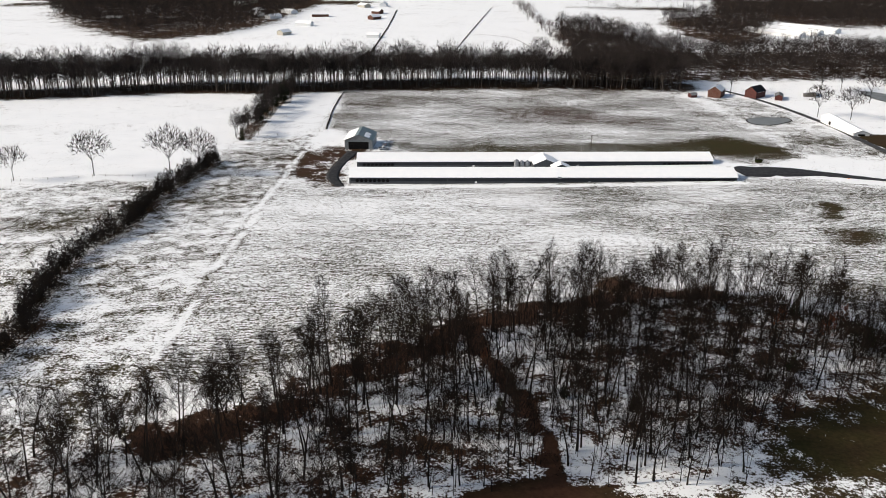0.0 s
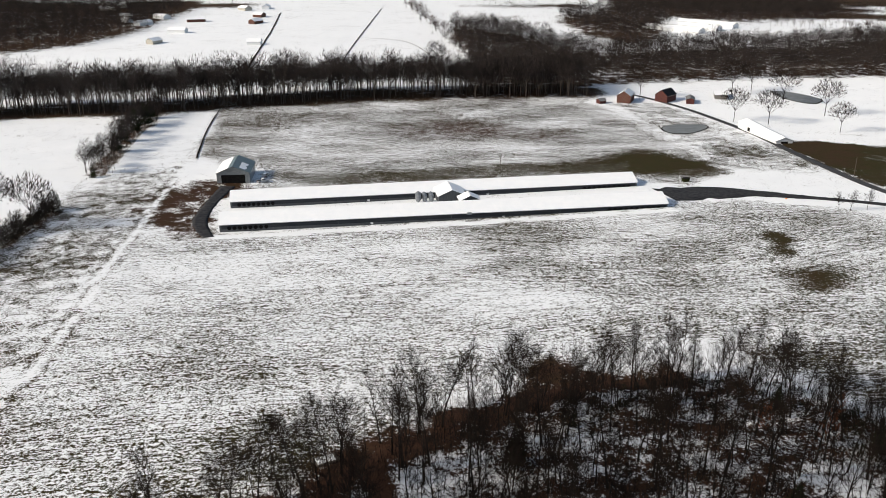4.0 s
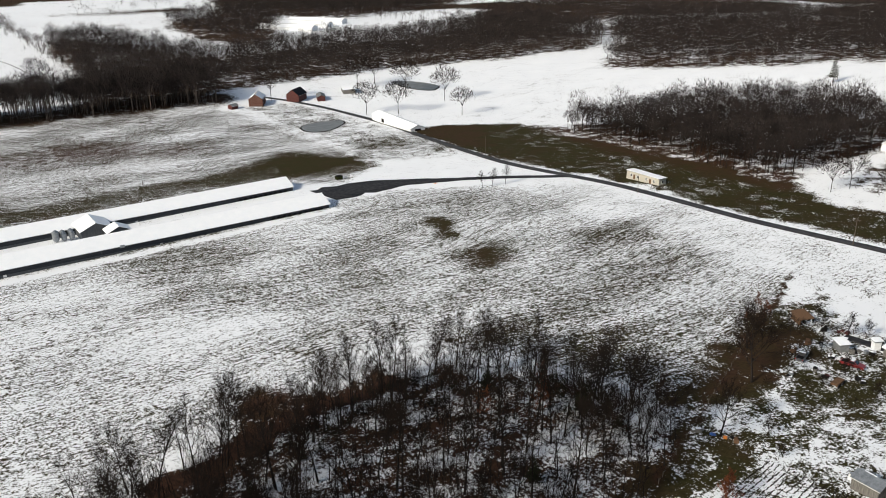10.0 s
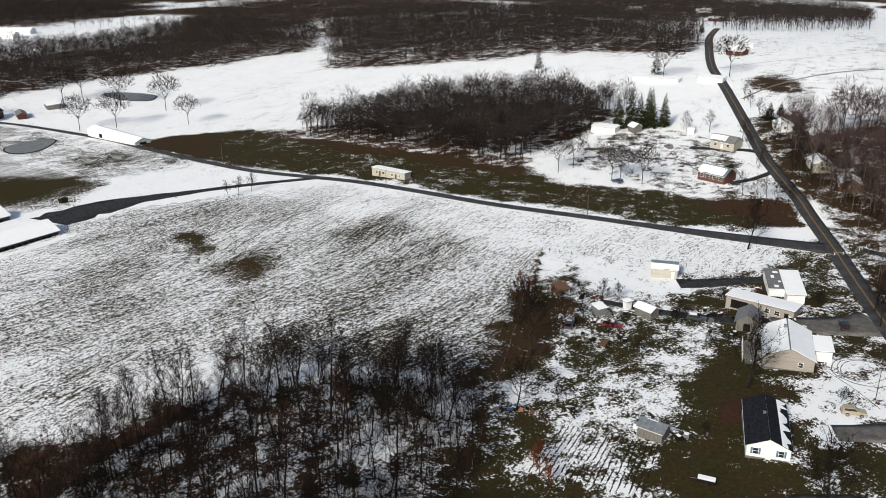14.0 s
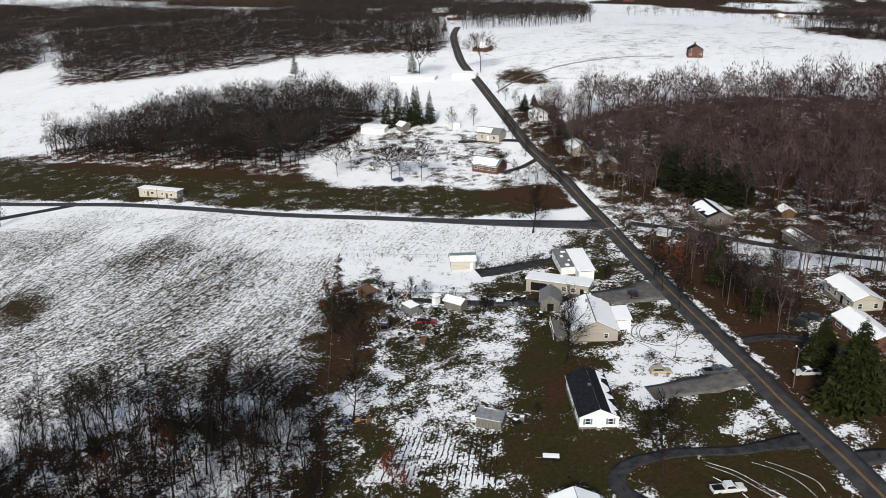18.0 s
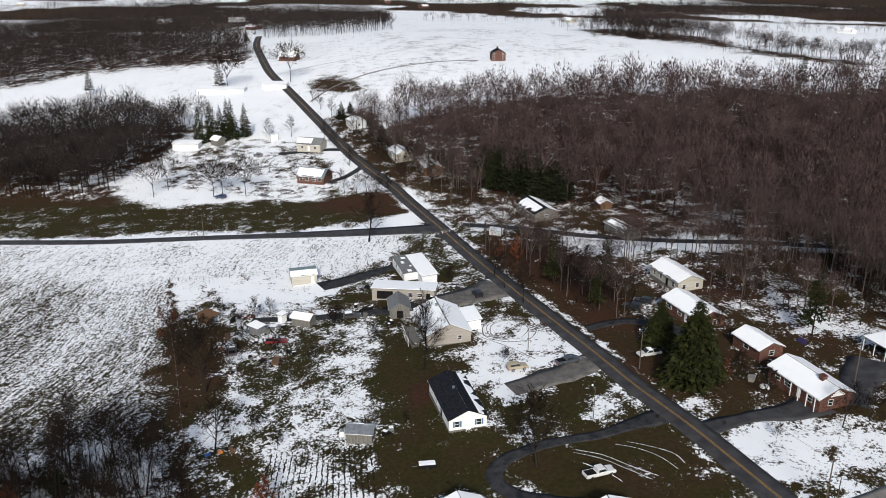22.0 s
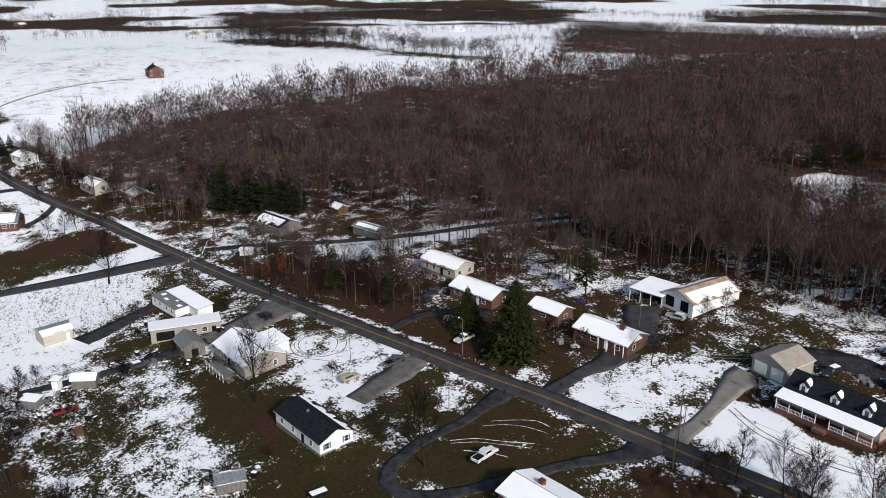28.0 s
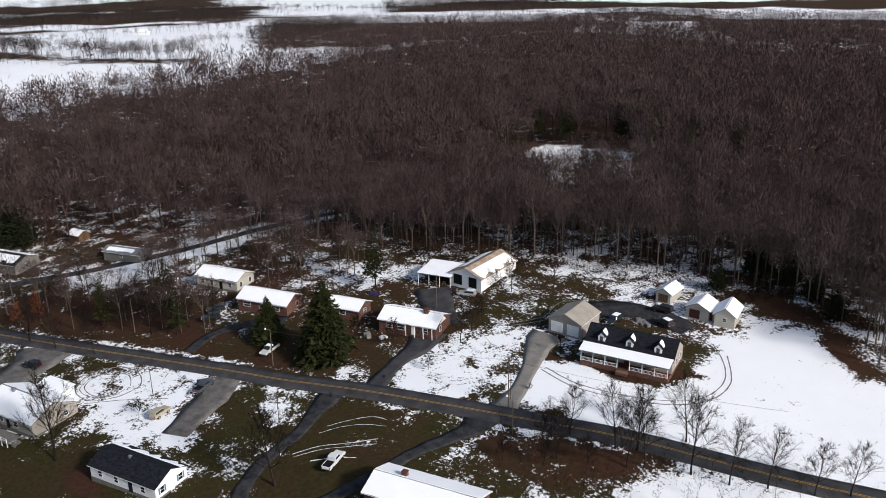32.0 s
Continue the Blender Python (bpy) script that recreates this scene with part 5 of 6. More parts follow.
house("brick_annex", 163, 55.6, 26, 9, 6, 2.5, 1.3, BRICK, GREY_SHINGLE, "low brick annex with a snowy roof", "house", snow=(FULL, FULL), dz=.2, windows=[('b', 0, .9, 1.6, 1.2), ('l', 0, .9, 1.2, 1.1)])
house("white_house", 205, 67.6, 25.6, 13.5, 7.5, 2.9, 1.5, CREAM, GREY_SHINGLE, "pale cream house with snow on its roof at the wood's edge", "house", snow=((0, 1, 0, 1, .3), (0, 1, 0, 1, .6)), dz=.2, base=GREY_WOOD,
      windows=[('b', -4.5, 1, 1, 1.2), ('b', -1.5, 1, 1, 1.2), ('b', 4.5, 1, 1, 1.2), ('l', -2, 1, 1, 1.2), ('l', 2, 1, 1, 1.2)], doors=[('b', 1.5, 1, 2.05, DARK)])
house("grey_house", 271, 106, 27, 15, 9, 2.7, 1.8, GREY_WOOD, SHINGLE, "dark grey house with snow sliding off its roof", "house", snow=((.1, 1, 0, 1, 1.5), (.15, 1, .1, .9, 2.0)), dz=.2, windows=[('b', -4, 1, 1.2, 1.1), ('b', 2, 1, 1.2, 1.1), ('l', 0, 1, 1.2, 1.1)])
house("wood_cabin", 248, 78.5, 30, 13, 5, 2.5, 1.0, GREY_WOOD, GREY_SHINGLE, "long grey cabin in the woods with a snowy roof", "cabin", dz=.1, snow=((.1, .8, .1, .8, 1), (.2, .9, .2, .9, 1)), windows=[('b', 0, 1, 1, 1)])
house("small_hut", 277, 83, 20, 5, 4, 2.2, 1, BROWN_WOOD, SHINGLE, "small hut with a snowy roof in the woods", "hut", snow=(FULL, FULL))
flat_roofed("goat_shelter", 251.3, 118.8, 70, 4, 2, 1.8, WHITE_SIDING, "small white shelter beside the road", .2, category="shelter")

# Open barn with its carport.
# Its bays are dark panels too, with the interior's shade as their colour.
bn = house("open_barn", 153.2, 19.6, -76.6, 16.5, 9.6, 2.9, 2.0, WHITE_SIDING, RUST_ROOF, "white open-fronted barn with rust and snow on its roof", "barn", dz=.1,
           snow=((.25, 1, .05, .95, 1.6), (.45, 1, .2, .95, 1.8)), doors=[('l', -2.4, 2.6, 2.7, DARK, .05, "open_bay", "dark open bay"), ('l', 2.2, 2.4, 2.7, DARK, .05, "open_bay", "dark open bay")])
cp = thing("carport", 160.8, 27.6, 26, "open carport with a flat snow-covered roof", "carport")
part("roof", prism([(-5, 3.0), (5, 2.7), (5, 2.85), (-5, 3.15)], -4.8, 4.8), GALV, cp)
part("snow_cover", prism([(-4.9, 3.155), (4.9, 2.86), (4.8, 2.97), (-4.8, 3.27)], -4.7, 4.7), SNOW, cp, "snow on the carport roof")
for i in range(4):
    for s in (-4.7, 4.7):
        part("post", boxed((-4.6 + i * 3.0, s - .08, -.5), (-4.44 + i * 3.0, s + .08, 2.85), .01), TRIM, cp)
part("back_wall", boxed((-4.8, -4.95, -.5), (4.8, -4.8, 2.9), .01), GREY_WOOD, cp)
# Garage and porch house.
house("garage", 117.2, 25, -76.5, 8.8, 8.2, 3.1, 1.7, TAN_SIDING, TAN_ROOF, "tan metal garage with two white doors and a bare roof", "garage", over=.2, dz=.15,
      doors=[('l', -2, 2.9, 2.5, TRIM, .05, "garage_door", "white panelled garage door"), ('l', 2, 2.9, 2.5, TRIM, .05, "garage_door", "white panelled garage door")], windows=[('f', 0, 1.2, .9, 1)])
cape = house("porch_house", 99.3, 26.6, 20.6, 18.6, 8.6, 3.0, 3.1, TAN_SIDING, SHINGLE, "cape house with a dark roof, three dormers and a white porch", "house", base=BRICK, over=.3, dz=.25,
             snow=((.7, 1, .05, .95, .8), None), windows=[('b', -6.5, 1, 1.1, 1.5), ('b', -3, 1, 1.1, 1.5), ('b', 3, 1, 1.1, 1.5), ('b', 6.5, 1, 1.1, 1.5), ('l', -1, 1, 1, 1.4), ('l', 2, 1, 1, 1.4)], doors=[('b', 0, 1.1, 2.1, RED_PAINT)])
part("porch_floor", boxed((-9.3, 4.3, -.6), (9.3, 7.0, .4), .03), BRICK, cape, "brick porch base")
part("porch_roof", prism([(4.2, 3.35), (7.3, 2.75), (7.3, 2.9), (4.2, 3.5)], -9.6, 9.6), GREY_SHINGLE, cape)
part("porch_snow", prism([(4.2, 3.51), (7.25, 2.91), (7.15, 3.04), (4.2, 3.64)], -9.5, 9.5), SNOW, cape, "thick snow on the porch roof")
for i in range(8):
    part("porch_post", boxed((-9.2 + i * 2.6, 6.8, .4), (-9.05 + i * 2.6, 6.95, 2.8), .01), TRIM, cape)
for a, c in ((-9.1, -1.3), (1.3, 9.1)):
    for z in (.55, 1.25):
        part("porch_rail", boxed((a, 6.85, z), (c, 6.91, z + .07), .005), TRIM, cape)
    for i in range(30):
        xx = a + (c - a) * (i + .5) / 30
        part("baluster", boxed((xx - .02, 6.86, .6), (xx + .02, 6.9, 1.26), 0), TRIM, cape)
part("porch_steps", boxed((-1.2, 7.0, -.5), (1.2, 8.2, .15), .03), BRICK, cape)
for s in (-6, 0, 6):
    d = part("dormer", prism([(-.75, 3.2), (.75, 3.2), (.75, 5.0), (0, 5.75), (-.75, 5.0)], 1.0, 3.3, 'y'), WHITE_SIDING, cape, "small white gabled dormer", at=pose(s, 0, 0))
    for k in (-1, 1):
        part("dormer_roof", prism([(0, 5.78), (k * .95, 4.83), (k * .95, 4.95), (0, 5.9)], .9, 3.5, 'y'), SHINGLE, d)
    part("dormer_pane", boxed((-.35, 3.3, 3.9), (.35, 3.33, 4.95), 0), PANE, d)
    part("dormer_snow", prism([(0, 5.91), (-.93, 4.97), (-.9, 5.1), (0, 6.0)], .95, 2.6, 'y'), SNOW, d)
house("tool_shed", 110.6, -1.4, -80, 6, 3.7, 2.4, 1.1, CREAM, GREY_SHINGLE, "small shed with a brown roll door and snowy roof", "shed", snow=(FULL, FULL), dz=.1, doors=[('l', 0, 2.4, 2, BROWN_WOOD, .05, "roll_door")])
house("workshop", 100.4, .2, -76, 6, 5.2, 2.5, 1.3, CREAM, GREY_SHINGLE, "cream workshop with a red door and snow on its roof", "shed", snow=(FULL, FULL), dz=.15, doors=[('l', -.6, 2.4, 2.1, RED_PAINT, .05, "garage_door", "red garage door")])
house("workshop", 94.6, -1.4, -70, 7, 4.4, 2.6, 1.6, CREAM, GREY_SHINGLE, "narrow cream workshop wing under thick snow", "shed", snow=(FULL, FULL), dz=.15, windows=[('l', 0, 1, .8, .9)])
flat_roofed("workshop_link", 97.6, 0, 16, 2.4, 2.8, 2.6, CREAM, "low link between the two workshops", .3, category="shed", doors=[('b', 0, .9, 2, RED_PAINT)])
# Houses at the near edge of the loop drive.
house("brick_house", 93.8, 87.6, 23.7, 19, 8.4, 2.8, 1.5, BRICK, GREY_SHINGLE, "long brick house with a white roof and red chimney", "house", snow=((0, 1, 0, 1, .15), (.02, 1, 0, 1, .15)), dz=.2, chimney=(4.4, -.8, .9, .7, BRICK),
      windows=[('b', -5, 1, 1.2, 1.1), ('b', 5, 1, 1.2, 1.1), ('l', 0, 1, 1.2, 1.1)])
house("white_house", 96.5, 112.5, 24, 14, 7.5, 2.7, 1.6, WHITE_SIDING, GREY_SHINGLE, "white house with snow on both roof slopes", "house", snow=(FULL, FULL), dz=.2, windows=[('r', 0, 1, 1.2, 1.1)])

# Hamlet beyond the junction.
for x, y, rz, L, wall, label in ((341, 166, 28, 12, CREAM, "cream roadside house with a snowy roof among trees"), (379, 178, 30, 11, GREY_WOOD, "grey roadside house under snow among trees"), (389, 196, 30, 9, WHITE_SIDING, "small white house beside the road"),
                                 (322, 150, 20, 9, BROWN_WOOD, "low brown outbuilding among bare trees")):
    house("roadside_house", x, y, rz, L, 7.5, 2.8, 1.7, wall, GREY_SHINGLE, label, "house", snow=((0, 1, 0, 1, .5), (.1, 1, 0, 1, .8)), dz=.2, windows=[('b', -2.5, 1, 1.1, 1.2), ('b', 2.5, 1, 1.1, 1.2), ('l', 0, 1, 1.1, 1.2)], doors=[('b', 0, 1, 2, TRIM)])
# Far houses.
house("farmhouse", 310, 195.6, 80, 11.5, 8.5, 2.8, 2.4, BRICK, STEEL_ROOF, "small house with a white-posted sun porch and snowy roof", "house", snow=((0, 1, 0, 1, .6), (.1, 1, .1, 1, .8)), dz=.2, base=BRICK,
      windows=[('b', -4, .9, 1.5, 1.4, None), ('b', -1.5, .9, 1.5, 1.4), ('b', 1.5, .9, 1.5, 1.4), ('b', 4, .9, 1.5, 1.4)])
house("farmhouse", 353, 208.5, 84, 11, 8, 3, 2.2, CREAM, GREY_SHINGLE, "cream cottage with partly snowy roof", "house", snow=((.2, .9, 0, .7, 1), (.1, .9, .4, 1, 1)), dz=.2, windows=[('b', -3, 1, 1.1, 1.2), ('b', 3, 1, 1.1, 1.2)], doors=[('b', 0, 1, 2, TRIM)])
flat_roofed("white_trailer", 371, 234, 40, 11, 3.5, 3, WHITE_SIDING, "white trailer with snowy roof among trees", .2, category="trailer", windows=[('b', 0, 1, 1, 1)])
flat_roofed("white_barn", 357, 269, 95, 12, 6, 3, WHITE_SIDING, "low white outbuilding by the tall spruces", .4, category="barn")
house("small_hut", 362, 256, 60, 5, 4.5, 2.6, 1.4, GREY_WOOD, GREY_SHINGLE, "little grey barn with snowy roof", "hut", snow=(FULL, FULL))
flat_roofed("long_greenhouse", 463, 292, 97, 27, 8, 3, WHITE_SIDING, "long white-roofed greenhouse beyond the woodlot", .3, category="greenhouse")
flat_roofed("long_greenhouse", 470, 262, 97, 14, 8, 3, WHITE_SIDING, "white-roofed farm building beyond the woodlot", .3, category="greenhouse")
hh = house("hill_house", 545, 137.5, 10, 10, 9, 4.2, 2.6, BRICK, SHINGLE, "two-storey brick house on the snowy hill", "house", dz=.2, windows=[('l', -3, 1, 1.1, 1.4), ('l', 3, 1, 1.1, 1.4), ('l', -3, 3.8, 1.1, 1.4), ('l', 3, 3.8, 1.1, 1.4), ('b', 0, 3.8, 1.1, 1.4)], chimney=(3, 0, 1, 1, BRICK))
house("farmhouse", 552, 278, 80, 12, 7, 2.8, 1.8, BRICK, GREY_SHINGLE, "red brick ranch beside the road on the hill", "house", snow=(FULL, FULL), windows=[('b', 0, 1, 1.4, 1.2)])
flat_roofed("white_barn", 585, 285, 80, 16, 7, 3, WHITE_SIDING, "pale sheds beside the hill road", .4, category="barn")
mh = flat_roofed("mobile_home", 248.6, 311, 273.5, 17.2, 4.3, 3.1, CREAM, "cream mobile home with a snowy roof beside the lane", .2, category="mobile home",
                 windows=[('f', -6, 1.1, .9, .9), ('f', -2.5, 1.1, 1.4, .9), ('f', 2, 1.1, .9, .9), ('f', 6, 1.1, .9, .9), ('r', 0, 1.1, 1, .9)], doors=[('f', 4, .9, 2, BROWN_WOOD), ('f', -4.4, .9, 2, BROWN_WOOD)])
house("livestock_shed", 236, 494, 88.5, 47, 9, 2.6, 1.6, WHITE_SIDING, GALV, "long low white livestock shed with a snowy roof", "shed", snow=(FULL, FULL), doors=[('b', -10, 3, 2.2, DARK), ('l', 0, 4, 2.2, DARK)])
house("farmhouse", 195, 608, 60, 13, 9, 4.5, 3, BRICK, GREY_SHINGLE, "red farmhouse with snow on its roof by the creek", "house", snow=((0, 1, 0, 1, 1), (.2, .9, 0, .8, 1)), dz=.2, windows=[('b', -3, 1, 1.2, 1.4), ('b', 3, 1, 1.2, 1.4)])
house("red_barn", 222, 606, 40, 12, 9, 4.5, 3.4, RED_PAINT, SHINGLE, "dark red barn at the end of the lane", "barn", doors=[('b', 0, 3, 3, DARK)])
house("red_barn", 236, 598, 70, 12, 5, 2.8, 1.2, RED_PAINT, GREY_SHINGLE, "low red shed beside the barn", "barn")
house("small_hut", 177, 604, 20, 5, 4, 2.2, 1, RED_PAINT, GREY_SHINGLE, "small red hut beside the field", "hut")
flat_roofed("white_barn", 262, 609, 70, 14, 8, 3.2, GREY_WOOD, "open farm shed with snowy roof under a tree", .6, category="barn")
for i in range(3):
    house("far_poultry_house", 350 + 26 * i, 925 + 18 * i, -52, 66, 13, 3, 2.2, WHITE_SIDING, GALV, "distant long poultry house with a snow roof", "poultry house", snow=(FULL, FULL), group="far poultry houses")


# ---- vehicles ----
def pickup(name, x, y, rz, colour, label, length=5.7, snow=False, suv=False, cap=False):
    ob = thing(name, x, y, rz, label, "suv" if suv else "pickup truck", dz=.1)
    body = paint(name + "_paint", colour)
    h, L = .38, length
    side = [(-L / 2, .5), (-L / 2, 1.12), (L / 2 - 1.5, 1.14), (L / 2 - .25, 1.05), (L / 2, .85), (L / 2, .5)]
    bm = prism(side, -.95, .95, 'y')
    bmesh.ops.bevel(bm, geom=list(bm.edges), offset=.05, segments=1, affect='EDGES')
    part("body", bm, body, ob)
    a, b = (-L / 2 + .15 if suv else -.75), L / 2 - 1.45
    cab = prism([(a, 1.1), (a + .12, 1.78), (b - .75, 1.8), (b, 1.12)], -.82, .82, 'y')
    bmesh.ops.bevel(cab, geom=list(cab.edges), offset=.06, segments=1, affect='EDGES')
    part("cab", cab, body, ob)
    part("windscreen", prism([(b - .72, 1.72), (b - .02, 1.16), (b + .01, 1.18), (b - .69, 1.75)], -.72, .72, 'y'), PANE, ob)
    for s in (-1, 1):
        part("side_window", prism([(a + .2, 1.2), (a + .25, 1.66), (b - .8, 1.68), (b - .3, 1.2)], s * .83 - .01, s * .83 + .01, 'y'), PANE, ob)
        part("headlight", boxed((L / 2 - .06, s * .7 - .2, .75), (L / 2 + .02, s * .7 + .2, .95), .01), LAMP_CLEAR, ob)
        part("tail_light", boxed((-L / 2 - .02, s * .82 - .1, .7), (-L / 2 + .04, s * .82 + .1, 1.05), .01), LAMP_RED, ob)
        for q in (-L / 2 + 1.05, L / 2 - .95):
            w = part("wheel", rod(bmesh.new(), (q, s * .72, h), (q, s * .98, h), h, n=14), TYRE, ob)
            part("rim", rod(bmesh.new(), (q, s * .97, h), (q, s * 1.0, h), h * .6, n=10), CHROME, w)
    for q, n in ((L / 2, "front_bumper"), (-L / 2 - .12, "rear_bumper")):
        part(n, boxed((q, -.9, .45), (q + .12, .9, .66), .03), CHROME, ob)
    # An uncovered bed is a dark slab on the solid body, coloured as its shade.
    if not suv:
        part("bed", boxed((-L / 2 + .12, -.78, 1.06), (-.85, .78, 1.13 if not cap else 1.65), .02), body if cap else DARK, ob, "dark slab painted as the shaded hollow of the load bed" if not cap else "covered load bed")
    if snow:
        part("snow_cover", boxed((a + .2, -.7, 1.79), (b - .85, .7, 1.86), .03), SNOW, ob)
    return ob


pickup("pickup", 115, 92, -62, (.75, .76, .76), "white crew-cab pickup parked on the wet lawn", 5.8)
pickup("pickup", 157.6, 96.8, -62, (.06, .07, .085), "dark blue-grey pickup parked on the gravel pad", 5.6)
pickup("suv", 154.8, 107.8, -66, (.42, .36, .26), "tan off-road vehicle on the gravel pad", 4.6, suv=True)
pickup("car", 198.3, 120.3, 24, (.01, .01, .012), "black car parked in the gravel yard", 4.6, suv=True)
pickup("pickup", 168, 166.8, -75, (.22, .02, .02), "old dark red pickup standing in the snow", 5.2, snow=True)
pickup("pickup", 160.8, 79, 115, (.6, .6, .58), "old white pickup parked beneath the spruce", 5.4, snow=True)
pickup("suv", 112, 17.2, 100, (.015, .017, .02), "dark car behind the garage with snow on its roof", 4.6, suv=True, snow=True)
pickup("suv", 107.6, 5.2, 15, (.02, .022, .026), "dark car parked before the small shed", 4.8, suv=True)
pickup("suv", 103.4, 10.2, -10, (.03, .033, .04), "dark car half covered with snow", 4.6, suv=True, snow=True)
pickup("car", 147.6, 30.4, 30, (.5, .5, .49), "pale car in front of the open barn", 4.5, suv=True, snow=True)
pickup("suv", 191, 77.5, 70, (.02, .02, .022), "dark vehicle beside the ranch house", 4.6, suv=True)
pickup("suv", 187.5, 80.5, 70, (.015, .015, .018), "dark vehicle under the bare trees", 4.6, suv=True)
pickup("car", 314, 205, 80, (.5, .51, .52), "silver car beside the porch cottage", 4.5, suv=True)
pickup("car", 287, 226.5, 80, (.03, .05, .12), "blue car below the snowy yard", 4.5, suv=True)
pickup("car", 342, 230, 60, (.2, .2, .2), "grey car near the white trailer", 4.5, suv=True)
pickup("pickup", 162.5, 176, 20, (.05, .05, .055), "dark old pickup wreck among yard clutter", 5.0, snow=True)
pickup("car", 183.6, 151.5, -70, (.05, .05, .05), "dark car by the wooden fence", 4.5, suv=True, snow=True)
pickup("car", -30.5, 443, 70, (.5, .5, .5), "pale car beside the machine shed", 4.5, suv=True, snow=True)
pickup("pickup", -31, 433, 20, (.5, .5, .52), "white pickup beside the machine shed", 5.4, snow=True)

# ---- poles, wires, fences ----
def pole(x, y, h, label, arm=False, lamp=False, r=.14, name="utility_pole"):
    ob = thing(name, x, y, 25, label, "pole")
    part("shaft", rod(bmesh.new(), (0, 0, -.5), (0, 0, h), r, r * .65, 8), POLE_WOOD, ob)
    if arm:
        part("crossarm", boxed((-.06, -1.1, h - .6), (.06, 1.1, h - .45), .01), POLE_WOOD, ob)
        for s in (-.9, 0, .9):
            part("insulator", rod(bmesh.new(), (0, s, h - .45), (0, s, h - .25), .05), TRIM, ob)
    if lamp:
        part("lamp_arm", rod(bmesh.new(), (0, 0, h - .4), (1.2, 0, h - .1), .04), GALV, ob)
        part("lamp_head", rod(bmesh.new(), (1.2, 0, h - .3), (1.2, 0, h - .02), .22, .12, 10), TRIM, ob)
    return ob


for x, y, h, kw in ((104.9, 57.9, 11, dict(arm=True)), (98.2, 63.4, 8, dict(lamp=True)), (134, 92.2, 7, dict(lamp=True, r=.09)), (154.8, 81.6, 9, dict(lamp=True)), (163.5, 105.7, 7, dict(r=.09)),
                    (196.7, 96.5, 9, {}), (148.1, 39.9, 9, {}), (244, 216, 9, dict(arm=True)), (78, 438, 8, {}), (256, 128, 9, {}), (106.6, 55.6, 6, dict(r=.1)), (233, 300, 8, {}), (231, 400, 8, {})):
    pole(x, y, h, "weathered wooden utility pole" if not kw.get("lamp") else "wooden pole with a small yard lamp", **kw)


def wire(a, b, ha, hb, sag=.8):
    ob = thing("overhead_wire", *a, 0, "thin black wire hung between two poles", "wire", "overhead wires")
    za, zb = gz(*a) + ha, gz(*b) + hb
    cu = bmesh.new()
    last = None
    for i in range(13):
        k = i / 12
        p = Vector((a[0] + (b[0] - a[0]) * k, a[1] + (b[1] - a[1]) * k, za + (zb - za) * k - sag * 4 * k * (1 - k)))
        if last is not None:
            rod(cu, last, p, .022, n=3)
        last = p
    bmesh.ops.transform(cu, matrix=ob.matrix_basis.inverted(), verts=cu.verts)
    part("strand", cu, WIRE, ob)


for a, b, h, k in (((104.9, 57.9), (154.8, 81.6), 10.4, 8.6), ((154.8, 81.6), (196.7, 96.5), 8.6, 8.6), ((104.9, 57.9), (60, 36), 10.4, 10), ((104.9, 57.9), (148.1, 39.9), 10, 8.6), ((196.7, 96.5), (256, 128), 8.6, 8.6)):
    wire(a, b, h, k)


def fence(name, line, gap, label, rails=2, h=1.2, mat=None, group=""):
    pts = glide(line, gap)
    ob = thing(name, *pts[0], 0, label, "fence")
    o = Vector(ob.matrix_basis.translation)
    z = heights(pts)
    post = boxed((-.06, -.06, -.4), (.06, .06, h), .01)
    me = bpy.data.meshes.new("post")
    post.to_mesh(me)
    post.free()
    me.materials.append(mat or POLE_WOOD)
    for (x, y), q in zip(pts, z):
        part("post", me, None, ob, at=Matrix.Translation(Vector((x, y, q)) - o))
    for r in range(rails):
        bm = bmesh.new()
        hh = h * (r + 1) / (rails + .25)
        if rails > 2:
            bm.free()
            for i in range(len(pts) - 1):
                a, b = Vector((*pts[i], z[i] + hh)), Vector((*pts[i + 1], z[i + 1] + hh))
                part("rail", rod(bmesh.new(), a - o, b - o, .05, n=4), mat or POLE_WOOD, ob)
            continue
        for i in range(len(pts) - 1):
            a, b = Vector((*pts[i], z[i] + hh)), Vector((*pts[i + 1], z[i + 1] + hh))
            rod(bm, a - o, b - o, .015, n=4)
        part("rail", bm, mat or POLE_WOOD, ob)
    return ob


fence("wire_fence", [(208, 212), (211.6, 195), (216.6, 179), (222.4, 163.5), (228, 150), (240, 143)], 3.2, "wire fence on thin posts along the snowy paddock")
fence("wooden_fence", [(182, 186), (187, 168.6), (192.7, 147)], 2.4, "dark three-rail wooden fence beside the track", 3, 1.3)
fence("wire_fence", [(208, 212), (184, 202), (157, 188), (114, 167), (98, 159)], 4, "old wire fence between field and yard")
fence("wire_fence", [(-186, 353), (-155, 363), (-123, 369), (-109, 400), (-108, 448), (-70, 474)], 5, "wire fence along the snowy pasture")
fence("white_fence", [(266, 130), (262, 131), (256, 133), (250, 140)], 2.0, "short pale fence at the road corner", 2, 1.0, TRIM)
fence("wire_fence", [(476, 247), (507, 216), (533, 182), (560, 160)], 6, "fence up the snowy hill")

# ---- yard things ----
hoop = thing("basketball_hoop", 112, 35.2, 70, "black basketball hoop beside the concrete drive", "basketball hoop")
part("stand", rod(bmesh.new(), (0, 0, -.2), (0, 0, 3.2), .07, n=8), DARK, hoop)
part("backboard", boxed((-.03 + .3, -.65, 2.8), (.03 + .3, .65, 3.7), .01), DARK, hoop)
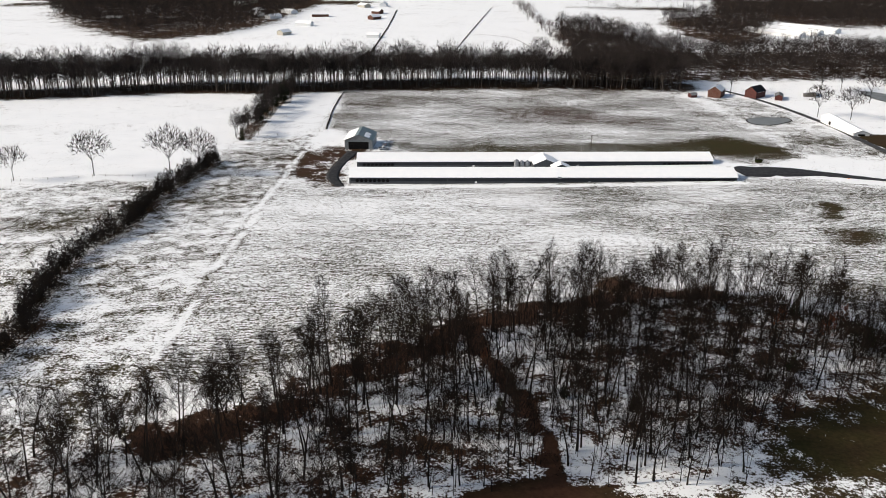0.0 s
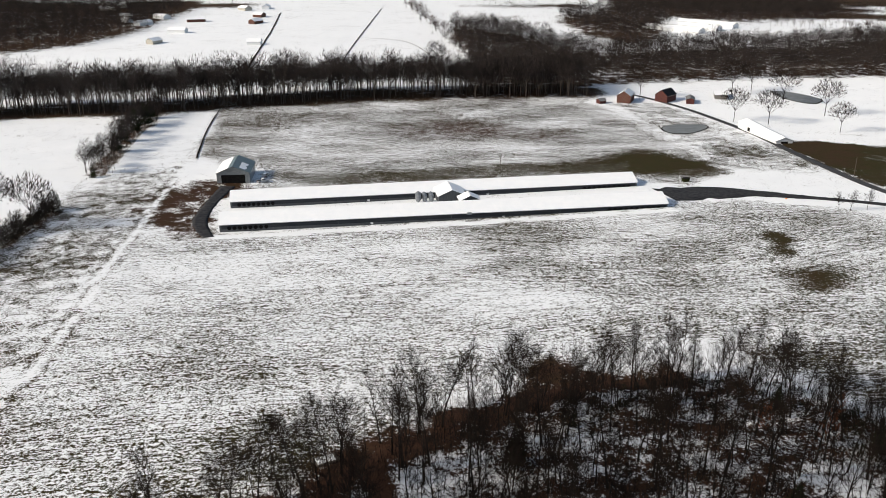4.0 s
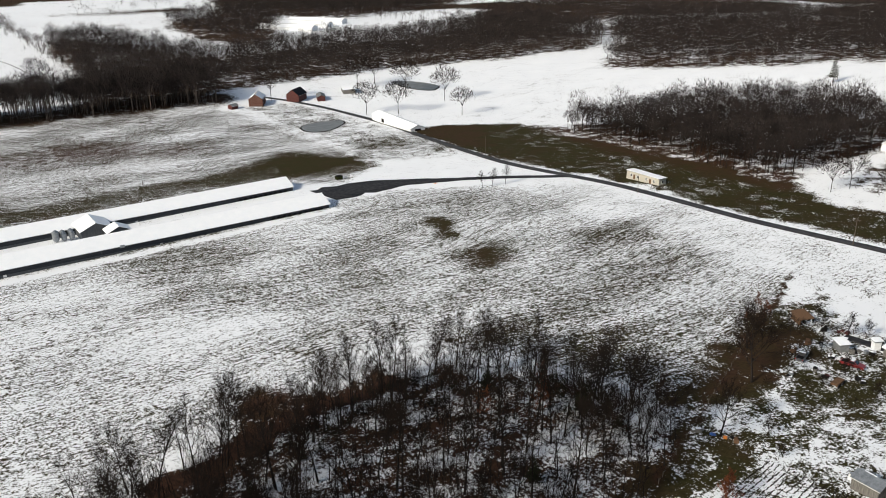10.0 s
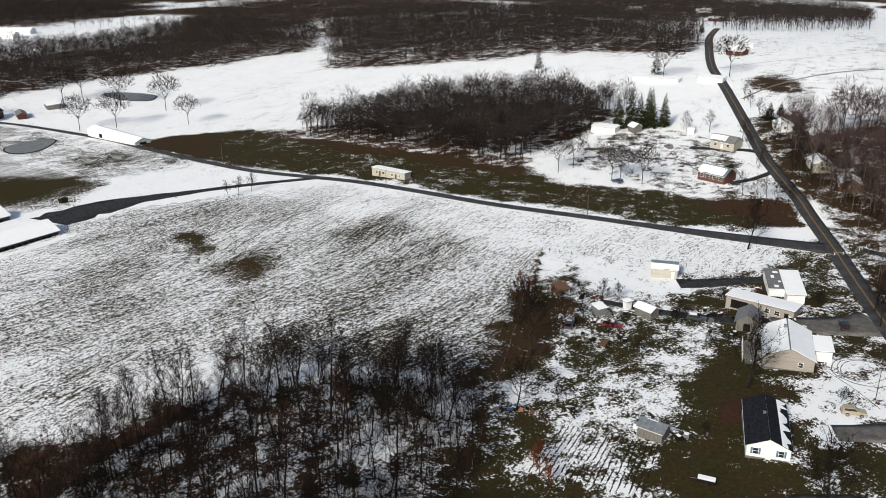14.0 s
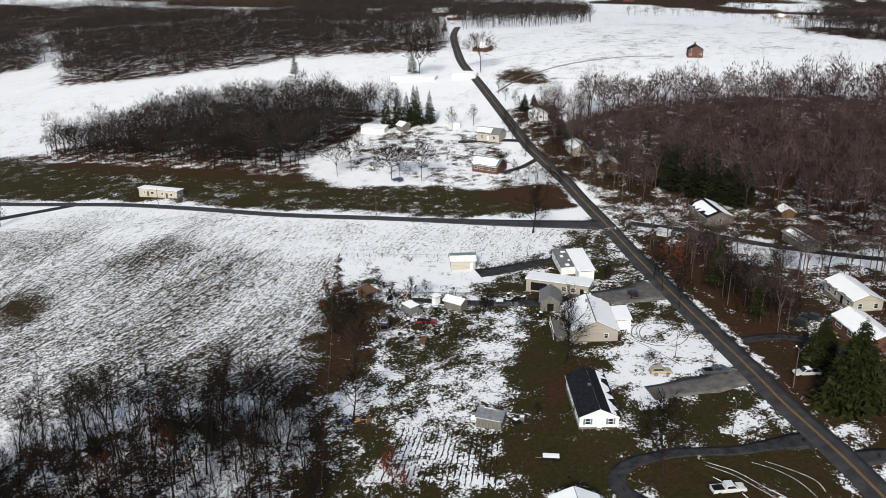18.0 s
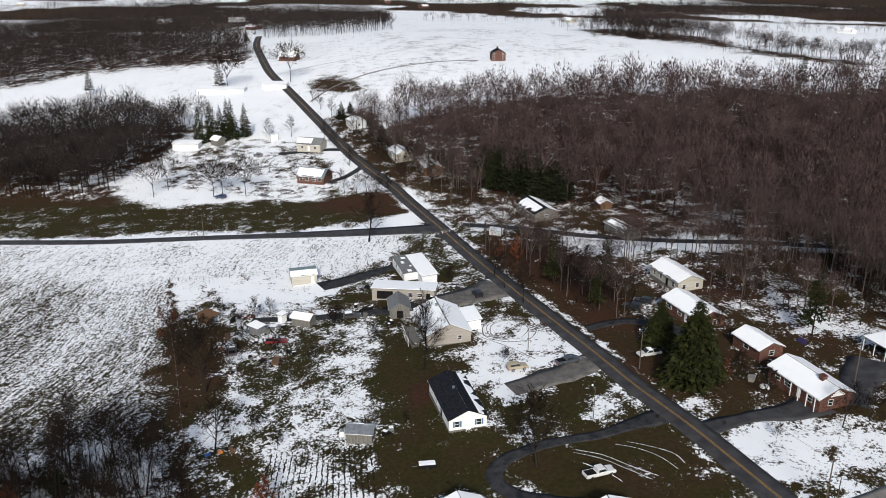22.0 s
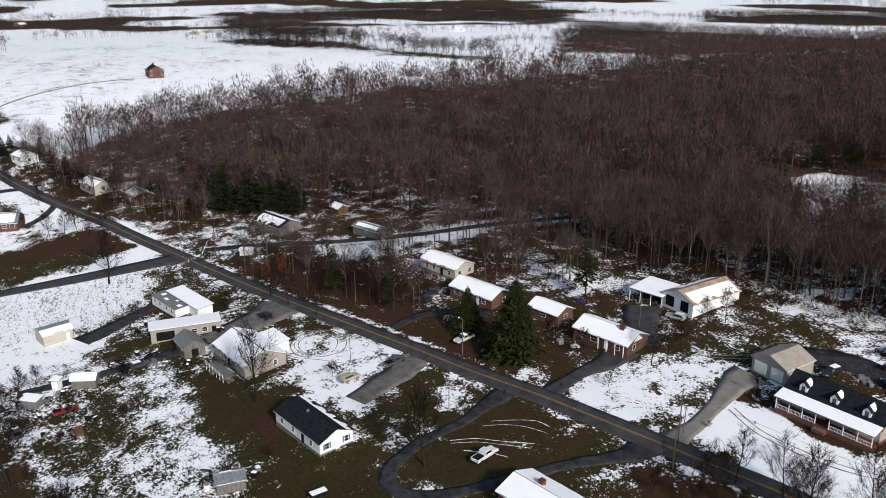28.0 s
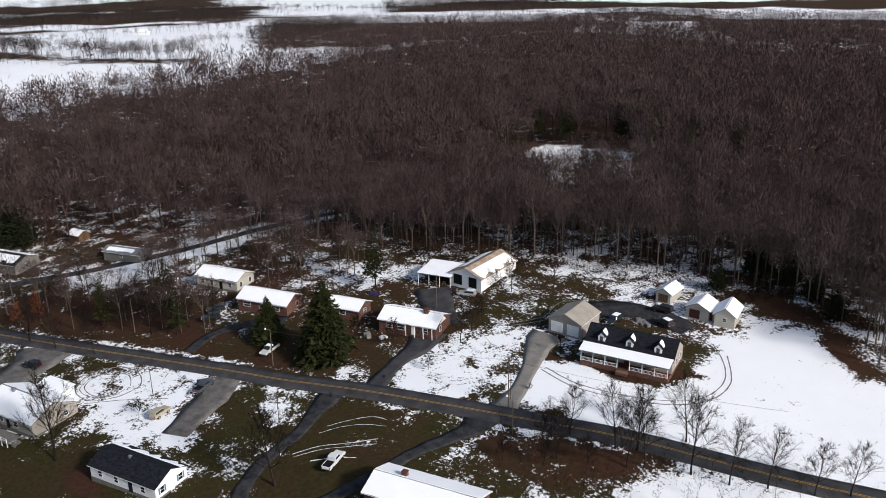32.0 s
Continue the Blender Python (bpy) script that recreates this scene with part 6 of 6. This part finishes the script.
part("rim", rod(bmesh.new(), (.6, 0, 3.0), (.6, 0, 3.04), .24, n=12), ORANGE, hoop)
cart = thing("garden_trailer", 116.8, 122.4, 105, "small flat trailer with snow lying in it", "trailer")
part("bed", boxed((-1.6, -.8, .35), (1.6, .8, .95), .03), DARK, cart)
part("snow_cover", boxed((-1.5, -.7, .95), (1.5, .7, 1.03), .03), SNOW, cart)
for s in (-.85, .85):
    part("wheel", rod(bmesh.new(), (0, s - .1, .3), (0, s + .1, .3), .32, n=12), TYRE, cart)
part("drawbar", rod(bmesh.new(), (1.6, 0, .5), (2.8, 0, .4), .04), GALV, cart)
drum = thing("water_tank", 127.1, 140.6, 0, "round white water tank beside the garden shed", "tank")
part("shell", rod(bmesh.new(), (0, 0, -.1), (0, 0, 1.1), .6, .58, 14), TRIM, drum)
part("lid", rod(bmesh.new(), (0, 0, 1.1), (0, 0, 1.25), .5, .3, 14), GALV, drum)
wagon = thing("old_wagon", 157.4, 163.6, 10, "rusty old wagon abandoned in the snowy yard", "wagon")
part("bed", boxed((-1.8, -.8, .6), (1.8, .8, 1.1), .04), BROWN_WOOD, wagon)
for s in (-1.2, 1.2):
    for w in (-.85, .85):
        part("wheel", rod(bmesh.new(), (s, w - .08, .4), (s, w + .08, .4), .42, n=12), TYRE, wagon)
bin_ = thing("rubbish_skip", 153.5, 402, 5, "dark green metal skip beside the poultry houses", "skip")
part("tub", prism([(-1.2, 0), (1.2, 0), (1.6, 1.6), (-1.6, 1.6)], -1, 1, 'y'), NEEDLES, bin_)
part("lid", boxed((-1.6, -1, 1.6), (1.6, 1, 1.7), .03), DARK, bin_)
for x, y, mat, label in ((120.1, 162.8, ORANGE, "orange plastic tub lying under a tree"), (119, 165, BLUE_TARP, "blue tarpaulin bundle under a tree"), (167, 45, PURPLE, "purple covered swing frame behind the house"), (200, 146, BRICK, "stack of bricks on a patio"),
                         (176, 176, GREY_WOOD, "heap of weathered boards in the yard"), (171, 180, BROWN_WOOD, "heap of brown timber in the yard"), (185.2, 148.4, GREY_WOOD, "stacked boards by the fence"), (188.8, 150, DARK, "dark oil drums by the shed"),
                         (181, 183, DARK, "dark scrap heap in the yard"), (108.5, 12.5, GREY_WOOD, "round bale-like log behind the house"), (106.4, 13.1, GREY_SHINGLE, "covered lawn tractor behind the house"), (150, 59.5, CREAM, "yellow garden toys by the porch"), (146, 57.6, TRIM, "white garden chairs by the porch"), (181, 366, ORANGE, "orange drain marker at the drive")):
    o = thing("yard_clutter", x, y, (x * 37) % 180, label, "clutter")
    rng_ = random.Random(int(x * 10))
    small = .45 if mat in (ORANGE, BLUE_TARP) else 1
    for k in range(4):
        a, b = rng_.uniform(-.9, .9) * small, rng_.uniform(-.6, .6) * small
        w, d, t = rng_.uniform(.3, .8) * small, rng_.uniform(.25, .6) * small, rng_.uniform(.3, .9) * small
        part("piece", boxed((a - w, b - d, -.1), (a + w, b + d, t), .05), mat, o)
def junk(x, y, rz, kind, label, capped):
    """A low heap of yard lumber, tins or crates, some with snow on top."""
    o = thing("yard_junk", x, y, rz, label, "clutter", "heaps along the track")
    r = random.Random(int(x * 31 + y * 7))
    for k in range(r.randint(3, 5)):
        a, b, w, d, t = r.uniform(-1.3, 1.3), r.uniform(-.8, .8), r.uniform(.2, .7), r.uniform(.2, .5), r.uniform(.3, 1.0)
        p = part("crate", boxed((-w, -d, -.1), (w, d, t), .04), r.choice(kind), o, at=pose(a, b, 0, 0, 0, r.uniform(0, 90)))
        if capped and k % 2 == 0:
            part("snow_cap", boxed((-w * .9, -d * .9, t), (w * .9, d * .9, t + .09), .03), SNOW, p, "cap of snow")


for n, (x, y) in enumerate(((187, 158), (186, 163), (183.5, 171), (178, 168.5), (176, 171), (179, 176), (183, 179.5), (173.5, 177.5), (168.5, 172.5), (165, 180), (160, 170), (190.5, 148), (192, 152), (189.5, 143.5),
                            (196, 131.5), (192.5, 128.5), (205.5, 146.5), (209, 150), (212.5, 146.5), (206, 152.5), (183.5, 145.5), (180, 141.5), (158.5, 168), (152.5, 171.5), (163, 161.5), (121, 161), (118, 167.5), (128.5, 131.8))):
    junk(x, y, n * 47 % 180, ((GREY_WOOD, DARK), (BROWN_WOOD, DARK), (DARK, RED_PAINT, GREY_WOOD), (GALV, DARK))[n % 4],
         ("weathered lumber heap beside the muddy track", "brown crates and boards in the yard", "dark scrap heap with a red tin", "old metal drums and tubs in the yard")[n % 4], n % 3 != 1)
# Cut logs at the edge of the grove.
logs = thing("log_pile", -1, 196, 20, "snow-dusted cut logs lying at the grove edge", "log pile")
for k in range(6):
    part("log", rod(bmesh.new(), (-2.4, -1.2 + k * .5, .25), (2.2 + .2 * (k % 3), -1.3 + k * .52, .3), .26, .2, 8), POLE_WOOD, logs)
part("snow_cover", boxed((-2.0, -1.1, .46), (1.6, 1.0, .58), .05), SNOW, logs, "snow lying along the logs")
# Ice-skinned farm pond.
ang = np.linspace(0, 2 * math.pi, 48, endpoint=False)


def pool(name, cx, cy, a, b, rz, label, mat, seed):
    r = np.random.RandomState(seed)
    k = 1 + .1 * np.sin(2 * ang + 1) + .07 * np.sin(3 * ang + r.uniform(0, 6))
    u, v = np.cos(ang) * a * k, np.sin(ang) * b * k
    c, s = math.cos(radians(rz)), math.sin(radians(rz))
    z = gz(cx, cy)
    ring = [(cx + p * c - q * s, cy + p * s + q * c) for p, q in zip(u, v)]
    for kind, grow, m, lift in (("bank", 1.07, BRUSH, .1), ("water", 1.0, mat, .22)):
        bm = bmesh.new()
        vs = [bm.verts.new((cx + (x - cx) * grow, cy + (y - cy) * grow, gz(x, y) + lift)) for x, y in ring]
        mid = bm.verts.new((cx, cy, z + lift))
        for i in range(len(vs)):
            bm.faces.new((vs[i], vs[(i + 1) % len(vs)], mid))
        me = bpy.data.meshes.new(name + "_" + kind)
        bm.to_mesh(me)
        bm.free()
        me.materials.append(m)
        tagged(new(("water_" if kind == "water" else "bank_") + name, me), label if kind == "water" else "dark wet bank of the pond", "water" if kind == "water" else "bank", kind="structure")


pool("pond", 202, 523, 14.5, 12, 30, "grey half-frozen farm pond", ICE, 1)
pool("far_pond", 310, 596, 9, 24, 10, "dark greenish pond beyond the trees", ICE, 2)

# Garden furrows.
gx = thing("garden_plot", 113, 141.5, 0, "snowy vegetable plot with dark furrows", "garden", kind="stuff")
bm = bmesh.new()
for i in range(20):
    k = (i + .5) / 20
    p0, p1 = Vector((106 - 4 * k, 129 + 21 * k)), Vector((124 - 4 * k, 134 + 19 * k))
    for j in range(24):
        side = Vector((random.uniform(-.07, .07), random.uniform(-.1, .1)))
        a, b = p0.lerp(p1, j / 24) + side, p0.lerp(p1, (j + random.uniform(.6, 1.2)) / 24) + side
        if random.random() < .84:
            rod(bm, Vector((*a, gz(*a))) - gx.matrix_basis.translation, Vector((*b, gz(*b))) - gx.matrix_basis.translation, random.uniform(.07, .2), random.uniform(.05, .17), 4)
part("furrow", bm, BRUSH, gx)
# Tyre tracks in the snow.
for n, (line, w) in enumerate((([(169, 111), (172, 116), (179, 117), (184, 112), (182, 106), (176, 104), (170, 106), (169, 111)], .32), ([(170.5, 111), (173, 114.6), (179, 115), (182, 111), (180, 107.6), (176, 106), (171.5, 107.5)], .28), ([(171, 109), (170.4, 112), (173.6, 115.4), (179, 116), (182.6, 112)], .2), ([(185, 113), (182, 118), (174, 118.4)], .25), ([(160, 104), (166, 110), (168.6, 113), (172, 117.4)], .25),
                               ([(110, 42), (100, 42), (88, 37), (81, 30), (81, 21), (87, 13), (94, 10)], .3), ([(110, 43.2), (100, 43.4), (87.5, 38.3), (79.8, 30.5), (79.6, 21), (86, 12)], .3),
                               ([(130, 34), (126, 26), (128, 18), (124, 12)], .35), ([(128.4, 34), (124.4, 26), (126, 18)], .35))):
    tagged(new("road_tyre_track", strip("road_tyre_track", line, w * .8, TRACK, .03, step=.8, skirt=False, ragged=.25)), "dark tyre track pressed into the snow", "track", kind="structure")

for line, w in (([(123.1, 95.8), (121.4, 90.9), (118.1, 86.3), (115.3, 81.9)], .45), ([(125.1, 88.6), (123.6, 84.4), (120.9, 80.8), (117.3, 78.3)], .3), ([(125.9, 86.3), (124.5, 82.5), (122.2, 78.5), (119.2, 76.9)], .35),
                ([(122.2, 96.2), (120.4, 91.4), (117.2, 87), (114.2, 83)], .35), ([(118.9, 94.6), (116.3, 90.8), (113.5, 88.1)], .5)):
    tagged(new("road_snowy_rut", strip("road_snowy_rut", line, w * .32, SNOW, .03, step=.4, skirt=False, ragged=.5)), "snow lying in an old wheel rut on the lawn", "track", kind="structure")

# ---- single trees and shrubs ----
yard_tree = grown("yard_tree", 101, 10, "spreading bare shade tree in a yard", low=.22, wide=.42, limbs=20, twigs=10, subs=9, thick=.018, twig_r=.02)
round_tree = grown("yard_tree", 102, 7, "small round-crowned bare tree in a yard", low=.18, wide=.45, limbs=20, twigs=10, subs=9, thick=.016, twig_r=.02)
lean_tree = grown("roadside_tree", 103, 11, "tall bare roadside tree with upswept limbs", low=.26, wide=.34, limbs=20, twigs=11, subs=9, thick=.014, twig_r=.014)
shrub = grown("shrub", 104, 2.4, "leafless twiggy shrub poking through snow", "shrub", low=.03, wide=.5, limbs=22, twigs=6, subs=4, thick=.01, twig_r=.03)
rust_tree = grown("rust_leaved_tree", 105, 8, "small tree still holding rust-brown leaves", low=.15, wide=.36, limbs=18, twigs=9, subs=7, thick=.014, twig_r=.07, twig=RUST_LEAF)
spruce = evergreen("spruce", 111, 18.5, "big dark green spruce beside the road", wide=.36, tiers=52, per=30, low=.02)
dark_spruce = evergreen("spruce", 119, 18, "tall narrow dark spruce beyond the meadow", wide=.2, tiers=34, per=18, low=.04)
ragged_pine = evergreen("pine", 118, 17, "tall pine with a small ragged crown above the bare trees", wide=.17, tiers=9, per=12, low=.68, droop=.15)
pine = evergreen("pine", 112, 13, "tall pine with a ragged crown", wide=.24, tiers=20, per=15, low=.2, droop=.1)
cedar = evergreen("cedar", 113, 8, "dense dark green cedar standing alone", CEDAR, wide=.29, tiers=26, per=20, low=.03, droop=.35)
far_tree = tagged(new("farm_tree"), "broad dark bare tree near the farm buildings", "tree")
_stem, _haze = tuft(190, 12, .42, 620, .09, .22, 12)
part("trunk", _stem.mesh("trunk", BARK), None, far_tree)
part("crown", _haze.mesh("crown", TWIG), None, far_tree, "dense haze of fine twigs")
first = set()


def put(ob, x, y, h, base):
    m = standing(ob, x, y, int(x * 7 + y * 13), 1.0)
    m = pose(x, y, gz(x, y) - .05, 0, 0, (x * 53 + y * 31) % 360) @ Matrix.Scale(h / base, 4)
    if ob.name in first:
        copy_thing(ob, m)
    else:
        first.add(ob.name)
        ob.matrix_basis = m


for x, y, h in ((117.3, 102.7, 14), (155.1, 128.5, 11), (143.6, 175, 12), (119.9, 163.8, 8), (157, 187, 8), (288, 254, 11), (297, 252, 9), (289, 230, 9), (290.4, 227, 8), (291, 218, 9), (245, 160, 11), (-155, 365, 12), (-123, 371, 13),
                (-110, 372, 12), (-186, 355, 9), (207, 614, 14), (272, 614, 14), (290, 622, 12), (290, 577, 14), (296, 537, 13), (278, 490, 10), (253, 523, 12), (238, 536, 12), (-32, 668, 15), (82, 737, 12), (484, 257, 14), (467, 290, 14)):
    put(far_tree if y > 430 or x > 280 or x < -100 else yard_tree, x, y, h, 8.5 if y > 430 or x > 280 or x < -100 else 10)
for x, y, h in ((141.4, 58.8, 6), (150, 61.9, 7), (165, 186, 4.5), (170, 176, 4), (127, 158, 5), (186, 174, 5), (122, 152, 4), (154, 165, 3.5), (180, 155.3, 6.5), (182.4, 177.3, 6.5), (177, 180.4, 6), (158, 154.8, 4.5), (163, 165.2, 5), (176.6, 154.5, 5.5), (170.9, 142.8, 4.5), (208.6, 129.6, 6), (158.5, 111, 4), (127.3, 59.7, 3.5), (186, 188, 5), (172, 186, 6),
                (174, 62, 6), (158, 66, 5), (309, 191, 7), (-118, 300, 6), (-112, 270, 7), (-114, 240, 7), (-108, 215, 8), (-106, 195, 8), (-113, 330, 6), (-110, 385, 8), (-108, 375, 7), (132, 128.8, 3), (94, 70, 5), (88, 66, 6), (83, 60, 6), (92, 62, 6)):
    put(round_tree, x, y, h, 7)
for x, y, h in ((131.1, 47.2, 9), (133.3, 41.9, 9), (133.5, 38.4, 9), (138, 28.3, 10), (141, 21.3, 10), (136, 11.2, 11), (79.1, 51.2, 16), (74.6, 43, 15), (90.5, 56.2, 13), (82.1, 53.6, 15), (75.3, 54, 16), (87.4, 63.1, 12), (68.7, 50, 17), (77.4, 56.2, 14), (62.8, 47.7, 14), (58, 44, 13), (52, 40, 12), (48, 36, 12), (92.2, 59.3, 9),
                (213.3, 116.7, 13), (203.7, 113.4, 12), (192.8, 107.8, 13), (224.9, 105.9, 13), (202.5, 97.2, 14), (184, 81.5, 13), (192.6, 94, 14), (197.2, 92.8, 14), (224.6, 72.3, 15), (188, 86, 13), (200, 96, 12), (206, 92, 13), (214, 98, 12), (222, 100, 13), (230, 104, 12), (216, 84, 14), (236, 96, 13), (192, 52, 14), (200, 48, 14), (184, 44, 13),
                (295, 180, 11), (294, 175, 11), (294, 171, 11), (292.4, 167, 10), (293.4, 163, 11), (192, 347, 8), (196, 345.6, 9), (203, 346, 9), (118, 178, 9), (114, 192, 13), (373, 224, 12), (366, 232, 12), (176, 30, 13), (170, 20, 13),
                (313, 161, 11), (322, 168, 12), (333, 174, 11), (347, 181, 12), (358, 188, 11), (370, 193, 12), (384, 203, 11), (330, 186, 10), (352, 198, 10), (366, 206, 11), (404, 212, 11), (398, 200, 10), (372, 184, 11), (349, 171, 12), (335, 160, 11), (420, 222, 10), (434, 230, 10), (300, 146, 13), (310, 150, 14), (318, 160, 13), (328, 158, 14), (306, 130, 14), (340, 172, 13), (352, 176, 13), (362, 182, 13), (272, 126, 10), (284, 134, 11)):
    put(lean_tree, x, y, h, 11)
for i, (x, y, h) in enumerate(((106.5, 50.2, 1.4), (103.7, 42.1, 1.2), (161.2, 109.4, 1.8), (164.8, 98.1, 1.8), (132, 68, 1.5), (146, 70, 2), (134, 80, 1.8), (139, 84, 1.5), (188, 60, 2), (112, 118, 1), (172, 171, 2), (166, 176, 2), (178, 184, 2.2), (150, 160, 1.4), (154, 157, 1.4), (160, 159, 1.5))):
    put(shrub, x, y, h, 2.4)
for x, y, h in ((102.4, 147.3, 6.5), (224.3, 111.1, 9), (226, 116, 7), (10, 176, 3.5), (96, 190, 9), (104, 200, 7), (86, 196, 8), (179.7, 201.7, 5), (169.1, 197.1, 3.5), (176.9, 196.9, 5), (104.5, 150, 5), (100.5, 144.5, 5), (150, 64.5, 5)):
    put(rust_tree, x, y, h, 8)
for x, y, h in ((149.2, 71.3, 19), (165.6, 76.3, 11.5), (364, 266, 19), (367, 261, 20), (366, 256, 18), (370, 252, 20), (374, 247, 17), (380, 258, 18), (-108, 448, 8), (676, 352, 12)):
    put(dark_spruce if x > 300 or x < 0 else spruce, x, y, h, 18.5)
for x, y, h in ((170.2, 42.2, 17.5), (205.6, 100.1, 11), (197.1, 87, 13), (186.9, 89.8, 9), (471, 378, 12), (467, 295, 13), (492, -37, 16), (222, -52, 13), (214, -50, 12), (206, -46, 14), (200, -104, 15), (208, -108, 14), (190, -100, 15), (182, -90, 13), (228, -96, 14), (176, -62, 12), (180, -50, 13), (186, -36, 11), (196, -32, 12), (190, -110, 14), (176, -104, 15), (168, -92, 13), (160, -80, 14), (166, -70, 12), (214, -112, 13), (236, -88, 12), (150, -96, 14), (158, -104, 13)):
    put(pine, x, y, h, 13)
put(ragged_pine, 78, 214, 18, 17)
for x, y, h in ((309, 132, 11), (304, 127, 12), (298, 121, 13), (292, 113, 12), (287, 106, 12), (283, 99, 11), (301, 115, 13), (295, 107, 12), (308, 123, 12), (290, 101, 12), (304, 119, 13), (297, 112, 13), (312, 127, 11), (286, 96, 10), (300, 124, 11), (86.4, -23.9, 7), (94.6, -26.5, 9), (104.9, -13, 6), (102.7, -27, 10), (78, -18, 7), (-109, 498, 9), (-110, 520, 9), (-108, 540, 10), (-106, 556, 10), (-107, 575, 9),
                (80, 172, 4), (104, 186, 5), (40, 152, 4), (94, 206, 4), (34, 190, 6), (318, 142, 9), (330, 148, 9), (352, 170, 6), (362, 178, 7), (394, 190, 6), (400, 206, 7), (344, 158, 8), (368, 172, 7), (410, 204, 5), (12, 152, 3), (26, 158, 3)):
    put(cedar, x, y, h, 8)


# ---- the far country ----
def band(name, line, gap, deep, kinds, seed, label, sizes=(.5, .9), mat=None):
    """A hedgerow or belt of trees along a line."""
    c = glide(line, gap)
    r = np.random.RandomState(seed)
    q = np.concatenate([c + r.normal(0, deep, c.shape) for _ in range(2)])
    return merged(name, kinds, q, seed, mat or WOODS, sizes, label, "trees")


HEDGES = [[(789, 82), (734, 30), (650, -18), (640, -60), (683, -135)], [(1176, 36), (900, -55), (886, -243), (764, -314)], [(1342, -152), (1290, -417), (1002, -540), (705, -595)],
          [(853, 100), (900, 10), (815, -50), (640, -85), (600, -120)], [(709, -4), (717, -92), (691, -149), (759, -274)], [(1098, -100), (1085, -192), (1187, -343)],
          [(-400, 700), (-340, 720), (-250, 760)], [(100, 1147), (107, 945), (113, 815)], [(330, 1000), (400, 985), (560, 905)], [(560, 640), (620, 560), (690, 480)], [(-60, 690), (0, 690), (90, 690), (113, 720)],
          [(960, 240), (1010, 90), (1100, -20)], [(560, 300), (590, 330), (640, 350)]]
for i, line in enumerate(HEDGES):
    band("far_hedge", line, 7, 4, TINY_KINDS, 200 + i, "brown hedgerow with bare trees between far fields", (.35, .75))
band("hedge_evergreens", [(100, 1147), (107, 945), (113, 815)], 14, 3, GREEN_KINDS, 230, "row of dark evergreens on a field edge", (.3, .55), CEDAR)
for i, poly in enumerate(FAR_WOODS):
    q = scatter(poly, 8.5, 240 + i)
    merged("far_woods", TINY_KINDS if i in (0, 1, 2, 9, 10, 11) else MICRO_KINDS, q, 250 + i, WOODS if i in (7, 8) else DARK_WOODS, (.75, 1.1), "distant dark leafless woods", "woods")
    if i in (7, 9, 10, 11, 12, 14):
        merged("far_cedars", GREEN_KINDS, q[::14], 280 + i, CEDAR, (.4, .75), "dark cedars among distant bare woods", "woods")
# Woods out to the skyline, with white fields let into them.
r = np.random.RandomState(77)
a, d = radians(1) * r.uniform(-42, 140, 16000), np.sqrt(r.uniform(1080 ** 2, 2300 ** 2, 16000))
q = np.stack([d * np.sin(a), 100 + d * np.cos(a)], -1)
q = q[skyline(q) > 0]
merged("skyline_woods", MICRO_KINDS, q, 78, DARK_WOODS, (.9, 1.45), "bare woodland out to the skyline", "woods")
r = random.Random(5)
for k in range(34):
    a, d = radians(r.choice((r.uniform(-18, -4), r.uniform(55, 72), r.uniform(60, 130)))), r.uniform(850, 1500)
    if k < 10:
        x, y = r.uniform(-400, -60), r.uniform(860, 1080)
    else:
        x, y = d * math.sin(a), 100 + d * math.cos(a)
    wall, roof, label = r.choice(((WHITE_SIDING, GREY_SHINGLE, "distant white house with a snowy roof"), (BRICK, GREY_SHINGLE, "distant red brick house with a snowy roof"), (CREAM, SHINGLE, "distant cream house with a snowy roof")))
    house("far_house", x, y, r.uniform(0, 180), r.uniform(11, 20), r.uniform(8, 10), 3, 2.2, wall, roof, label, "house", snow=(FULL, FULL), group="far houses", seed=k)
# Field margins and tracks.
for line, w, label in (([(-65, 640), (-64, 776), (-60, 940), (-59, 1106)], 1.6, "brown grass margin between two snowy fields"), ([(7, 720), (12, 790), (26, 893), (61, 1136)], 1.1, "brown track across a far snowy field"), ([(26, 893), (70, 860), (88, 740)], .8, "faint track across a far snowy field"),
                       ([(500, 275), (560, 225), (640, 160), (720, 90)], .35, "fence line over the snowy hill"), ([(-67, 480), (-70, 540), (-69, 600)], .8, "grass margin between fields")):
    tagged(new("road_field_margin", strip("road_field_margin", line, w, BRUSH, .3, step=6, skirt=False, ragged=.3)), label, "track", kind="structure")
